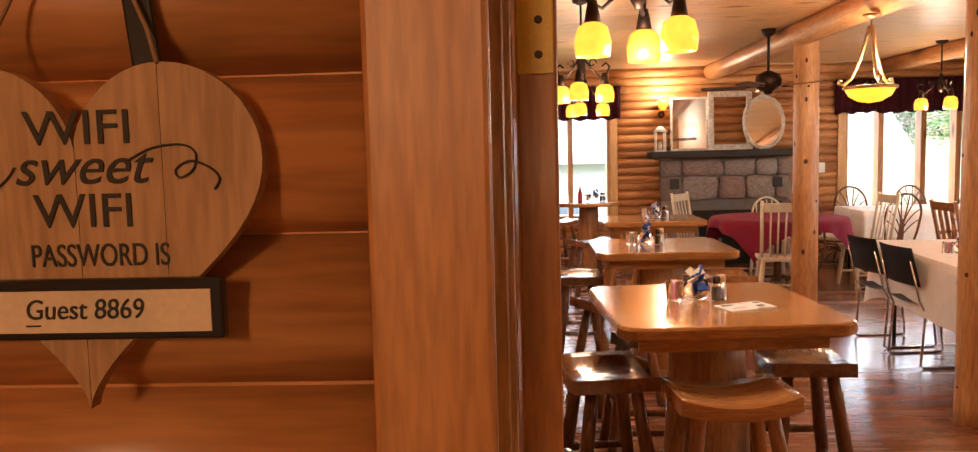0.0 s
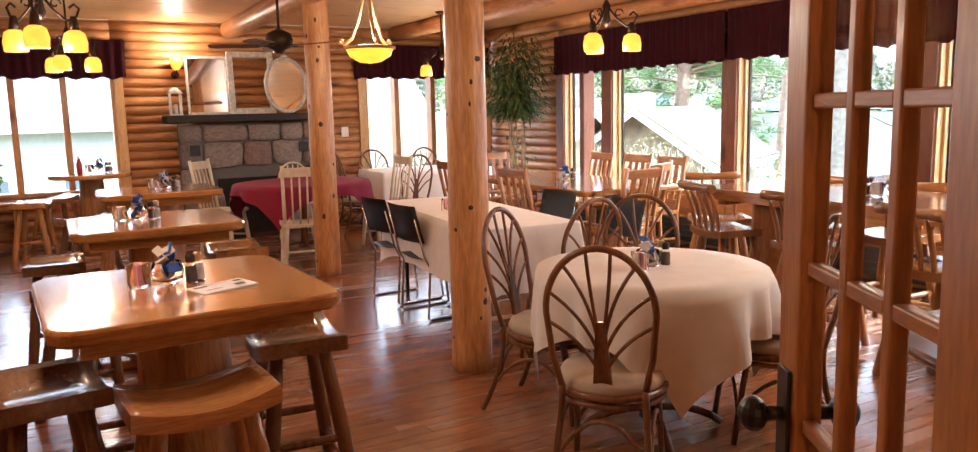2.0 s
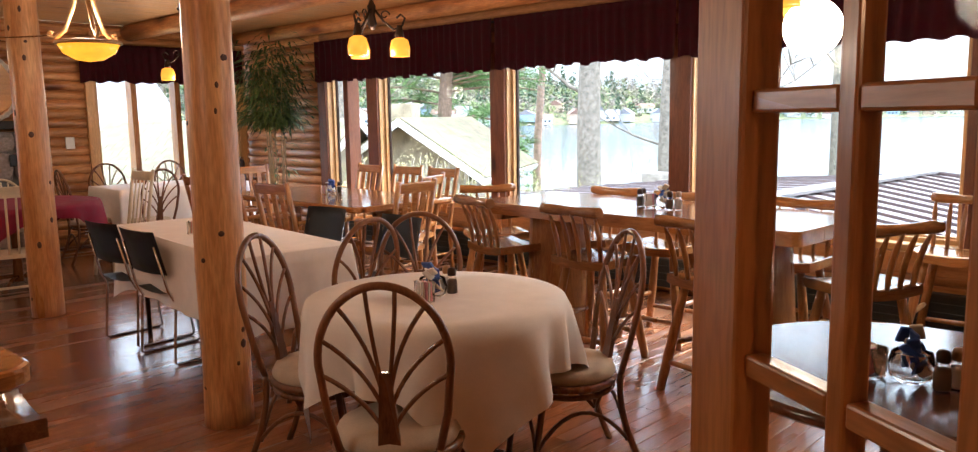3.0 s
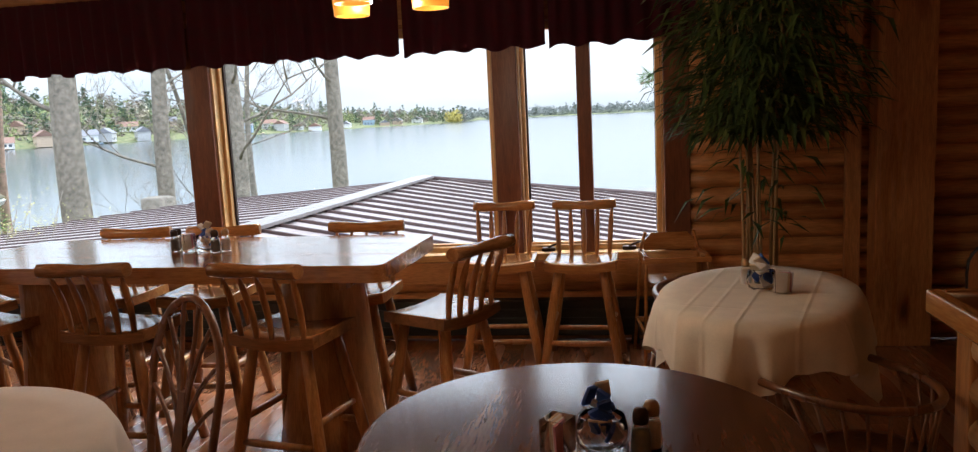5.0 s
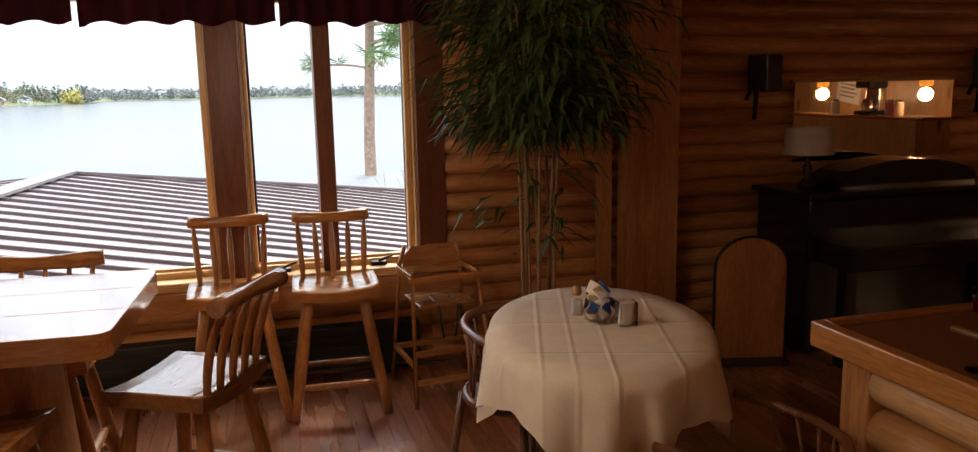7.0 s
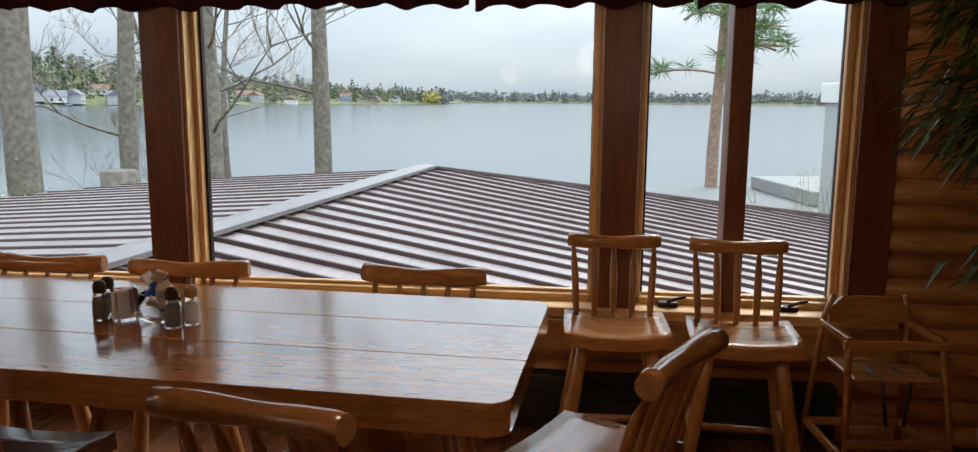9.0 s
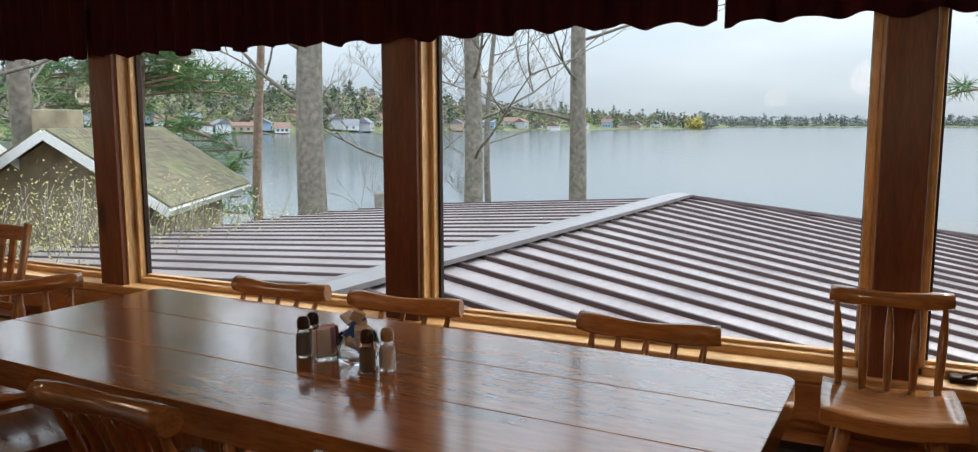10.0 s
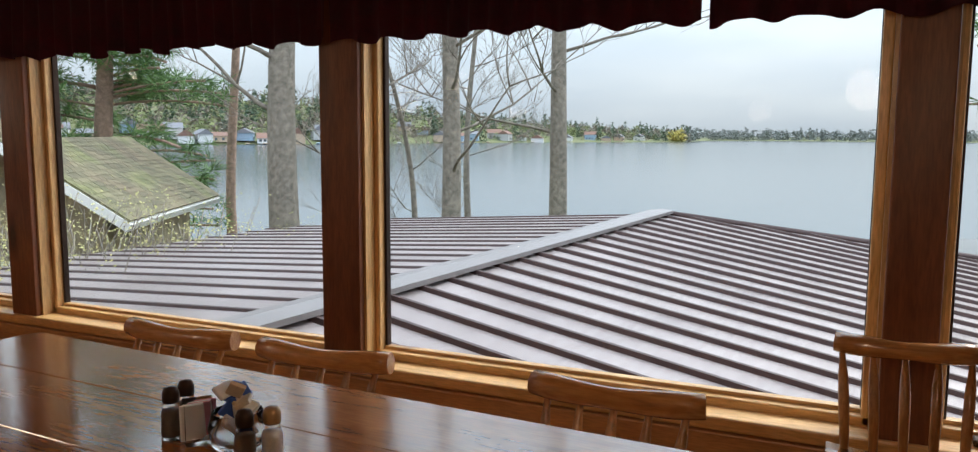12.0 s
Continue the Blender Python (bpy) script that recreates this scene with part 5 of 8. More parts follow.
def slat_chair(x, y, turn, label, z=0.45):
    """Pine dining chair with square raking posts, a shaped top rail and three slats. Back at -y."""
    t = thing("dining_chair", pose(x, y, 0, 0, 0, turn), label, "chair", "pine dining chairs")
    part("seat", saddle_seat(0.44, 0.42, z - 0.02, 0.035, 0.012), STOOL, t)
    for s in (-1, 1):
        bm = bmesh.new()
        tube(bm, [(s * 0.19, -0.22, 0), (s * 0.19, -0.19, z), (s * 0.20, -0.235, z + 0.25), (s * 0.205, -0.30, 1.0)], 0.021, 4)
        part("back_post", bm, STOOL_LEG, t)
        bm = bmesh.new()
        rod(bm, (s * 0.2, 0.19, 0), (s * 0.185, 0.17, z - 0.02), 0.022, 0.024, 8)
        part("leg", bm, STOOL_LEG, t)
        bm = bmesh.new()
        rod(bm, (s * 0.19, 0.185, 0.17), (s * 0.19, -0.21, 0.17), 0.013)
        part("stretcher", bm, STOOL_LEG, t)
        bm = bmesh.new()
        tube(bm, [(s * 0.215, -0.215, z + 0.22), (s * 0.235, 0.0, z + 0.235), (s * 0.235, 0.16, z + 0.225)], 0.018, 6)
        part("armrest", bm, STOOL_LEG, t)
        bm = bmesh.new()
        rod(bm, (s * 0.225, 0.13, z - 0.01), (s * 0.235, 0.12, z + 0.22), 0.013)
        part("arm_post", bm, STOOL_LEG, t)
    part("stretcher", rod(bmesh.new(), (-0.19, 0.0, 0.17), (0.19, 0.0, 0.17), 0.013), STOOL_LEG, t)
    bm = bmesh.new()
    for k in range(9):
        u = -0.2 + 0.05 * k
    rail = box((-0.2, -0.014, -0.04), (0.2, 0.014, 0.045), 0.01)
    part("top_rail", rail, STOOL, t, "", pose(0, -0.288, 0.94, 14, 0, 0))
    part("low_rail", box((-0.19, -0.011, -0.02), (0.19, 0.011, 0.02), 0.005), STOOL, t, "", pose(0, -0.205, z + 0.09, 8, 0, 0))
    for u in (-0.1, 0.0, 0.1):
        part("slat", box((u - 0.027, -0.007, 0), (u + 0.027, 0.007, 0.40), 0.004), STOOL, t, "", pose(0, -0.205, z + 0.10, 11, 0, 0))
    return t


def windsor_chair(x, y, turn, label, z=0.45, arch=True):
    """Cream painted chair with a bow or straight back of spindles. Back at -y."""
    t = thing("painted_chair", pose(x, y, 0, 0, 0, turn), label, "chair", "cream painted chairs")
    part("seat", saddle_seat(0.42, 0.40, z - 0.02, 0.03, 0.012), CREAM_PAINT, t)
    for sx in (-1, 1):
        for sy in (-1, 1):
            part("leg", rod(bmesh.new(), (sx * 0.2, sy * 0.19, 0), (sx * 0.16, sy * 0.15, z - 0.02), 0.017, 0.02, 10, 0.005, 5), CREAM_PAINT, t)
        part("stretcher", rod(bmesh.new(), (sx * 0.187, -0.175, 0.15), (sx * 0.187, 0.175, 0.15), 0.011), CREAM_PAINT, t)
    part("stretcher", rod(bmesh.new(), (-0.185, 0, 0.15), (0.185, 0, 0.15), 0.011), CREAM_PAINT, t)
    yb = -0.17
    if arch:
        pts = [(0.19 * math.cos(a), yb - 0.10 * math.sin(a), z + 0.27 * (1 if math.sin(a) > 0.3 else 1) * (0.1 + 0.9 * math.sin(a)) + 0.2) for a in (math.pi * k / 18 for k in range(19))]
        pts = [(0.18, yb, z)] + pts + [(-0.18, yb, z)]
        bm = tube(bmesh.new(), pts, 0.014, 8)
        part("bow", bm, CREAM_PAINT, t)
        for u in (-0.12, -0.06, 0, 0.06, 0.12):
            part("spindle", rod(bmesh.new(), (u, yb, z), (u * 1.05, yb - 0.085, z + 0.445 - 1.6 * u * u), 0.008), CREAM_PAINT, t)
    else:
        for u in (-0.18, 0.18):
            part("back_post", rod(bmesh.new(), (u, yb, z - 0.02), (u * 1.05, yb - 0.1, z + 0.57), 0.017), CREAM_PAINT, t)
        part("top_rail", box((-0.19, yb - 0.105, z + 0.46), (0.19, yb - 0.08, z + 0.55), 0.008), CREAM_PAINT, t)
        for u in (-0.1, -0.03, 0.04, 0.11):
            part("spindle", rod(bmesh.new(), (u, yb, z), (u * 1.05, yb - 0.09, z + 0.47), 0.009), CREAM_PAINT, t)
    return t


def sled_chair(x, y, turn, label, z=0.45):
    """Black shell chair on a bent steel sled frame. Back at -y."""
    t = thing("sled_chair", pose(x, y, 0, 0, 0, turn), label, "chair", "black sled-base chairs")
    bm = bmesh.new()
    rows = []
    for k in range(9):
        u = -0.21 + 0.42 * k / 8
        rows.append([(u, 0.2, z - 0.012 - 0.01 * (1 - (u / 0.21) ** 2)), (u, -0.1, z - 0.018 - 0.012 * (1 - (u / 0.21) ** 2)), (u, -0.18, z), ])
    def sheet(pts_fn, nu, nv, th):
        b = bmesh.new()
        g = [[b.verts.new(pts_fn(i / nu, j / nv)) for j in range(nv + 1)] for i in range(nu + 1)]
        for i in range(nu):
            for j in range(nv):
                b.faces.new((g[i][j], g[i + 1][j], g[i + 1][j + 1], g[i][j + 1])).smooth = True
        bmesh.ops.solidify(b, geom=b.faces[:], thickness=th)
        return b
    part("seat", sheet(lambda a, b: (-0.21 + 0.42 * a, 0.21 - 0.4 * b, z - 0.02 * math.sin(math.pi * a) + 0.02 * (b - 0.5) ** 2), 8, 6, 0.012), BLACK, t)
    part("backrest", sheet(lambda a, b: (-0.215 + 0.43 * a, -0.205 - 0.07 * b - 0.03 * math.sin(math.pi * a), z + 0.12 + 0.27 * b), 8, 4, 0.012), BLACK, t)
    for s in (-1, 1):
        pts = [(s * 0.19, -0.265, z + 0.30), (s * 0.2, -0.2, z + 0.02), (s * 0.205, -0.16, z - 0.06), (s * 0.21, -0.19, 0.02), (s * 0.21, -0.17, 0.009), (s * 0.21, 0.2, 0.009), (s * 0.21, 0.22, 0.02), (s * 0.2, 0.17, z - 0.03)]
        part("sled_leg", tube(bmesh.new(), pts, 0.009, 8), CHROME, t)
    part("crossbar", rod(bmesh.new(), (-0.2, 0.17, z - 0.03), (0.2, 0.17, z - 0.03), 0.009), CHROME, t)
    return t


def cloth_round(r, z, square, seed, mat, hang_fold=0.03, skew=0.0):
    """A square cloth thrown over a round top: flat on top, hanging in folds, corners lower."""
    rnd = random.Random(seed)
    ph = rnd.uniform(0, 6)
    bm = bmesh.new()
    nr, na = 5, 120
    half = square / 2
    loops = []
    for j in range(nr + 1):
        loops.append([bm.verts.new((r * (j / nr) * math.cos(a), r * (j / nr) * math.sin(a), z + 0.004 + 0.0012 * noise.noise(Vector((j * 2, a * 3, seed))))) if j else None for a in (2 * math.pi * k / na for k in range(na))])
    c = bm.verts.new((0, 0, z + 0.004))
    hang = 8
    for j in range(1, hang + 1):
        loop = []
        for k in range(na):
            a = 2 * math.pi * k / na
            reach = half / max(abs(math.cos(a - skew)), abs(math.sin(a - skew)))
            drop = max(0.02, reach - r)
            f = j / hang
            fold = hang_fold * f * (math.sin(a * 12 + ph + 1.3 * math.sin(a * 4)) + 0.6 * math.sin(a * 7 + 2 * ph))
            rr = r + 0.012 + 0.02 * math.sin(f * 1.5) + fold
            edge = 0.006 * math.sin(a * 23 + ph)
            loop.append(bm.verts.new((rr * math.cos(a), rr * math.sin(a), z - 0.002 - (drop + edge) * f)))
        loops.append(loop)
    for k in range(na):
        bm.faces.new((c, loops[1][k], loops[1][(k + 1) % na])).smooth = True
    for l0, l1 in zip(loops[1:], loops[2:]):
        for k in range(na):
            bm.faces.new((l0[k], l1[k], l1[(k + 1) % na], l0[(k + 1) % na])).smooth = True
    bmesh.ops.recalc_face_normals(bm, faces=bm.faces[:])
    return bm


def cloth_rect(w, d, z, drop, seed):
    ph = random.Random(seed).uniform(0, 6)
    bm = bmesh.new()
    pts = []
    n = 40
    for (ax, ay), (bx, by) in (((-1, -1), (1, -1)), ((1, -1), (1, 1)), ((1, 1), (-1, 1)), ((-1, 1), (-1, -1))):
        for k in range(n):
            f = k / n
            pts.append(((ax + (bx - ax) * f) * w / 2, (ay + (by - ay) * f) * d / 2))
    loops = []
    for j in range(7):
        f = j / 6
        loop = []
        for k, (x, y) in enumerate(pts):
            corner = (abs(x) / (w / 2)) ** 10 * (abs(y) / (d / 2)) ** 10
            amp = f * (0.012 * math.sin(k * 0.55 + ph) + 0.01 * math.sin(k * 0.21 + 2 * ph) + 0.05 * corner) + 0.006
            loop.append(bm.verts.new((x + math.copysign(amp, x) * (abs(x) >= w / 2 - 0.01 or corner > 0.1), y + math.copysign(amp, y) * (abs(y) >= d / 2 - 0.01 or corner > 0.1), z + 0.005 - drop * f * (1 + 0.25 * corner) + 0.004 * math.sin(k * 0.9) * f)))
        loops.append(loop)
    bm.faces.new(loops[0])
    m = len(pts)
    for l0, l1 in zip(loops, loops[1:]):
        for k in range(m):
            bm.faces.new((l0[k], l1[k], l1[(k + 1) % m], l0[(k + 1) % m])).smooth = True
    bmesh.ops.recalc_face_normals(bm, faces=bm.faces[:])
    return bm


def clothed_round(x, y, r, z, square, cloth, label, cloth_label, seed, turn=0, fold=0.03, stretch=1.0):
    t = thing("round_table", pose(x, y, 0, 0, 0, turn), label, "table", "round tables")
    top = disc(r, z - 0.03, z)
    bmesh.ops.scale(top, vec=(stretch, 1, 1), verts=top.verts[:])
    part("tabletop", top, BROWN, t)
    part("column", lathe([(0.05, 0.06), (0.035, 0.3), (0.045, z - 0.05), (0.16, z - 0.031)], 16), DARKLEG, t)
    for k in range(4):
        part("foot", tube(bmesh.new(), bez((0, 0, 0.1), (0.2, 0, 0.12), (0.34, 0, 0.018), 6), 0.018, 8), DARKLEG, t, "", pose(0, 0, 0, 0, 0, 45 + 90 * k))
    c = thing("tablecloth", pose(x, y, 0, 0, 0, turn), cloth_label, "tablecloth")
    sheet = cloth_round(r, z, square, seed, cloth, fold, 0.7 if stretch > 1 else 0.0)
    bmesh.ops.scale(sheet, vec=(stretch, 1, 1), verts=sheet.verts[:])
    part("cloth", sheet, cloth, c)
    return t


def clothed_rect(x, y, w, d, z, drop, seed, label, turn=0):
    t = thing("folding_table", pose(x, y, 0, 0, 0, turn), label, "table", "cloth-covered long tables")
    part("tabletop", box((-w / 2, -d / 2, z - 0.03), (w / 2, d / 2, z), 0.005), WHITE_PAINT, t)
    for sx in (-1, 1):
        for sy in (-1, 1):
            part("leg", rod(bmesh.new(), (sx * (w / 2 - 0.1), sy * (d / 2 - 0.2), 0), (sx * (w / 2 - 0.1), sy * (d / 2 - 0.2), z - 0.03), 0.016), IRON, t)
    c = thing("tablecloth", pose(x, y, 0, 0, 0, turn), "white cloth hanging over a long table", "tablecloth")
    part("cloth", cloth_rect(w, d, z, drop, seed), WHITE_CLOTH, c)


def condiments(x, y, z, turn, seed, label="glass caddy of sugar packets beside salt and pepper shakers", blue=True):
    rnd = random.Random(seed)
    c = thing("sugar_caddy", pose(x, y, z, 0, 0, turn) @ Matrix.Scale(1.15, 4), "clear glass bowl filled with sugar and jam packets", "condiment caddy", "table condiments")
    part("bowl", lathe([(0.028, 0.0), (0.046, 0.012), (0.052, 0.04), (0.044, 0.07), (0.041, 0.07), (0.048, 0.04), (0.043, 0.015), (0.0005, 0.006)], 20, False), THIN, c)
    for k in range(14):
        col = rnd.choice((PACKET_BLUE, PAPER, PACKET_CREAM, PACKET_BLUE if blue else PAPER))
        m = Matrix.Translation((rnd.uniform(-0.022, 0.022), rnd.uniform(-0.022, 0.022), 0.03 + 0.0065 * k)) @ Euler((rnd.uniform(-1.2, 1.2), rnd.uniform(-1.2, 1.2), rnd.uniform(0, 3))).to_matrix().to_4x4()
        part("packet", box((-0.02, -0.014, -0.004), (0.02, 0.014, 0.004), 0.002), col, c, "", m)
    # a second, square glass with flat packets
    g = thing("sugar_glass", pose(x, y, z, 0, 0, turn) @ pose(-0.1, 0.0, 0) @ Matrix.Scale(1.25, 4), "square clear glass holding flat sweetener packets", "condiment caddy", "table condiments")
    part("glass", lathe([(0.03, 0.0), (0.034, 0.01), (0.034, 0.07), (0.031, 0.07), (0.030, 0.008), (0.0005, 0.006)], 4, False), THIN, g)
    for k in range(5):
        part("packet", box((-0.018, -0.002, 0.008), (0.018, 0.002, 0.068)), rnd.choice((PAPER, PACKET_CREAM, PACKET_PINK)), g, "", pose(0, -0.016 + 0.008 * k, 0, 0, rnd.uniform(-6, 6), 45))
    for k, (u, v, fill) in enumerate(((0.066, -0.062, PEPPER), (0.105, -0.028, SALT))):
        shaker(pose(x, y, z, 0, 0, turn) @ pose(u, v, 0), fill, BRONZE if k else IRON)


def shaker(m, fill, cap):
    s = thing("shaker", m @ Matrix.Diagonal((1.08, 1.08, 1.35, 1)), "small glass shaker with a dark metal cap", "shaker", "salt and pepper shakers")
    part("body", lathe([(0.019, 0.0), (0.0205, 0.005), (0.0195, 0.04), (0.015, 0.055), (0.014, 0.06)], 14), THIN, s)
    part("contents", lathe([(0.0172, 0.004), (0.0182, 0.01), (0.0176, 0.038), (0.0155, 0.046), (0.0005, 0.048)], 12), fill, s)
    part("cap", lathe([(0.0155, 0.058), (0.0165, 0.062), (0.0165, 0.074), (0.012, 0.081), (0.0005, 0.083)], 14), cap, s)


PACKET_BLUE = plain("blue_packet", (0.03, 0.09, 0.36), 0.5)
PACKET_CREAM = plain("cream_packet", (0.7, 0.58, 0.42), 0.6)
PACKET_PINK = plain("pink_packet", (0.7, 0.32, 0.38), 0.6)
PEPPER = plain("ground_pepper", (0.17, 0.14, 0.115), 0.9)
SALT = plain("salt", (0.75, 0.74, 0.72), 0.9)

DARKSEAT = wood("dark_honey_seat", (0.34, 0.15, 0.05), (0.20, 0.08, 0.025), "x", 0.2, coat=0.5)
HT, PT = 0.918, 0.885
pub_table(1.18, 4.08, 0.92, 0.98, PT, "square varnished pine pub table on a log pedestal", 3)
pub_table(1.33, 6.20, 0.93, 0.86, PT, "square varnished pine pub table on a log pedestal")
pub_table(1.62, 8.42, 0.96, 0.8, PT, "square varnished pine pub table on a log pedestal")
condiments(1.15, 4.15, PT, 10, 1)
condiments(1.25, 6.28, PT, 10, 2)
condiments(1.68, 8.5, PT, 10, 3)
menu = thing("paper_menu", pose(1.31, 3.95, PT, 0, 0, 18), "folded white printed paper menu on the pub table", "menu")
part("sheet", box((-0.105, -0.07, 0.0005), (0.105, 0.07, 0.003)), PAPER, menu)
part("cover", box((-0.105, -0.07, 0.0035), (0.103, 0.07, 0.006)), PAPER, menu, "", pose(0, 0, 0, 0, -1.5, 0))
for k, (u, v, w, h, col) in enumerate(((-0.07, 0.03, 0.05, 0.02, PEPPER), (0.0, 0.04, 0.07, 0.008, PACKET_PINK), (0.05, -0.03, 0.035, 0.03, PEPPER), (-0.05, -0.035, 0.06, 0.012, PACKET_PINK), (0.07, 0.03, 0.03, 0.025, PEPPER))):
    part("print", box((u - w / 2, v - h / 2, 0.009), (u + w / 2, v + h / 2, 0.0095)), col, menu, "", pose(0, 0, 0, 0, -1.5, 0))
for x, y, tn, dark in ((0.72, 3.87, 98, True), (1.14, 3.56, 4, False), (1.58, 4.06, 86, True), (1.02, 4.62, 0, True), (0.93, 5.42, 30, True), (0.78, 6.4, 90, True), (1.82, 6.3, 90, False), (1.05, 8.7, 20, True), (1.3, 7.75, 5, False)):
    saddle_stool(x, y, tn, DARKSTOOL if dark else STOOL, DARKLEG if dark else STOOL_LEG, "dark-stained saddle stool at a pub table" if dark else "honey pine saddle stool at a pub table")

# Round pub table near the far windows, its stools, and the window bench with the flower
rt = thing("pub_table", pose(1.2, 10.7, 0), "round varnished pine pub table near the windows", "table", "tall pine tables")
part("tabletop", disc(0.42, HT - 0.05, HT), TABLE_X, rt)
part("pedestal", trunk_foot(0.18, 0.12, 0.03, HT - 0.051, 3), STOOL_LEG, rt)
part("foot", disc(0.26, 0, 0.03), STOOL_LEG, rt)
condiments(1.3, 10.75, HT, 0, 4)
kb = thing("ketchup_bottle", pose(1.1, 10.7, HT), "red sauce bottle on the far table", "bottle")
part("body", lathe([(0.028, 0), (0.03, 0.01), (0.03, 0.1), (0.014, 0.14), (0.013, 0.16)], 14), plain("red_sauce", (0.35, 0.02, 0.01), 0.3), kb)
part("cap", lathe([(0.015, 0.16), (0.015, 0.185), (0.012, 0.19)], 12), WHITE_PAINT, kb)
for x, y, tn in ((0.62, 10.5, 80), (0.85, 11.1, 30), (1.75, 10.6, 90)):
    saddle_stool(x, y, tn, STOOL, STOOL_LEG, "honey pine saddle stool near the windows")
wb = thing("window_bench", pose(-0.05, 11.38, 0), "low pine bench under the far window", "bench")
part("seat", slab(1.3, 0.34, 0.56, 0.60, 0.03), TABLE_X, wb)
for u in (-0.55, -0.1, 0.5):
    part("leg", box((u - 0.03, -0.13, 0), (u + 0.03, 0.13, 0.56), 0.006), STOOL_LEG, wb)
part("stretcher", box((-0.55, -0.02, 0.2), (0.5, 0.02, 0.25), 0.005), STOOL_LEG, wb)
for u, tn in ((-0.45, -15), (0.05, 8)):
    saddle_stool(u - 0.05, 10.92, tn, STOOL, STOOL_LEG, "honey pine saddle stool beside the window bench", 0.58)

# Tall plank table by the lake windows and its chairs
ht = thing("long_pub_table", pose(5.25, 4.15, 0, 0, 0, -2.6), "long varnished three-plank pine table on two log stumps", "table")
for k in range(3):
    plank = box((-0.1415, -1.17, HT - 0.075), (0.1415, 1.17, HT))
    if k != 1:
        side = -1 if k == 0 else 1
        ends = [e for e in plank.edges if all(v.co.x * side > 0.1 for v in e.verts) and abs(e.verts[0].co.z - e.verts[1].co.z) > 0.05]
        bmesh.ops.bevel(plank, geom=ends, offset=0.05, segments=5, profile=0.5, affect="EDGES")
    rims = [e for e in plank.edges if all(v.co.z > HT - 0.001 for v in e.verts)]
    bmesh.ops.bevel(plank, geom=rims, offset=0.0015, segments=1, profile=0.5, affect="EDGES")
    part("plank", plank, TABLE, ht, "", pose(-0.2855 + 0.2855 * k, 0, 0))
for s in (-1, 1):
    part("pedestal", trunk_foot(0.26, 0.19, 0, HT - 0.076, 5 + s, 1.15), STOOL_LEG, ht, "", pose(0, s * 0.72, 0))
    part("batten", box((-0.36, s * 0.95 - 0.03, HT - 0.12), (0.36, s * 0.95 + 0.03, HT - 0.0755), 0.006), STOOL_LEG, ht)
condiments(5.25, 4.03, HT, -86, 5)
for k, (x, y) in enumerate(((5.235, 4.197), (5.285, 4.205))):
    shaker(pose(x, y, HT), PEPPER, IRON)
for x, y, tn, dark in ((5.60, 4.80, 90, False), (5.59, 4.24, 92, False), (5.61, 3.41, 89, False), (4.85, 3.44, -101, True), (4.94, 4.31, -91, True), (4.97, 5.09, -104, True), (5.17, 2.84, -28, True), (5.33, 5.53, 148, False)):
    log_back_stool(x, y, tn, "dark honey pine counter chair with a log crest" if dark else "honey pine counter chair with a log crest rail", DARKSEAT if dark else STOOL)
for x, y, tn in ((6.40, 2.73, 92), (6.36, 2.24, 87)):
    log_back_stool(x, y, tn, "honey pine counter chair standing at the lake window", span=0.9)

# White round table by the column with four rattan chairs
WT = 0.77
clothed_round(3.16, 3.79, 0.52, WT, 1.5, WHITE_CLOTH, "round pedestal table under a white cloth", "white square cloth hanging in folds from a round table", 3, 20, 0.042)
condiments(3.15, 3.80, WT, 30, 6)
for x, y, tn in ((2.71, 3.50, -47), (2.93, 4.27, -150), (3.56, 4.32, 143), (3.62, 3.50, 58)):
    rattan_chair(x, y, tn, "brown bent rattan chair with a fan back and beige cushion")
# Brown round table near the doorway
bt = thing("round_table", pose(3.42, 2.13, 0), "bare dark brown varnished round table", "table", "round tables")
part("tabletop", disc(0.52, WT - 0.035, WT), BROWN, bt)
part("column", lathe([(0.05, 0.06), (0.035, 0.3), (0.045, WT - 0.06), (0.18, WT - 0.036)], 16), DARKLEG, bt)
for k in range(4):
    part("foot", tube(bmesh.new(), bez((0, 0, 0.1), (0.2, 0, 0.12), (0.36, 0, 0.018), 6), 0.018, 8), DARKLEG, bt, "", pose(0, 0, 0, 0, 0, 45 + 90 * k))
condiments(3.31, 2.07, WT, -70, 7)
# Cream-clothed table in front of the bamboo
clothed_round(4.83, 1.48, 0.375, WT, 1.08, CREAM_CLOTH, "oval pedestal table under a cream cloth", "cream creased cloth draped over an oval table", 9, -18, 0.035, 1.42)
condiments(4.87, 1.46, WT, 40, 8)


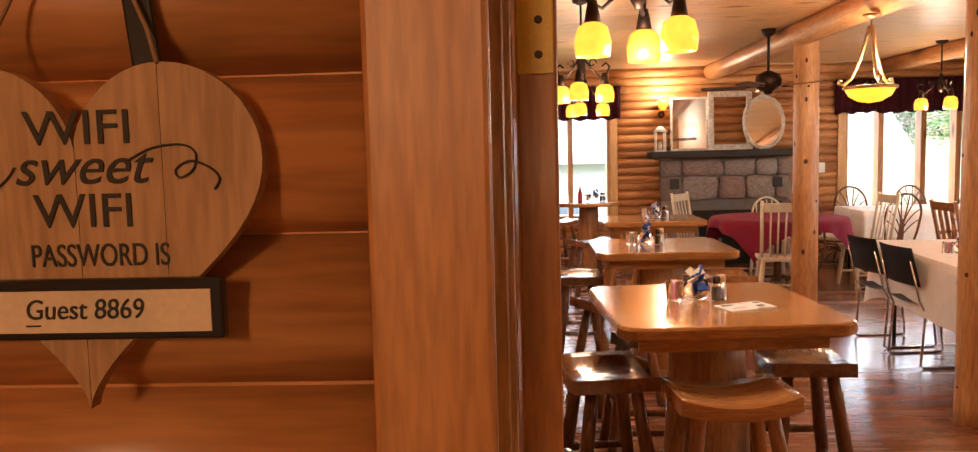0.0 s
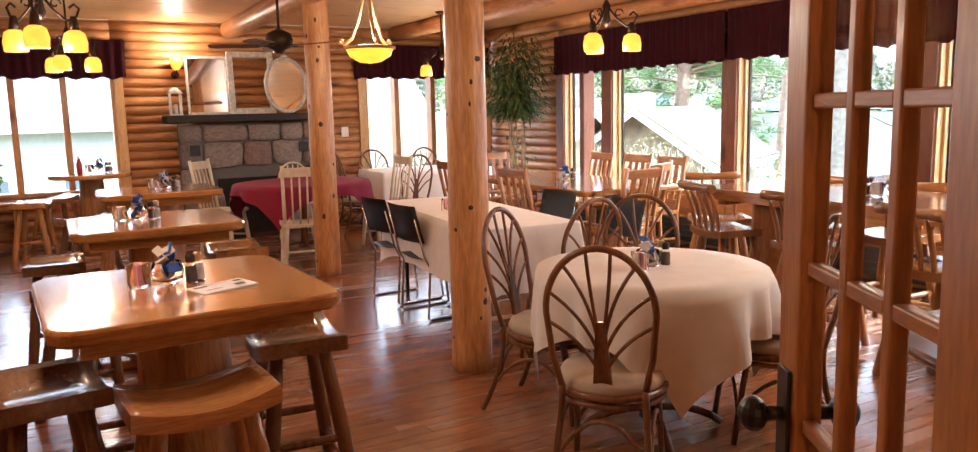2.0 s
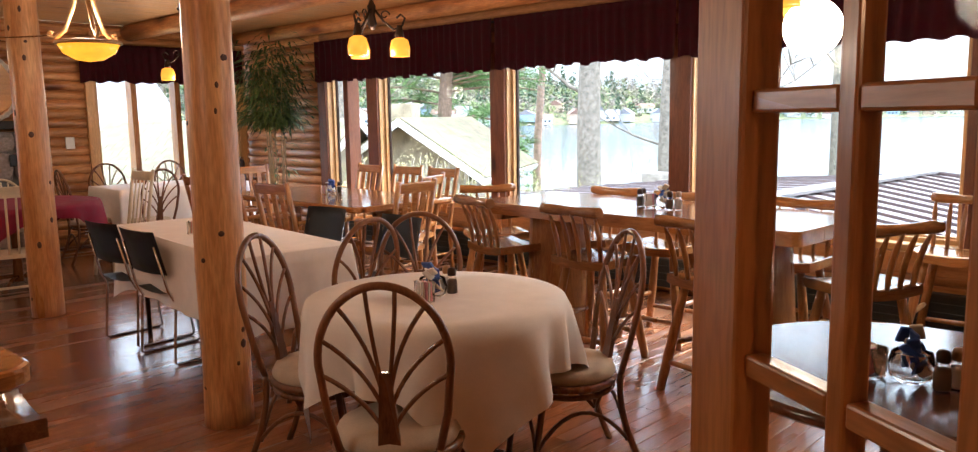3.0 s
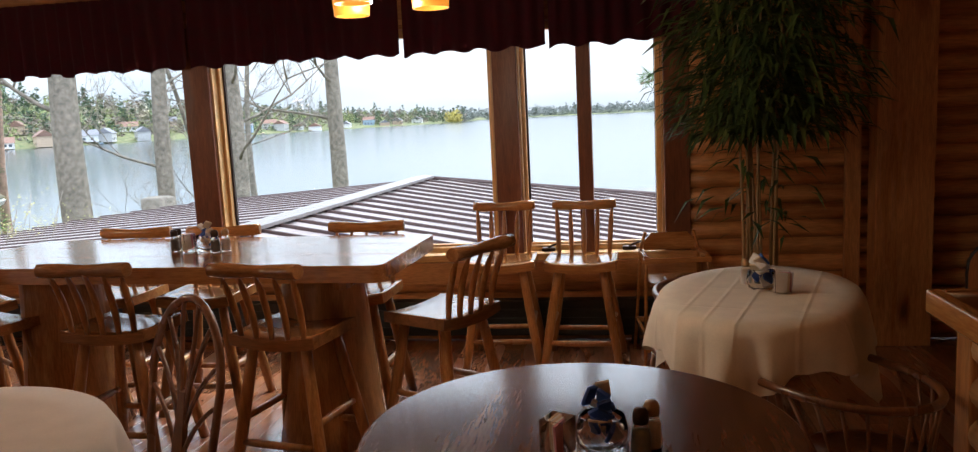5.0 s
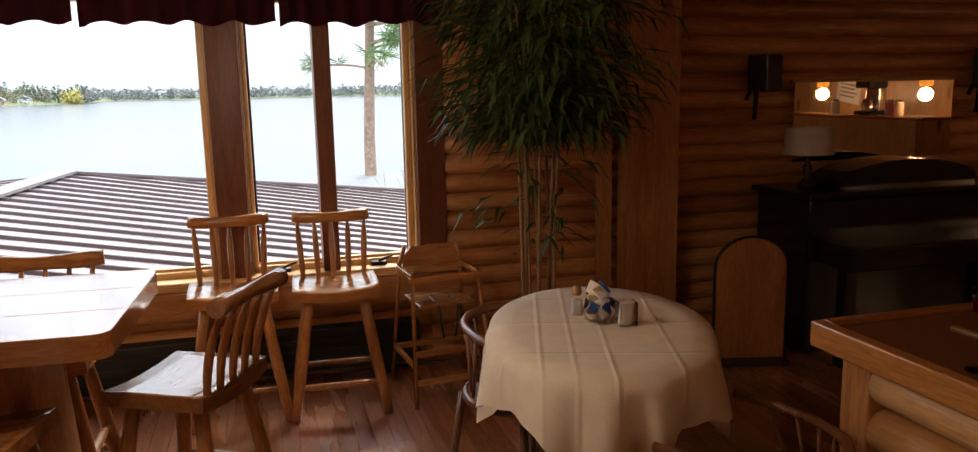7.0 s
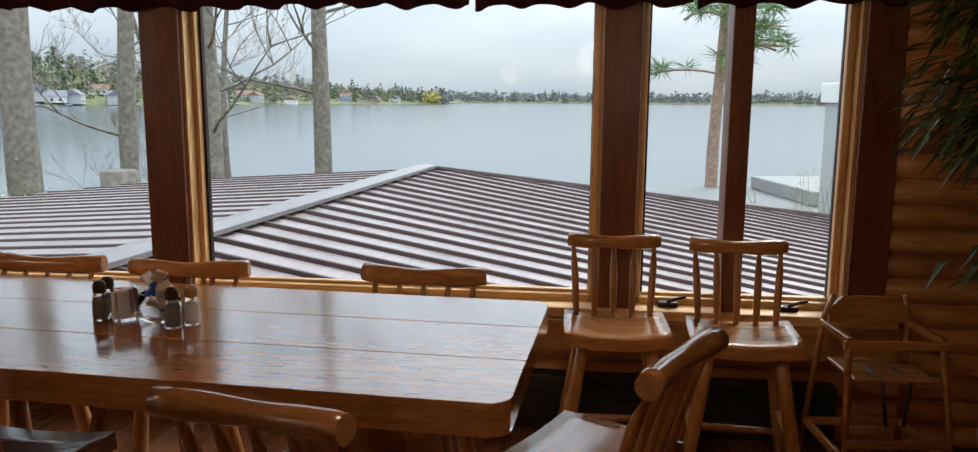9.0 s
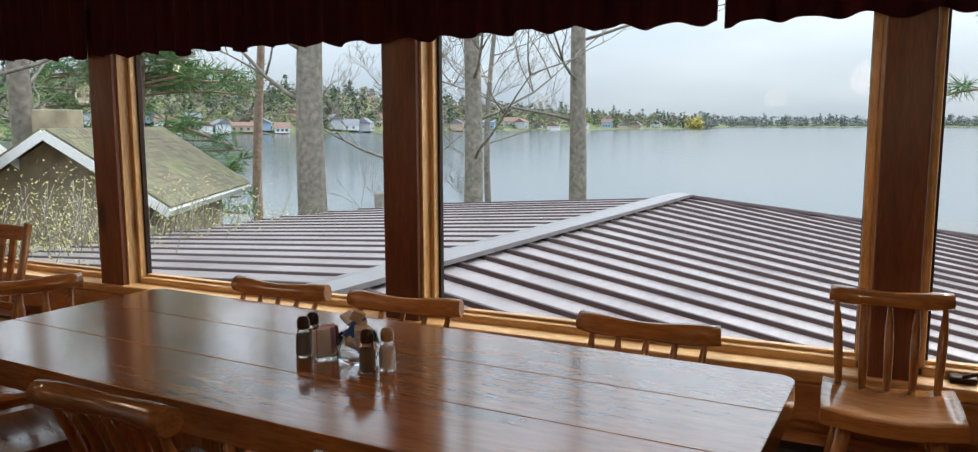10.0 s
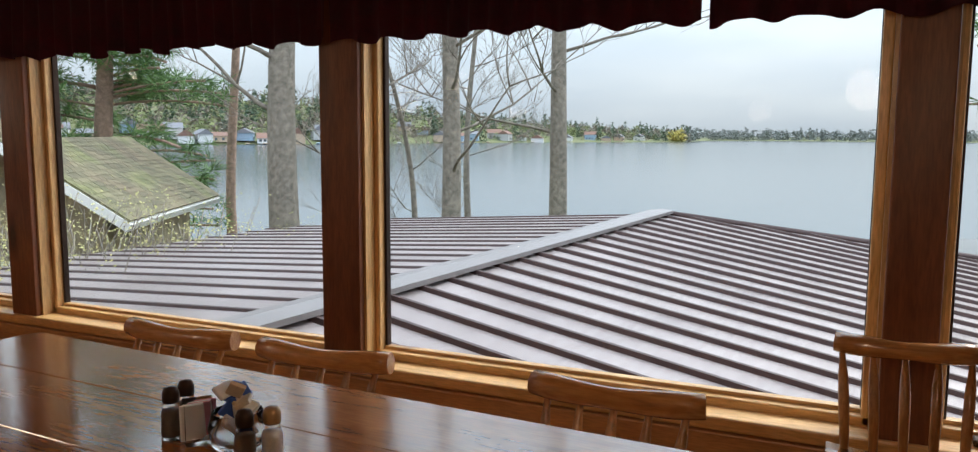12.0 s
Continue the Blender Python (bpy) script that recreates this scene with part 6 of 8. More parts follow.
def rattan_armchair(x, y, turn, label):
    t = thing("rattan_armchair", pose(x, y, 0, 0, 0, turn), label, "chair")
    z = 0.43
    hoop = [Vector((0.29 * math.cos(a), 0.25 - 0.5 * abs(math.sin(a)) ** 0.8, 0.70)) for a in (math.pi * k / 20 for k in range(21))]
    part("arm_hoop", tube(bmesh.new(), hoop, 0.017, 8), RATTAN, t)
    part("seat_ring", tube(bmesh.new(), [(0.25 * math.cos(a), 0.23 * math.sin(a), z) for a in (2 * math.pi * k / 28 for k in range(28))], 0.016, 8, True), RATTAN, t)
    part("seat", lathe([(0.24, z - 0.01), (0.24, z + 0.01), (0.0005, z + 0.02)], 24), RATTAN, t)
    for k in range(13):
        a = math.pi * (0.06 + 0.88 * k / 12)
        top = Vector((0.29 * math.cos(a), 0.25 - 0.5 * abs(math.sin(a)) ** 0.8, 0.70))
        part("cane", rod(bmesh.new(), (0.24 * math.cos(a), -0.22 * math.sin(a) + 0.02, z), top, 0.007), RATTAN, t)
    for sx in (-1, 1):
        for sy in (-1, 1):
            part("leg", rod(bmesh.new(), (sx * 0.23, sy * 0.22, 0), (sx * 0.19, sy * 0.17, z), 0.015), RATTAN, t)
    return t


rattan_armchair(4.2, 1.25, -58, "dark bent rattan armchair at the cream-clothed table").scale = (0.85, 0.85, 0.86)
rattan_armchair(5.18, 1.62, 115, "dark bent rattan armchair at the cream-clothed table")


def child_chair(x, y, turn):
    t = thing("child_high_chair", pose(x, y, 0, 0, 0, turn), "plain pale wooden child's high chair", "high chair")
    for s in (-1, 1):
        part("leg", tube(bmesh.new(), [(s * 0.235, 0.25, 0), (s * 0.2, 0.13, 0.62), (s * 0.195, 0.11, 0.70)], 0.014, 4), STOOL, t)
        part("leg", tube(bmesh.new(), [(s * 0.235, -0.24, 0), (s * 0.19, -0.15, 0.72), (s * 0.16, -0.14, 0.82)], 0.014, 4), STOOL, t)
        part("armrest", box((s * 0.195 - 0.014, -0.16, 0.68), (s * 0.195 + 0.014, 0.13, 0.71), 0.004), STOOL, t)
        part("side_rail", box((s * 0.22 - 0.01, -0.2, 0.2), (s * 0.22 + 0.01, 0.2, 0.235), 0.004), STOOL, t)
    part("seat", box((-0.17, -0.14, 0.52), (0.17, 0.15, 0.54), 0.005), STOOL, t)
    bk = bmesh.new()
    pts = [(-0.17, 0.70), (-0.17, 0.76), (-0.12, 0.815), (0.12, 0.815), (0.17, 0.76), (0.17, 0.70)]
    f = [bk.verts.new((u, -0.155, h)) for u, h in pts]
    b = [bk.verts.new((u, -0.137, h)) for u, h in pts]
    bk.faces.new(f)
    bk.faces.new(b[::-1])
    for k in range(6):
        bk.faces.new((f[k], b[k], b[(k + 1) % 6], f[(k + 1) % 6]))
    bmesh.ops.recalc_face_normals(bk, faces=bk.faces[:])
    part("backrest", bk, STOOL, t)
    for yy, h in ((0.23, 0.12), (0.2, 0.27), (-0.2, 0.2), (0.125, 0.66)):
        part("rung", box((-0.22, yy - 0.01, h), (0.22, yy + 0.01, h + 0.035), 0.004), STOOL, t)
    for s in (-0.06, 0.06):
        part("strap", tube(bmesh.new(), [(s, 0.0, 0.545), (s, 0.15, 0.53), (s * 0.6, 0.165, 0.35)], 0.008, 6), BLACK, t)
    return t


child_chair(6.40, 1.70, 96).scale = (0.9, 0.95, 0.93)

# Long white table and black chairs, wooden dining table, red and far white tables
clothed_rect(3.48, 6.17, 0.70, 1.95, WT, 0.42, 2, "long folding table under a white cloth", -5)
for x, y, tn in ((3.27, 6.92, -84), (3.27, 6.34, -86), (4.14, 6.35, 95), (4.16, 5.55, 88)):
    sled_chair(x, y, tn, "black shell chair on chrome sled legs")
rattan_chair(3.42, 4.86, 4, "brown bent rattan chair with a fan back and beige cushion")
condiments(3.45, 6.3, WT, 0, 11)
dt = thing("dining_table", pose(5.45, 7.78, 0), "wide varnished pine dining table on a trestle", "table")
part("tabletop", slab(1.1, 2.2, WT - 0.05, WT, 0.05), TABLE, dt)
for s in (-1, 1):
    part("trestle", box((-0.09, s * 0.75 - 0.05, 0.06), (0.09, s * 0.75 + 0.05, WT - 0.051), 0.015), STOOL_LEG, dt)
    part("foot", box((-0.36, s * 0.75 - 0.05, 0), (0.36, s * 0.75 + 0.05, 0.06), 0.015), STOOL_LEG, dt)
part("beam", box((-0.03, -0.7, 0.25), (0.03, 0.7, 0.37), 0.01), STOOL_LEG, dt)
condiments(5.5, 7.9, WT, 20, 12)
for x, y, tn in ((4.66, 7.1, -84), (4.64, 7.75, -92), (4.68, 8.4, -88), (5.12, 6.5, 6), (5.58, 6.9, 20), (6.12, 7.28, 88), (6.14, 7.82, 92), (6.12, 8.45, 88), (5.5, 9.15, 178)):
    slat_chair(x, y, tn, "honey pine slat-back dining chair at the wooden table")
clothed_round(3.2, 9.55, 0.72, WT, 1.62, WINE, "round pedestal table under a wine red cloth", "wine red square cloth draped over a round table", 5, 10, 0.03)
for x, y, tn, arch in ((3.4, 10.45, 176, True), (2.5, 10.3, -130, False), (2.95, 8.74, -10, False), (4.1, 9.45, 96, False)):
    windsor_chair(x, y, tn, "cream painted wooden chair at the red table", arch=arch)
clothed_rect(5.1, 10.5, 1.5, 0.85, WT, 0.45, 6, "far folding table under a white cloth")
for x, y, tn in ((4.6, 9.95, 6), (5.4, 9.95, -4), (4.7, 11.12, 176), (5.5, 11.12, 182), (4.2, 10.5, -92)):
    rattan_chair(x, y, tn, "brown bent rattan chair with a fan back and beige cushion")
tm = thing("thermos_jug", pose(6.2, 10.9, 0.75), "black insulated coffee jug on a small stand", "jug")
part("body", lathe([(0.06, 0), (0.065, 0.02), (0.06, 0.2), (0.045, 0.24)], 16), BLACK, tm)
part("lid", lathe([(0.046, 0.24), (0.04, 0.27), (0.0005, 0.275)], 16), CHROME, tm)
ts = thing("side_stand", pose(6.2, 10.9, 0), "small dark wooden stand in the corner", "stand")
part("top", box((-0.18, -0.18, 0.72), (0.18, 0.18, 0.75), 0.005), DARKSTOOL, ts)
for sx in (-1, 1):
    for sy in (-1, 1):
        part("leg", box((sx * 0.15 - 0.015, sy * 0.15 - 0.015, 0), (sx * 0.15 + 0.015, sy * 0.15 + 0.015, 0.72), 0.003), DARKLEG, ts)

# ---- lamps, fan, fireplace ----
def lamp_shade(r, h):
    return lathe([(r * 0.45, h), (r * 0.82, h * 0.86), (r * 1.0, h * 0.45), (r * 0.93, 0.0), (r * 0.86, 0.0), (r * 0.93, h * 0.45), (r * 0.75, h * 0.82), (r * 0.4, h * 0.95)], 20, False)


def chandelier(x, y, turn, label):
    """Three amber glass shades hung from scrolled iron arms."""
    c = thing("chandelier", pose(x, y, 0, 0, 0, turn), label, "chandelier", "amber chandeliers")
    part("canopy", lathe([(0.065, CEILING), (0.06, CEILING - 0.02), (0.015, CEILING - 0.04)], 18), IRON, c)
    part("stem", rod(bmesh.new(), (0, 0, CEILING - 0.04), (0, 0, 2.22), 0.008), IRON, c)
    part("hub", lathe([(0.012, 2.30), (0.03, 2.26), (0.022, 2.2), (0.035, 2.14), (0.012, 2.10)], 14), IRON, c)
    for k in range(3):
        a = radians(120 * k)
        arm_m = pose(0, 0, 0, 0, 0, 120 * k)
        arm = part("arm", tube(bmesh.new(), [Vector(p) for p in ((0.02, 0, 2.24), (0.08, 0, 2.16), (0.15, 0, 2.10), (0.21, 0, 2.13), (0.23, 0, 2.18), (0.20, 0, 2.205), (0.17, 0, 2.18))], 0.008, 8), IRON, c, "", arm_m)
        part("scroll", tube(bmesh.new(), [Vector((0.09 + 0.035 * math.cos(t) * (1 - t / 9), 0, 2.20 + 0.035 * math.sin(t) * (1 - t / 9))) for t in (0.45 * i for i in range(14))], 0.005, 6), IRON, arm)
        part("socket", lathe([(0.018, 2.13), (0.026, 2.09), (0.034, 2.04)], 14), IRON, arm, "", pose(0.19, 0, 0))
        part("shade", lamp_shade(0.072, 0.13), AMBER, arm, "glowing amber glass shade", pose(0.19, 0, 1.915))
        part("bulb", lathe([(0.012, 2.03), (0.028, 1.985), (0.026, 1.955), (0.0005, 1.935)], 12), BULB, arm, "", pose(0.19, 0, 0))
    return c


for k, (x, y) in enumerate(CHANDELIERS):
    chandelier(x, y, (75, 20, 10, 81, 49, 33)[k], "iron chandelier with three glowing amber glass shades")

bw = thing("bowl_pendant", pose(2.86, 6.45, 0), "scrolled bronze pendant holding a glowing amber glass bowl", "pendant lamp")
part("canopy", lathe([(0.06, CEILING - 0.2), (0.05, CEILING - 0.22), (0.012, CEILING - 0.24)], 16), BRONZE, bw)
part("chain", rod(bmesh.new(), (0, 0, CEILING - 0.24), (0, 0, 2.36), 0.007), BRONZE, bw)
part("bowl", lathe([(0.0005, 1.84), (0.075, 1.852), (0.14, 1.89), (0.17, 1.945), (0.162, 1.945), (0.132, 1.90), (0.075, 1.865), (0.0005, 1.853)], 36, False), AMBER_BOWL, bw, "glowing amber glass bowl")
part("rim", tube(bmesh.new(), [(0.172 * math.cos(a), 0.172 * math.sin(a), 1.95) for a in (2 * math.pi * k / 36 for k in range(36))], 0.012, 8, True), BRONZE, bw)
for k in range(3):
    part("arm", tube(bmesh.new(), [(0.012, 0, 2.38), (0.035, 0, 2.28), (0.07, 0, 2.15), (0.125, 0, 2.02), (0.18, 0, 1.975), (0.215, 0, 1.99), (0.207, 0, 2.015), (0.19, 0, 2.005)], 0.012, 8), BRONZE, bw, "", pose(0, 0, 0, 0, 0, 120 * k + 25))

fan = thing("ceiling_fan", pose(2.75, 8.45, -0.1), "dark bronze ceiling fan at rest", "ceiling fan")
part("canopy", lathe([(0.07, CEILING + 0.1), (0.06, CEILING + 0.06), (0.02, CEILING + 0.03)], 16), IRON, fan)
part("downrod", rod(bmesh.new(), (0, 0, CEILING + 0.03), (0, 0, 2.36), 0.013), IRON, fan)
part("motor", lathe([(0.03, 2.37), (0.11, 2.33), (0.125, 2.27), (0.11, 2.21), (0.05, 2.18), (0.03, 2.15)], 24), IRON, fan)
for k in range(5):
    m = pose(0, 0, 2.22, 0, 0, 72 * k + 15)
    iron = part("blade_iron", box((0.09, -0.02, -0.006), (0.2, 0.02, 0.006), 0.003), IRON, fan, "", m)
    part("blade", slab(0.46, 0.13, -0.004, 0.004, 0.05), DARKSTOOL, iron, "", pose(0.40, 0, 0.004, 10, 0, 0))

ROCK = plain("field_stone", (0.30, 0.26, 0.23), 0.85, vary=0.4, scale=5.0, bumpy=0.6)
MORTAR = plain("grey_mortar", (0.16, 0.15, 0.14), 0.95)


def rock_mat():
    m, nt, b = new_mat("mixed_field_stone")
    oi = nt.nodes.new("ShaderNodeObjectInfo")
    c = ramp(nt, oi.outputs["Random"], [(0.0, (0.13, 0.105, 0.11)), (0.35, (0.24, 0.185, 0.17)), (0.7, (0.36, 0.31, 0.285)), (1.0, (0.27, 0.175, 0.15))])
    n = tex(nt, "ShaderNodeTexNoise", 9.0, coords(nt), Detail=7.0)
    c = mix(nt, "MULTIPLY", 0.8, c, ramp(nt, n.outputs["Fac"], [(0.3, (0.6, 0.58, 0.56)), (0.7, (1.15, 1.15, 1.15))]))
    nt.links.new(c, b.inputs["Base Color"])
    b.inputs["Roughness"].default_value = 0.85
    bump(nt, b, n.outputs["Fac"], 0.6, 0.02)
    return m


STONES = rock_mat()
fp = thing("fireplace", pose(0, 0, 0), "grey field-stone fireplace with a dark wooden mantel", "fireplace")
FX0, FX1, FY = 2.22, 3.95, 11.42
part("backing", box((FX0 + 0.03, FY, 0), (FX1 - 0.03, NORTH - 0.045, 1.40)), MORTAR, fp)
rnd = random.Random(12)
z = 0.0
while z < 1.38:
    h = min(rnd.uniform(0.24, 0.34), 1.40 - z)
    if h < 0.07:
        break
    x = FX0
    while x < FX1 - 0.02:
        w = min(rnd.uniform(0.26, 0.58), FX1 - x)
        if FX1 - x - w < 0.09:
            w = FX1 - x
        if not (z < 0.72 and 2.62 < x + w / 2 < 3.55):
            sb = bmesh.new()
            bmesh.ops.create_cube(sb, size=1)
            bmesh.ops.subdivide_edges(sb, edges=sb.edges[:], cuts=2, use_grid_fill=True)
            for v in sb.verts:
                d = v.co.normalized()
                v.co = v.co.lerp(d * 0.56, 0.42)
                v.co += 0.09 * Vector((noise.noise(v.co * 2 + Vector((x * 7, z * 5, 0))), noise.noise(v.co * 2 + Vector((9, x * 7, z))), noise.noise(v.co * 2 + Vector((z * 7, 3, x)))))
            for f in sb.faces:
                f.smooth = True
            part("stone", sb, STONES, fp, "", Matrix.Translation((x + w / 2, FY + 0.01, z + h / 2)) @ Matrix.Diagonal((w * 0.98, 0.16, h * 0.98, 1)))
        x += w
    z += h
# Flat black panel stands in for the dark depth of the firebox
part("firebox", box((2.66, FY - 0.035, 0), (3.5, FY + 0.0, 0.72)), plain("firebox_black", (0.012, 0.011, 0.01), 0.9), fp, "flat black panel standing in for the firebox depth")
mant = part("mantel", box((2.08, 11.18, 1.43), (4.05, NORTH - 0.05, 1.52), 0.012), plain("charcoal_mantel", (0.03, 0.028, 0.026), 0.7), fp, "thick charcoal wooden mantel shelf")
for x in (2.4, 3.75):
    part("speaker_grille", box((x - 0.06, FY - 0.095, 1.02), (x + 0.06, FY - 0.07, 1.15), 0.005), BLACK, fp)

MT = 1.52


def framed_mirror(name, x, w, h, lean_y, frame_mat, label, bar=0.05, glassy=None):
    f = thing(name, pose(x, lean_y, MT, -4, 0, 0), label, "mirror")
    for s in (-1, 1):
        part("stile", box((s * (w / 2 - bar / 2) - bar / 2, -0.018, 0), (s * (w / 2 - bar / 2) + bar / 2, 0.018, h), 0.006), frame_mat, f)
    for a, b in ((0, bar), (h - bar, h)):
        part("rail", box((-w / 2 + bar, -0.017, a), (w / 2 - bar, 0.017, b), 0.006), frame_mat, f)
    if glassy:
        part("glass", box((-w / 2 + bar - 0.005, -0.004, bar - 0.005), (w / 2 - bar + 0.005, 0.004, h - bar + 0.005)), glassy, f)
    return f


DISTRESSED = plain("distressed_white_paint", (0.62, 0.58, 0.52), 0.7, vary=0.3, scale=25)
framed_mirror("wall_mirror", 2.66, 0.56, 0.72, 11.5, DISTRESSED, "square mirror in a worn white frame on the mantel", 0.03, MIRROR)
framed_mirror("empty_frame", 3.16, 0.58, 0.78, 11.44, DISTRESSED, "empty worn white picture frame leaning on the mantel", 0.075)
ov = thing("oval_mirror", pose(3.58, 11.36, MT, -5, 0, 0), "oval mirror in an ornate worn white frame", "mirror")
part("frame", tube(bmesh.new(), [(0.255 * math.cos(a), 0, 0.355 + 0.335 * math.sin(a)) for a in (2 * math.pi * k / 48 for k in range(48))], lambda f: 0.027 + 0.004 * math.sin(f * 120), 8, True), DISTRESSED, ov)
gb = bmesh.new()
bmesh.ops.create_circle(gb, cap_ends=True, segments=48, radius=1, matrix=Matrix.Translation((0, -0.004, 0.355)) @ Matrix.Rotation(math.pi / 2, 4, "X") @ Matrix.Diagonal((0.24, 0.32, 1, 1)))
part("glass", gb, MIRROR, ov)
part("crest", lathe([(0.0005, 0.0), (0.05, 0.01), (0.035, 0.03), (0.0005, 0.05)], 12), DISTRESSED, ov, "", pose(0, 0, 0.71))
ln = thing("mantel_lantern", pose(2.22, 11.38, MT), "small white lantern on the mantel", "lantern")
for sx in (-1, 1):
    for sy in (-1, 1):
        part("post", box((sx * 0.06 - 0.008, sy * 0.06 - 0.008, 0.02), (sx * 0.06 + 0.008, sy * 0.06 + 0.008, 0.26)), WHITE_PAINT, ln)
part("base", box((-0.075, -0.075, 0), (0.075, 0.075, 0.02), 0.004), WHITE_PAINT, ln)
part("roof", lathe([(0.105, 0.26), (0.03, 0.33), (0.0005, 0.335)], 4), WHITE_PAINT, ln)
part("candle", lathe([(0.025, 0.02), (0.025, 0.13), (0.0005, 0.135)], 12), PAPER, ln)
sc = thing("wall_sconce", pose(2.28, NORTH - 0.02, 2.02), "iron wall sconce with an amber glass shade", "wall lamp")
part("plate", lathe([(0.05, -0.02), (0.045, 0.0)], 14), IRON, sc, "", pose(0, 0, 0, 90, 0, 0))
part("arm", tube(bmesh.new(), [(0, 0, 0), (0, -0.07, -0.03), (0, -0.12, 0.0), (0, -0.12, 0.05)], 0.009, 8), IRON, sc)
part("shade", lathe([(0.035, 0.05), (0.062, 0.1), (0.07, 0.19), (0.065, 0.19), (0.057, 0.1), (0.03, 0.055)], 18, False), AMBER, sc, "glowing amber glass shade", pose(0, -0.12, 0))
wc = thing("thermostat", pose(4.42, NORTH - 0.02, 1.25), "small white wall switch plate", "switch")
part("plate", box((-0.05, -0.012, -0.07), (0.05, 0.012, 0.07), 0.004), WHITE_PAINT, wc)

# ---- buffet with the slatted canopy ----
BF = -0.36
bf = thing("buffet_counter", pose(0, 0, 0), "pine buffet counter with a dark green top", "buffet")
part("body", box((WEST + 0.06, 6.62, 0.0), (BF - 0.03, 11.1, 0.89)), PINE_Y, bf)
part("end_panel", box((WEST + 0.3, 6.36, 0.06), (BF - 0.12, 6.615, 0.89), 0.01), PINE_Z, bf)
part("worktop", slab(0.72, 4.86, 0.895, 0.93, 0.02), GREEN_TOP, bf, "dark green laminate worktop", pose(WEST + 0.38, 8.74, 0))
part("tray_rail", box((BF + 0.03, 6.45, 0.84), (BF + 0.17, 11.1, 0.87), 0.006), PALE_Y, bf)
for k in range(6):
    y0 = 6.66 + 0.74 * k
    part("door", box((BF - 0.028, y0, 0.1), (BF - 0.004, y0 + 0.7, 0.82), 0.006), PINE_Z, bf)
    for q in range(5):
        part("slat", rod(bmesh.new(), (BF + 0.004, y0 + 0.08 + 0.135 * q, 0.1), (BF + 0.004, y0 + 0.08 + 0.135 * q, 0.82), 0.032, 0.03, 8), LOG_Z, bf)
for q in range(4):
    part("slat", rod(bmesh.new(), (WEST + 0.34 + 0.11 * q, 6.345, 0.06), (WEST + 0.34 + 0.11 * q, 6.345, 0.86), 0.03, 0.028, 8), LOG_Z, bf)
part("base_rail", box((BF - 0.03, 6.62, 0.0), (BF + 0.03, 11.1, 0.07), 0.01), PINE_Y, bf)
cn = thing("buffet_canopy", pose(0, 0, 0), "slatted log canopy hanging over the buffet", "canopy")
part("rail", box((BF - 0.10, 6.3, 1.60), (BF + 0.0, 11.1, 1.67), 0.01), PALE_Y, cn, "pale front rail of the canopy")
part("rail", box((BF - 0.1, 6.3, 2.50), (BF + 0.0, 11.1, 2.60), 0.01), PINE_Y, cn)
part("board", box((WEST + 0.02, 6.3, 2.60), (BF - 0.02, 11.1, CEILING - 0.003)), PINE_Y, cn)
for q in range(15):
    yy = 6.40 + 0.33 * q
    part("slat", rod(bmesh.new(), (BF - 0.05, yy, 1.665), (BF - 0.05, yy, 2.505), 0.038, 0.036, 9), LOG_Z, cn)
part("rail", box((WEST + 0.02, 6.28, 1.60), (BF - 0.1, 6.34, 1.67), 0.01), PALE_Z, cn)
for q in range(3):
    part("slat", rod(bmesh.new(), (WEST + 0.14 + 0.17 * q, 6.31, 1.665), (WEST + 0.14 + 0.17 * q, 6.31, 2.6), 0.036, 0.034, 9), LOG_Z, cn)
sg = thing("sneeze_guard", pose(0, 0, 0), "clear glass sneeze guard on steel posts over the food trays", "sneeze guard")
for yy in (6.75, 7.9, 9.0):
    part("post", rod(bmesh.new(), (BF - 0.2, yy, 0.93), (BF - 0.32, yy, 1.30), 0.011), CHROME, sg)
g = part("glass", box((-0.16, 6.7, -0.003), (0.16, 9.05, 0.003)), CLEAR, sg, "", pose(BF - 0.22, 0, 1.26, 0, 32, 0))
part("shelf", box((BF - 0.52, 6.7, 1.30), (BF - 0.28, 9.05, 1.315), 0.003), CHROME, sg)
FOOD = plain("baked_food", (0.62, 0.40, 0.17), 0.7, vary=0.4, scale=18)
for k in range(4):
    tr = thing("food_tray", pose(BF - 0.26, 6.95 + 0.5 * k, 0.93), "steel food tray heaped with baked food", "food tray", "buffet trays")
    part("pan", slab(0.36, 0.44, 0.0, 0.05, 0.03), CHROME, tr)
    rnd = random.Random(k)
    for q in range(12):
        pb = bmesh.new()
        bmesh.ops.create_icosphere(pb, subdivisions=2, radius=0.05, matrix=Matrix.Translation((rnd.uniform(-0.12, 0.12), rnd.uniform(-0.16, 0.16), 0.07 + rnd.uniform(0, 0.03))) @ Matrix.Diagonal((1, 1.1, 0.6, 1)))
        for f in pb.faces:
            f.smooth = True
        part("roll", pb, FOOD, tr)
ts = thing("toaster", pose(BF - 0.3, 10.0, 0.93), "steel toaster on the buffet", "toaster")
part("body", box((-0.14, -0.2, 0.015), (0.14, 0.2, 0.22), 0.03, 3), CHROME, ts)
part("slot", box((-0.09, -0.15, 0.2205), (-0.05, 0.15, 0.2235)), BLACK, ts)
part("slot", box((0.05, -0.15, 0.2205), (0.09, 0.15, 0.2235)), BLACK, ts)
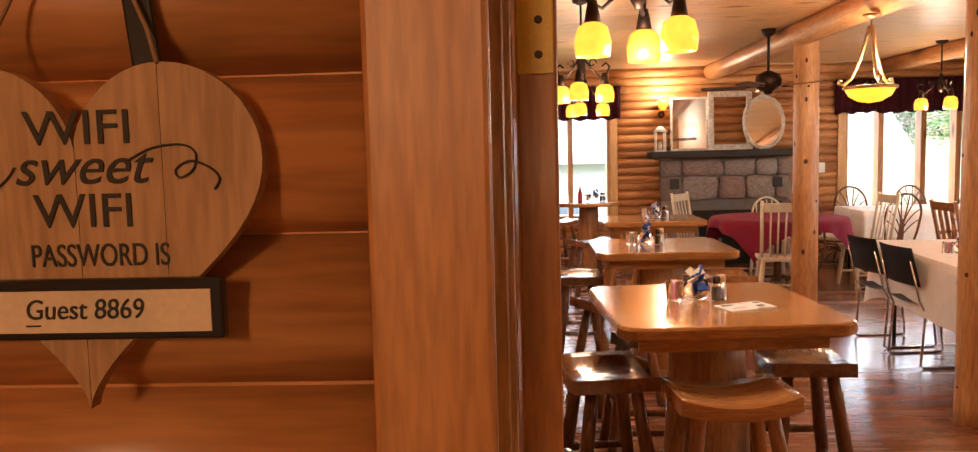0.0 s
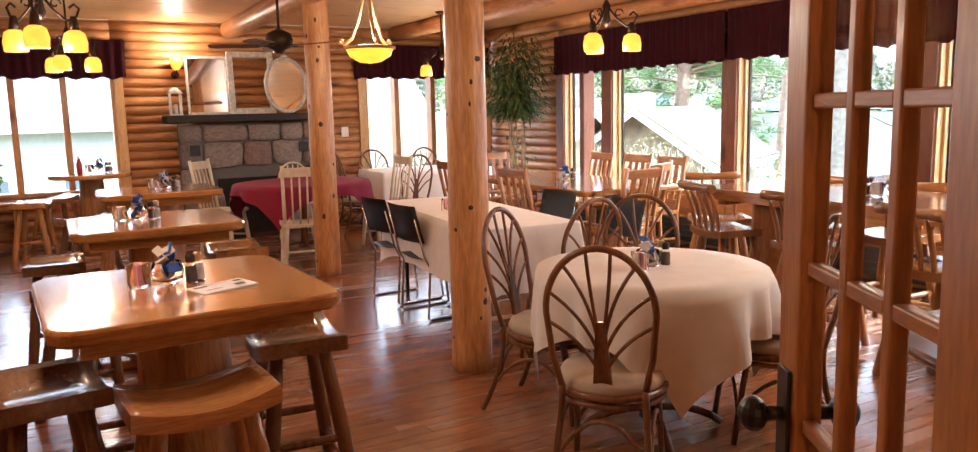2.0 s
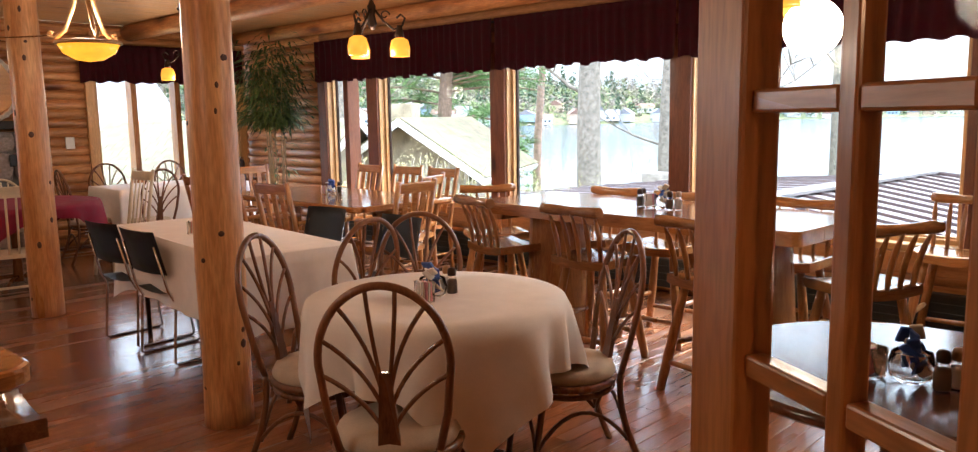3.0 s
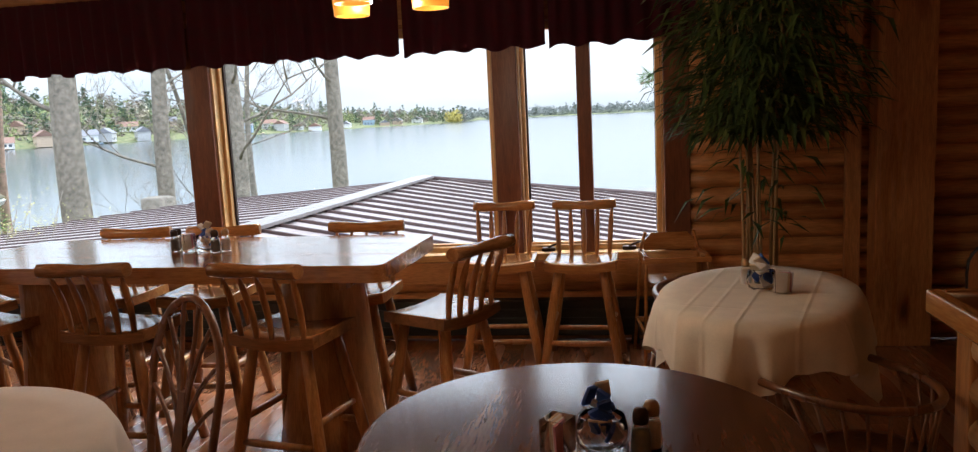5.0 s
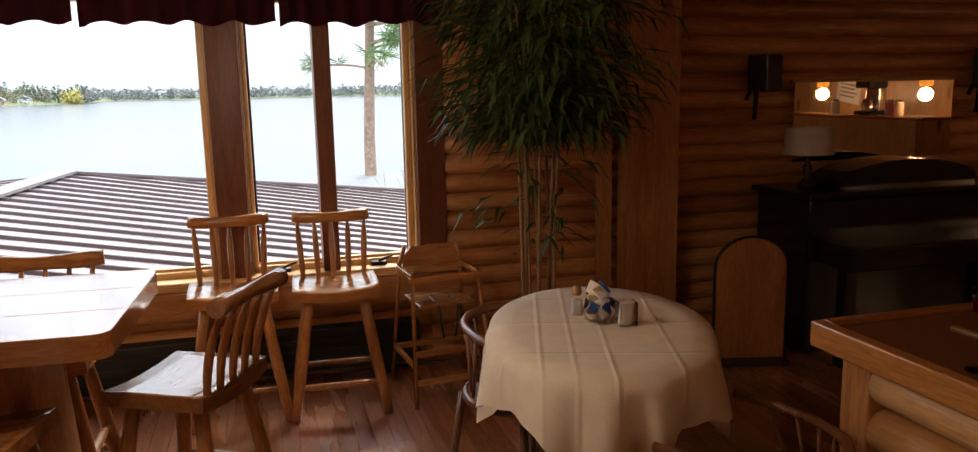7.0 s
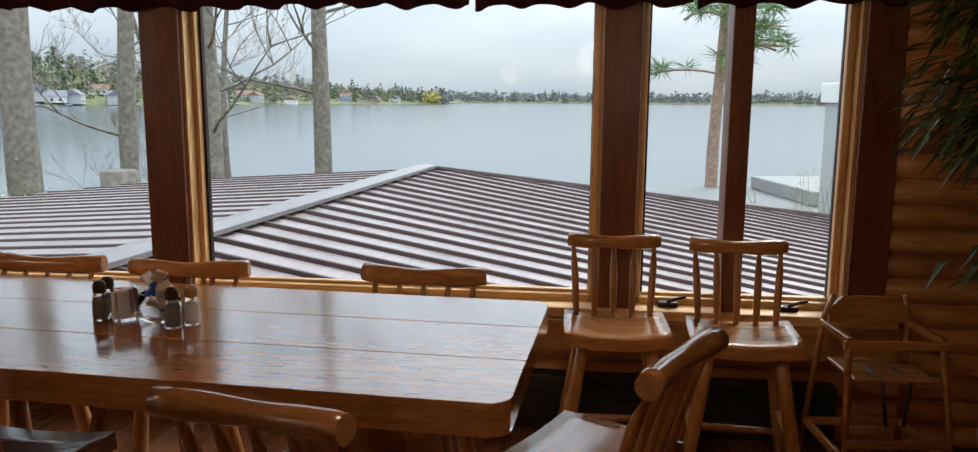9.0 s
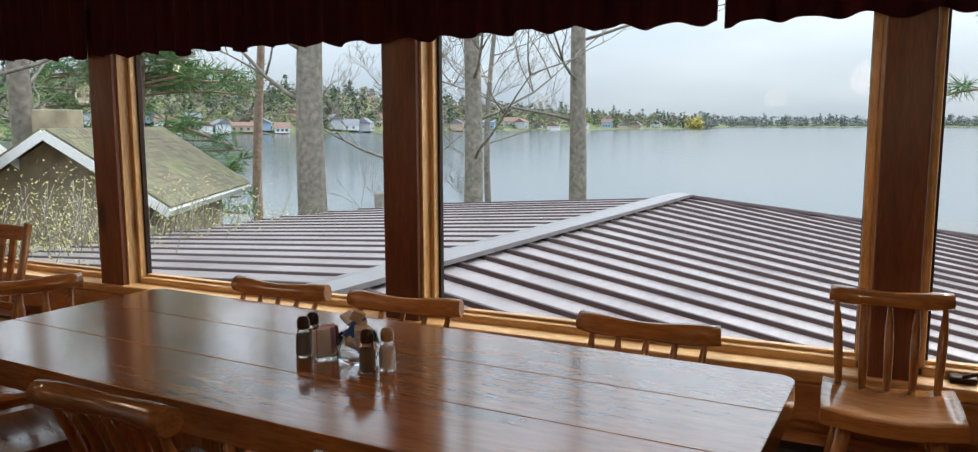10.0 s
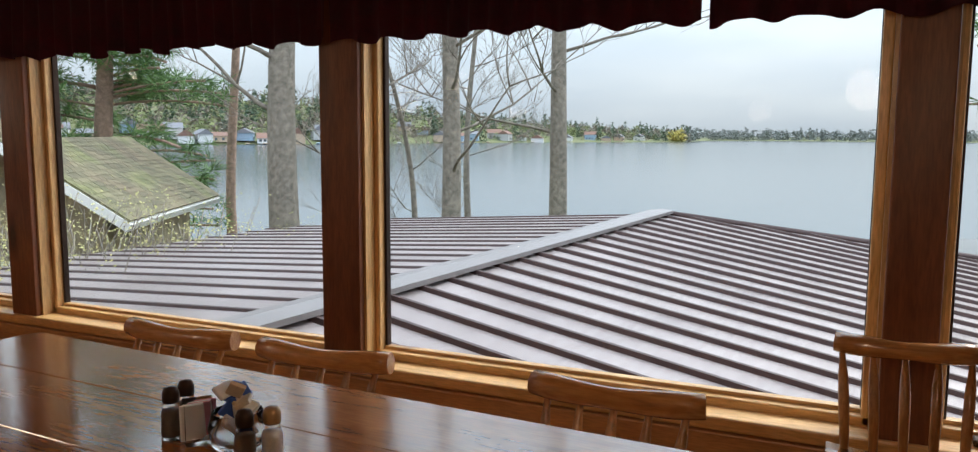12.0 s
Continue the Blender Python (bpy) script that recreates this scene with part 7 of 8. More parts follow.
part("base", box((-0.13, -0.19, 0), (0.13, 0.19, 0.016)), BLACK, ts)
for k, (yy, col) in enumerate(((9.45, WHITE_PAINT), (9.6, PACKET_CREAM), (10.35, WHITE_PAINT), (10.5, PACKET_PINK))):
    jr = thing("buffet_jar", pose(BF - 0.25, yy, 0.93), "small lidded jar on the buffet", "jar", "buffet jars")
    part("body", lathe([(0.045, 0), (0.05, 0.01), (0.05, 0.13), (0.035, 0.15)], 14), col, jr)
    part("lid", lathe([(0.038, 0.15), (0.038, 0.17), (0.0005, 0.175)], 14), CHROME, jr)

# ---- potted plants ----
LEAF = foliage_mat("bamboo_leaf", [(0.0, (0.025, 0.05, 0.015)), (0.5, (0.05, 0.09, 0.02)), (1.0, (0.11, 0.15, 0.035))], 0.45)
CANE = plain("bamboo_cane", (0.30, 0.19, 0.08), 0.5, vary=0.3)
WICKER = plain("wicker_basket", (0.30, 0.18, 0.09), 0.8, vary=0.35, scale=40, bumpy=0.6)


def bamboo_plant(x, y, height, spread, low, seed, label, leaves):
    rnd = random.Random(seed)
    t = thing("bamboo_plant", pose(x, y, 0), label, "plant", "bamboo plants")
    part("pot", lathe([(0.14, 0.0), (0.17, 0.02), (0.19, 0.3), (0.2, 0.34), (0.18, 0.34), (0.17, 0.30)], 24), WICKER, t, "woven wicker pot")
    stems = []
    for k in range(11):
        a, r0 = rnd.uniform(0, 6.28), rnd.uniform(0.03, 0.16)
        base = Vector((r0 * math.cos(a), r0 * math.sin(a), 0.28))
        tip = Vector((spread * 0.55 * math.cos(a + 0.3) * rnd.uniform(0.3, 1), spread * 0.55 * math.sin(a + 0.3) * rnd.uniform(0.3, 1), height * rnd.uniform(0.8, 0.98)))
        pts = bez(base, Vector((base.x, base.y, height * 0.55)), tip, 14)
        part("cane", tube(bmesh.new(), pts, lambda f: 0.0095 * (1 - 0.45 * f), 7), CANE, t)
        stems.append(pts)
    lb = bmesh.new()
    for k in range(leaves):
        pts = rnd.choice(stems)
        f = rnd.random()
        low_one = rnd.random() < 0.03
        i = rnd.randint(4, 8) if low_one else rnd.randint(7, 14)
        p = pts[i] + Vector((rnd.gauss(0, 0.035), rnd.gauss(0, 0.035), rnd.gauss(0, 0.05)))
        a = rnd.uniform(0, 6.28)
        reach = rnd.uniform(0.02, spread * 0.62) * (0.5 if low_one else 1)
        o = p + Vector((math.cos(a) * reach, math.sin(a) * reach, rnd.uniform(-0.12, 0.06)))
        if o.z < low and not low_one:
            o.z = low + abs(rnd.gauss(0, 0.15))
        o.z = min(o.z, CEILING - 0.06)
        a += rnd.gauss(0, 0.5)
        ln = rnd.uniform(0.11, 0.21)
        wd = ln * 0.075
        droop = rnd.uniform(0.2, 1.3)
        d = Vector((math.cos(a), math.sin(a), 0))
        s = Vector((-math.sin(a), math.cos(a), rnd.uniform(-0.4, 0.4))) * wd
        m1 = o + d * ln * 0.45 + Vector((0, 0, -0.12 * ln * droop))
        tip = o + d * ln * (1.0 - 0.3 * droop * 0.5) + Vector((0, 0, -0.65 * ln * droop))
        c = m1 - Vector((0, 0, wd * 0.4))
        v = [lb.verts.new(q) for q in (o, m1 + s, c, m1 - s, tip)]
        lb.faces.new((v[0], v[2], v[1]))
        lb.faces.new((v[0], v[3], v[2]))
        lb.faces.new((v[1], v[2], v[4]))
        lb.faces.new((v[2], v[3], v[4]))
    part("leaves", lb, LEAF, t)
    return t


bamboo_plant(6.12, 1.2, 2.55, 0.62, 1.36, 4, "tall bamboo plant with drooping leaves against the log wall", 3400)
bamboo_plant(6.25, 10.05, 2.5, 0.5, 1.42, 8, "tall bamboo plant in the window corner", 2200)

fl = thing("flower_basket", pose(0.06, 11.36, 0.60), "potted red and white flowering plant in a wicker basket", "plant")
part("basket", lathe([(0.09, 0), (0.12, 0.02), (0.14, 0.17), (0.145, 0.19), (0.12, 0.18)], 20), WICKER, fl)
rnd = random.Random(31)
gl = bmesh.new()
for k in range(420):
    a, r, h = rnd.uniform(0, 6.28), rnd.uniform(0, 0.26), rnd.uniform(0.2, 0.55)
    o = Vector((r * math.cos(a), r * math.sin(a) * 0.8, h - r * 0.3))
    d = Vector((math.cos(a) * 0.7, math.sin(a) * 0.7, rnd.uniform(-0.6, 0.4))) * rnd.uniform(0.06, 0.1)
    s = d.orthogonal().normalized() * 0.026
    gl.faces.new([gl.verts.new(q) for q in (o, o + d * 0.5 + s, o + d, o + d * 0.5 - s)])
part("leaves", gl, foliage_mat("bright_leaf", [(0.0, (0.05, 0.16, 0.02)), (1.0, (0.16, 0.33, 0.05))], 0.5), fl)
for mat, lab, off in ((plain("red_petal", (0.6, 0.02, 0.05), 0.6), "red blossoms", 0.3), (plain("white_petal", (0.8, 0.78, 0.74), 0.6), "white blossoms", 2.6)):
    pb = bmesh.new()
    for k in range(26):
        a = rnd.gauss(off, 0.9)
        r = rnd.uniform(0.1, 0.27)
        c = Vector((r * math.cos(a), r * math.sin(a) * 0.7 - 0.05, rnd.uniform(0.36, 0.62)))
        for q in range(5):
            d = Vector((rnd.gauss(0, 1), rnd.gauss(0, 1), rnd.gauss(0, 1))).normalized() * 0.042
            s = d.orthogonal().normalized() * 0.02
            pb.faces.new([pb.verts.new(w) for w in (c, c + d * 0.6 + s, c + d, c + d * 0.6 - s)])
    part("blossoms", pb, mat, fl, lab)

# ---- lounge: bar, goblets, piano, mirror, speakers ----
BAR_TOP = 0.90
bar = thing("log_bar", pose(-0.075, -0.015, 0), "bar with a varnished top and a stacked log front", "bar")
part("worktop", slab(2.36, 0.95, BAR_TOP - 0.045, BAR_TOP - 0.012, 0.01), BROWN, bar, "dark glossy bar top", pose(3.18, 0.59, 0))
part("edge_board", box((2.0, 1.03, BAR_TOP - 0.075), (4.36, 1.075, BAR_TOP), 0.006), TABLE_X, bar, "honey pine edge board")
part("edge_board", box((4.325, 0.11, BAR_TOP - 0.075), (4.365, 1.029, BAR_TOP), 0.006), TABLE, bar, "honey pine edge board")
part("inlay", box((2.0, 0.72, BAR_TOP - 0.0118), (4.2, 0.735, BAR_TOP - 0.006)), BRONZE, bar, "thin brass strip in the bar top")
for k in range(6):
    zz = 0.075 + 0.135 * k
    for y0, x0, x1 in ((0.94, 2.0, 4.2),):
        part("log", rod(bmesh.new(), (x0, y0, zz), (x1, y0, zz), 0.066, 0.062, 14, 0.004, 10), BARLOG, bar)
for yy in (0.98,):
    part("corner_post", box((4.2, 0.9, 0), (4.31, 1.0, BAR_TOP - 0.076), 0.008), PINE_Z, bar)
part("end_panel", box((4.22, 0.15, 0), (4.28, 0.9, BAR_TOP - 0.076), 0.006), PINE_Z, bar)
part("back_panel", box((2.0, 0.15, 0), (4.2, 0.19, BAR_TOP - 0.076)), PINE_X, bar)
RUBY = glass("ruby_glass", (0.5, 0.01, 0.05))
for k, (x, y, h) in enumerate(((3.83, 0.93, 0.125), (3.71, 0.944, 0.15), (3.60, 0.943, 0.20), (3.47, 0.95, 0.235))):
    gb = thing("goblet", pose(x, y, BAR_TOP - 0.012), "tall clear-stemmed candle goblet with a ruby glass cup", "goblet", "ruby goblets")
    part("foot", lathe([(0.036, 0.0), (0.036, 0.003), (0.008, 0.01)], 20), CLEAR, gb)
    part("stem", lathe([(0.007, 0.01), (0.0055, h * 0.5), (0.008, h * 0.62), (0.006, h), (0.012, h + 0.012)], 12), CLEAR, gb)
    part("cup", lathe([(0.006, h + 0.012), (0.028, h + 0.02), (0.031, h + 0.05), (0.036, h + 0.075), (0.033, h + 0.075), (0.027, h + 0.05), (0.024, h + 0.026), (0.0005, h + 0.02)], 20, False), RUBY, gb, "ruby red glass cup")
pn = thing("upright_piano", pose(0, 0, 0), "black upright piano in the dark lounge", "piano")
part("body", box((6.22, -2.0, 0.0), (6.74, -0.44, 0.92), 0.02), PIANO, pn)
part("lid", box((6.18, -2.04, 0.92), (6.75, -0.40, 0.955), 0.008), PIANO, pn)
part("keyboard", box((5.92, -1.95, 0.55), (6.22, -0.49, 0.68), 0.015), PIANO, pn)
for yy in (-1.93, -0.51):
    part("leg", box((5.94, yy - 0.04, 0), (6.02, yy + 0.04, 0.55), 0.01), PIANO, pn)
cl = thing("covered_box", pose(6.45, -1.2, 0.955), "black curved-top case on the piano", "case")
cb = bmesh.new()
prof = [(-0.5, 0)] + [(-0.5 + i / 14, 0.06 + 0.10 * math.sin(math.pi * i / 14) ** 0.6) for i in range(15)] + [(0.5, 0)]
fr = [cb.verts.new((-0.14, u, h)) for u, h in prof]
bk = [cb.verts.new((0.14, u, h)) for u, h in prof]
cb.faces.new(fr)
cb.faces.new(bk[::-1])
for k in range(len(prof)):
    q = (k + 1) % len(prof)
    cb.faces.new((fr[k], bk[k], bk[q], fr[q]))
bmesh.ops.recalc_face_normals(cb, faces=cb.faces[:])
part("shell", cb, PIANO, cl)
wm = thing("wall_mirror", pose(0, 0, 0), "long mirror on the log wall above the piano", "mirror")
part("glass", box((6.76, -1.94, 1.08), (6.778, -0.70, 1.58)), MIRROR, wm)
for z0, z1 in ((1.06, 1.08), (1.58, 1.60)):
    part("frame", box((6.755, -1.96, z0), (6.785, -0.68, z1)), PINE_Y, wm)
for yy in (-0.42, -2.15):
    sp = thing("wall_speaker", pose(6.70, yy, 1.48, 0, 0, 20), "black speaker on a wall bracket", "speaker", "wall speakers")
    part("body", box((-0.09, -0.075, 0.05), (0.06, 0.075, 0.27), 0.01), BLACK, sp)
    part("bracket", rod(bmesh.new(), (0.05, 0, 0.15), (0.1, 0.02, 0.0), 0.012), IRON, sp)
    part("arm", rod(bmesh.new(), (0.04, 0, 0.06), (0.05, 0, -0.12), 0.014), IRON, sp)
lamp = thing("table_lamp", pose(6.5, -0.62, 0.955), "small table lamp with a drum shade on the piano", "table lamp")
part("base", lathe([(0.06, 0), (0.05, 0.02), (0.02, 0.06), (0.03, 0.12), (0.012, 0.16), (0.012, 0.2)], 16), IRON, lamp)
part("shade", lathe([(0.15, 0.2), (0.13, 0.36)], 24, False), CUSHION, lamp)
hb = thing("wood_panel", pose(6.25, -0.08, 0, 0, 0, 76), "round-topped oak panel with a dark edge", "panel")
bm = bmesh.new()
prof = [(-0.2, 0.0), (0.2, 0.0), (0.2, 0.52)] + [(0.2 * math.cos(a), 0.55 + 0.17 * math.sin(a)) for a in (math.pi * k / 14 for k in range(1, 14))] + [(-0.2, 0.52)]
f = [bm.verts.new((u, -0.015, h)) for u, h in prof]
b = [bm.verts.new((u, 0.015, h)) for u, h in prof]
bm.faces.new(f)
bm.faces.new(b[::-1])
for k in range(len(prof)):
    q = (k + 1) % len(prof)
    bm.faces.new((f[k], b[k], b[q], f[q]))
bmesh.ops.recalc_face_normals(bm, faces=bm.faces[:])
part("board", bm, OAK, hb)
part("edge", tube(bmesh.new(), [(u, 0, h) for u, h in prof[1:]] + [(-0.2, 0, 0.0)], 0.014, 6), BLACK, hb)
part("foot", box((-0.2, -0.12, 0), (0.2, 0.12, 0.02), 0.004), BLACK, hb)
# Lobby counter that the long mirror shows
lc = thing("lobby_counter", pose(2.2, -5.1, 0), "pale pine lobby counter with a wooden top", "counter")
part("front", box((-1.3, 0.25, 0), (1.3, 0.3, 1.12)), PALE_Z, lc)
part("worktop", slab(2.7, 0.6, 1.12, 1.16, 0.02), TABLE_X, lc)
for u in (-1.28, 1.28):
    part("end_panel", box((u - 0.02, -0.28, 0), (u + 0.02, 0.249, 1.12)), PALE_Z, lc)
cm = thing("coffee_maker", pose(2.35, -5.15, 1.16), "black and steel coffee maker on the lobby counter", "coffee maker")
part("base", box((-0.13, -0.15, 0), (0.13, 0.15, 0.05), 0.01), BLACK, cm)
part("back", box((-0.12, -0.14, 0.05), (0.12, -0.03, 0.34), 0.01), CHROME, cm)
part("head", box((-0.13, -0.15, 0.34), (0.13, 0.14, 0.44), 0.015), BLACK, cm)
part("pot", lathe([(0.05, 0.052), (0.075, 0.09), (0.07, 0.16), (0.045, 0.2)], 16), CLEAR, cm, "clear glass coffee pot", pose(0, 0.05, 0))
for x, col in ((1.75, WHITE_PAINT), (2.75, PACKET_PINK), (2.9, PACKET_CREAM)):
    jr = thing("counter_jar", pose(x, -5.1, 1.16), "small lidded jar on the lobby counter", "jar", "counter jars")
    part("body", lathe([(0.05, 0), (0.055, 0.01), (0.055, 0.15), (0.04, 0.17)], 14), col, jr)
    part("lid", lathe([(0.043, 0.17), (0.043, 0.19), (0.0005, 0.195)], 14), BLACK, jr)
for x, z, w, h, tilt in ((1.0, 1.45, 0.5, 0.34, 8), (3.6, 1.5, 0.3, 0.4, 0)):
    nt_card = thing("wall_notice", pose(x, SOUTH + 0.066, z, 0, tilt, 0), "white printed notice pinned to the lobby wall", "notice", "lobby notices")
    part("sheet", box((-w / 2, 0, -h / 2), (w / 2, 0.003, h / 2)), PAPER, nt_card)
    for k in range(4):
        part("print", box((-w * 0.36, 0.0035, h * (0.26 - 0.17 * k)), (w * (0.36 - 0.1 * (k % 2)), 0.0045, h * (0.31 - 0.17 * k))), PEPPER, nt_card)
solid("wall_panel_lobby", box((-0.5, SOUTH + 0.02, 0), (5.2, SOUTH + 0.06, 2.4)), PALE_Z, "pale pine panelled lobby wall", "wall")
for k, (x, y, z) in enumerate(LOBBY_LAMPS):
    lp = thing("pendant_lamp", pose(x, y, 0), "amber glass pendant lamp in the lobby", "pendant lamp", "lobby pendants")
    part("cord", rod(bmesh.new(), (0, 0, z + 0.1), (0, 0, CEILING), 0.005), IRON, lp)
    part("shade", lamp_shade(0.08, 0.14), AMBER, lp, "", pose(0, 0, z - 0.04))

# ---- the entry wall: hanging heart sign and door latch ----
SIGNWOOD = wood("pale_sign_boards", (0.55, 0.36, 0.20), (0.42, 0.25, 0.12), "z", 0.6, knots=False, vary=0.06)
INK = plain("dark_lettering", (0.035, 0.028, 0.022), 0.7)
CORD = plain("jute_cord", (0.32, 0.20, 0.11), 0.95)
SY = DOOR_S - 0.028
sign = thing("heart_sign", pose(0.125, SY, 1.521) @ Matrix.Diagonal((0.826, 1, 0.826, 1)), "heart-shaped wooden board sign with dark lettering on a cord", "sign")


def heart_outline(n=64):
    pts = []
    for k in range(n):
        a = 2 * math.pi * k / n
        pts.append((0.0088 * 16 * math.sin(a) ** 3, 0.0089 * (13 * math.cos(a) - 5 * math.cos(2 * a) - 2 * math.cos(3 * a) - math.cos(4 * a))))
    return pts


def board(u0, u1):
    """The slice of the heart between two upright cuts."""
    hb = bmesh.new()
    v = [hb.verts.new((x, 0.006, z)) for x, z in heart_outline(96)]
    hb.faces.new(v)
    bmesh.ops.bisect_plane(hb, geom=hb.verts[:] + hb.edges[:] + hb.faces[:], plane_co=(u0, 0, 0), plane_no=(-1, 0, 0), clear_outer=True)
    bmesh.ops.bisect_plane(hb, geom=hb.verts[:] + hb.edges[:] + hb.faces[:], plane_co=(u1, 0, 0), plane_no=(1, 0, 0), clear_outer=True)
    ext = bmesh.ops.extrude_face_region(hb, geom=hb.faces[:])
    bmesh.ops.translate(hb, vec=(0, -0.012, 0), verts=[e for e in ext["geom"] if isinstance(e, bmesh.types.BMVert)])
    bmesh.ops.recalc_face_normals(hb, faces=hb.faces[:])
    return hb


for a, b in ((-0.16, -0.075), (-0.0745, 0.0005), (0.001, 0.066), (0.0665, 0.16)):
    part("board", board(a, b), SIGNWOOD, sign)


def lettering(text, u, h, size, shear=0.0, squeeze=1.0):
    cu = bpy.data.curves.new("lettering", "FONT")
    cu.body, cu.size, cu.extrude, cu.shear = text, size, 0.0004, shear
    ob = new("lettering", cu)
    bpy.context.view_layer.update()
    me = bpy.data.meshes.new_from_object(ob.evaluated_get(bpy.context.evaluated_depsgraph_get()))
    bpy.data.objects.remove(ob)
    me.materials.clear()
    me.materials.append(INK)
    p = new("lettering", me)
    p.parent = sign
    p.matrix_basis = Matrix.Translation((u, -0.0072, h)) @ Matrix.Rotation(math.pi / 2, 4, "X") @ Matrix.Diagonal((squeeze, 1, 1, 1))
    return p


lettering("WIFI", -0.036, 0.048, 0.036, 0, 1.14)
lettering("sweet", -0.046, 0.019, 0.040, 0.35, 1.05)
lettering("WIFI", -0.032, -0.013, 0.036, 0, 1.06)
lettering("PASSWORD IS", -0.037, -0.042, 0.024, 0, 0.70)



def pen_stroke(way):
    """A smooth stroke through points on the sign's face."""
    q = [way[0]] + way + [way[-1]]
    out = []
    for k in range(1, len(q) - 2):
        for i in range(6):
            f = i / 6
            out.append(tuple(0.5 * (2 * q[k][c] + (q[k + 1][c] - q[k - 1][c]) * f + (2 * q[k - 1][c] - 5 * q[k][c] + 4 * q[k + 1][c] - q[k + 2][c]) * f * f + (3 * q[k][c] - q[k - 1][c] - 3 * q[k + 1][c] + q[k + 2][c]) * f ** 3) for c in (0, 1)))
    out.append(way[-1])
    return tube(bmesh.new(), [(u, -0.0075, h) for u, h in out], 0.0008, 5)


part("flourish", pen_stroke([(0.041, 0.035), (0.060, 0.044), (0.082, 0.046), (0.092, 0.040), (0.090, 0.028), (0.080, 0.022), (0.077, 0.028), (0.088, 0.034), (0.102, 0.029), (0.109, 0.021), (0.105, 0.013)]), INK, sign)
part("flourish", pen_stroke([(-0.074, 0.014), (-0.062, 0.015), (-0.050, 0.024), (-0.044, 0.032)]), INK, sign)
plate = part("plate", box((-0.13, -0.016, -0.0955), (0.110, -0.0065, -0.0507), 0.002), BLACK, sign, "black-framed paper label")
part("paper", box((-0.122, -0.0175, -0.0895), (0.102, -0.0162, -0.0585)), PACKET_CREAM, plate)
t = lettering("Guest 8869", -0.045, -0.084, 0.021, 0.1, 0.9)
t.matrix_basis = Matrix.Translation((-0.036, -0.0182, -0.079)) @ t.matrix_basis.to_3x3().to_4x4()
part("underline", box((-0.036, -0.0184, -0.0845), (-0.025, -0.0176, -0.0835)), INK, plate)
for s, top in ((1, 0.02), (-1, -0.02)):
    part("cord", tube(bmesh.new(), [(s * 0.068, -0.008, 0.105), (s * 0.058, 0.0, 0.13), (s * 0.03, 0.008, 0.19), (0.0, 0.012, 0.26)], 0.0018, 6), CORD, sign)
hook = thing("strap_hook", pose(0.168, SY + 0.006, 1.585), "dark strap behind the heart sign", "strap")
part("strap", box((-0.009, 0.004, 0.0), (0.009, 0.01, 0.3), 0.002), BLACK, hook, "", pose(0, 0, 0, 0, -6, 0))
lt = thing("latch_plate", pose(DOOR_L + 0.004, DOOR_N + 0.032, 1.622), "yellow metal plate with screws on the door edge", "latch plate")
YEL = plain("yellow_plate", (0.75, 0.50, 0.03), 0.4)
part("plate", box((0, -0.004, 0), (0.034, -0.0005, 0.13), 0.0012), YEL, lt)
for zz in (0.018, 0.05, 0.085):
    part("screw", lathe([(0.004, 0.0), (0.003, 0.0015)], 10), IRON, lt, "", pose(0.02, -0.004, zz, 90, 0, 0))
WS = thing("feather_card", pose(0.09, SY, 1.315), "pale translucent card tucked on the log wall", "card")
part("card", box((-0.045, -0.002, -0.02), (0.05, 0.0, 0.012), 0.0008), PAPER, WS, "", pose(0, 0, 0, 0, 8, 0))

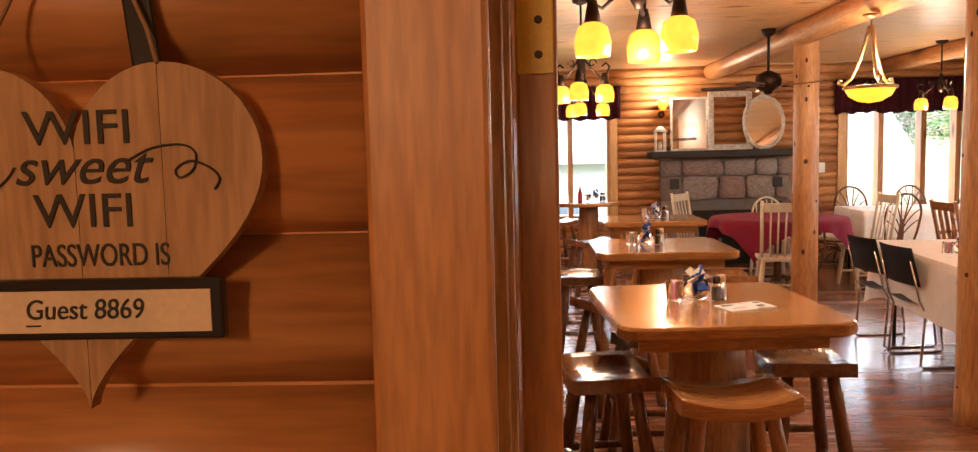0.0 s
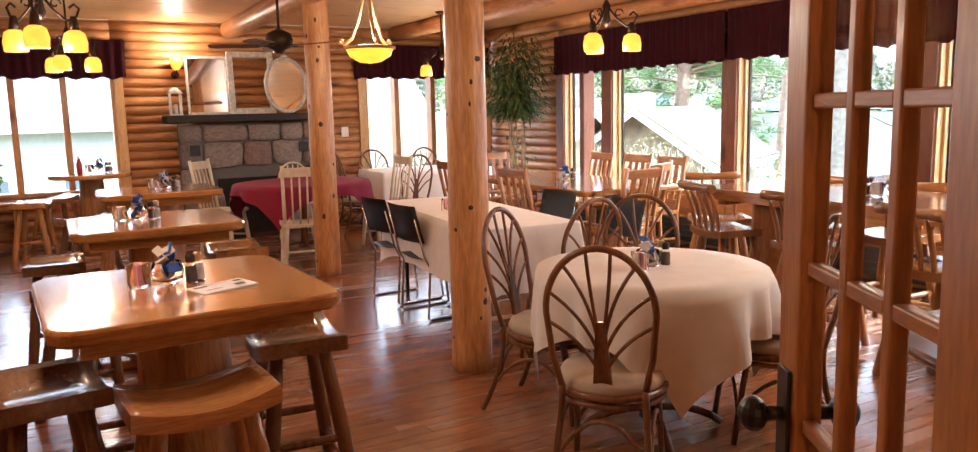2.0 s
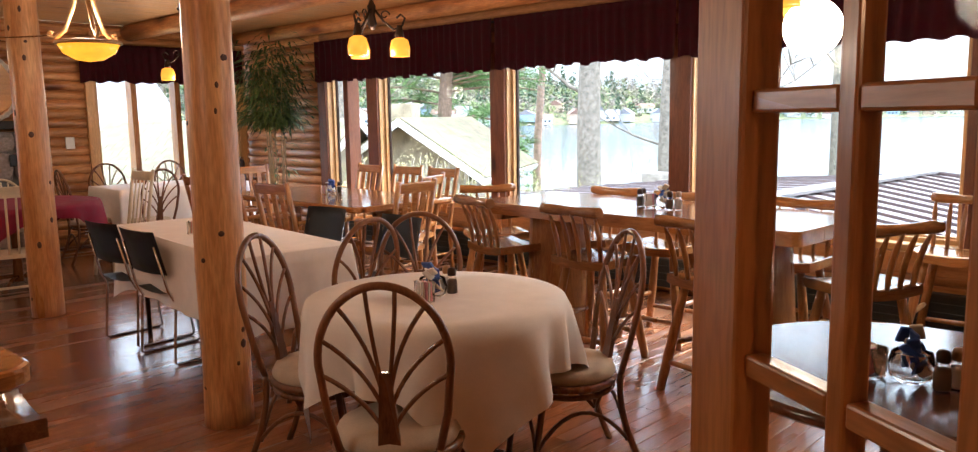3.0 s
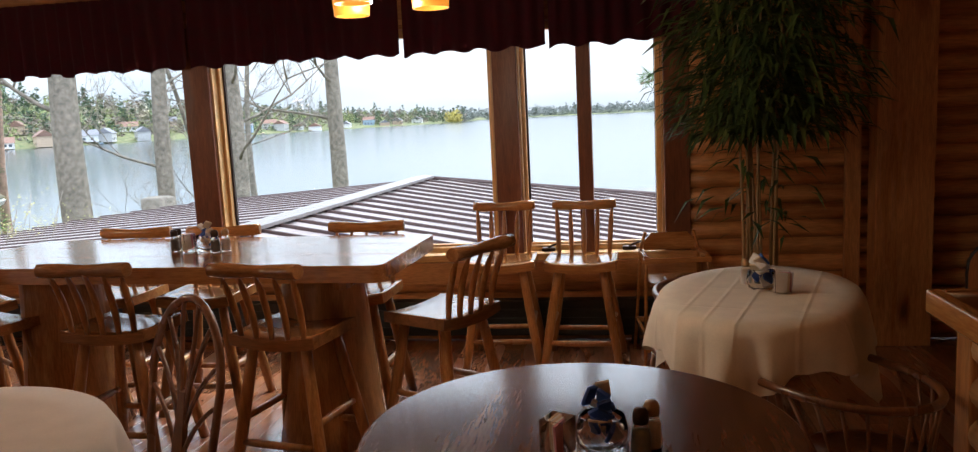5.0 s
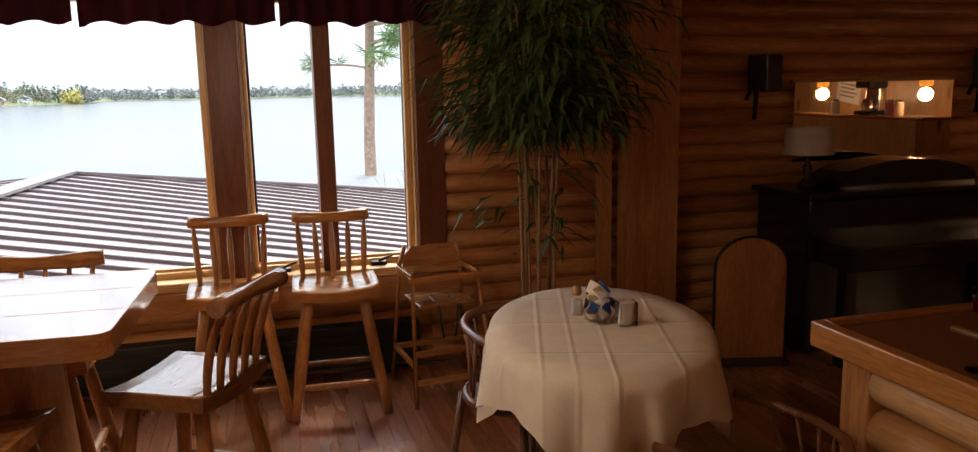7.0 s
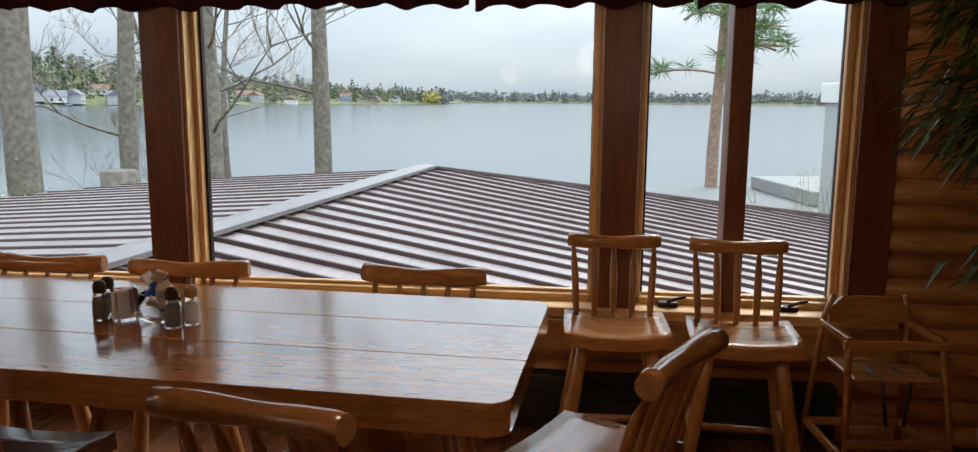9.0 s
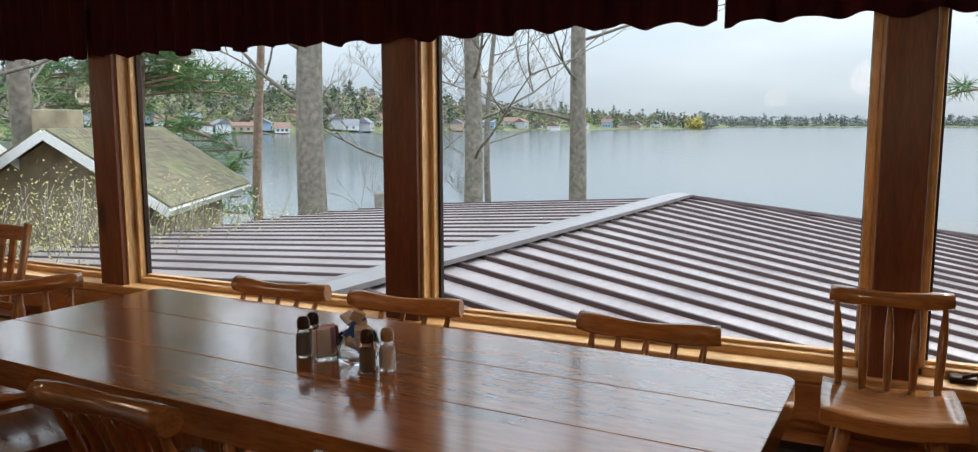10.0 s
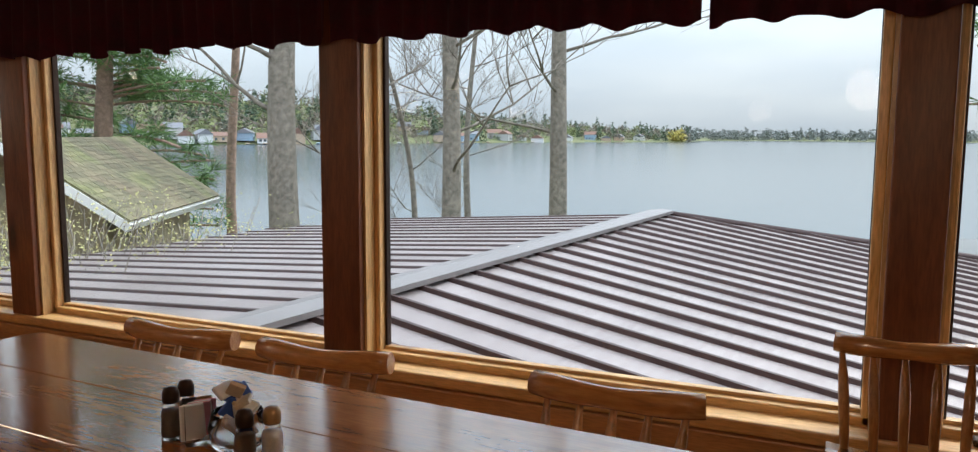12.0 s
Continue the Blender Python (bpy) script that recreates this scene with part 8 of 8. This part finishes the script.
# ---- floorboards, last ----
def floor_boards():
    rnd = random.Random(5)
    floor = bpy.data.objects["floor"]
    w = 0.083
    shared = {}
    rest_v, rest_f = [], []
    near = 0
    y = SOUTH
    row = 0
    while y < NORTH:
        x = WEST - rnd.uniform(0, 1.2)
        while x < EAST:
            ln = rnd.choice((0.9, 1.2, 1.5, 1.8))
            a, b = max(x, WEST), min(x + ln, EAST)
            if b - a > 0.02:
                whole = b - a > ln - 0.001
                close = whole and 2.0 < y < 5.6 and 0.6 < a and b < 6.2 and near < 290
                if close:
                    near += 1
                    if ln not in shared:
                        shared[ln] = mesh_of("floorboard", box((0, 0.0008, -0.012), (ln - 0.0012, w - 0.0008, 0.0), 0.0012, 1), FLOORBOARD)
                    ob = new("floorboard", shared[ln])
                    ob.parent = floor
                    ob.location = (a, y, 0)
                else:
                    k = len(rest_v)
                    x0, x1, y0, y1 = a, b - 0.0012, y + 0.0008, y + w - 0.0008
                    rest_v += [(x0, y0, -0.012), (x1, y0, -0.012), (x1, y1, -0.012), (x0, y1, -0.012), (x0, y0, 0), (x1, y0, 0), (x1, y1, 0), (x0, y1, 0)]
                    rest_f += [(k + 4, k + 5, k + 6, k + 7), (k, k + 1, k + 5, k + 4), (k + 1, k + 2, k + 6, k + 5), (k + 2, k + 3, k + 7, k + 6), (k + 3, k, k + 4, k + 7)]
            x += ln
        y += w
        row += 1
    me = bpy.data.meshes.new("floorboards")
    me.from_pydata(rest_v, [], rest_f)
    me.materials.append(FLOORBOARD)
    ob = new("floorboards", me)
    ob.parent = floor
    ob["kind"] = "stuff"


def floorboard_mat():
    m = FLOORWOOD_X
    nt = m.node_tree
    b = nt.nodes["Principled BSDF"]
    link = b.inputs["Base Color"].links[0]
    g = nt.nodes.new("ShaderNodeNewGeometry")
    tone = ramp(nt, g.outputs["Random Per Island"], [(0.0, (0.72, 0.70, 0.68)), (1.0, (1.15, 1.15, 1.15))])
    nt.links.new(mix(nt, "MULTIPLY", 1.0, link.from_socket, tone), b.inputs["Base Color"])
    return m


FLOORWOOD_X = wood("red_brown_floor_strip", (0.46, 0.20, 0.092), (0.31, 0.122, 0.052), "x", 0.24, knots=False, coat=0.75, vary=0.18)
FLOORWOOD_X.node_tree.nodes["Principled BSDF"].inputs["Coat Roughness"].default_value = 0.17
FLOORBOARD = floorboard_mat()
floor_boards()
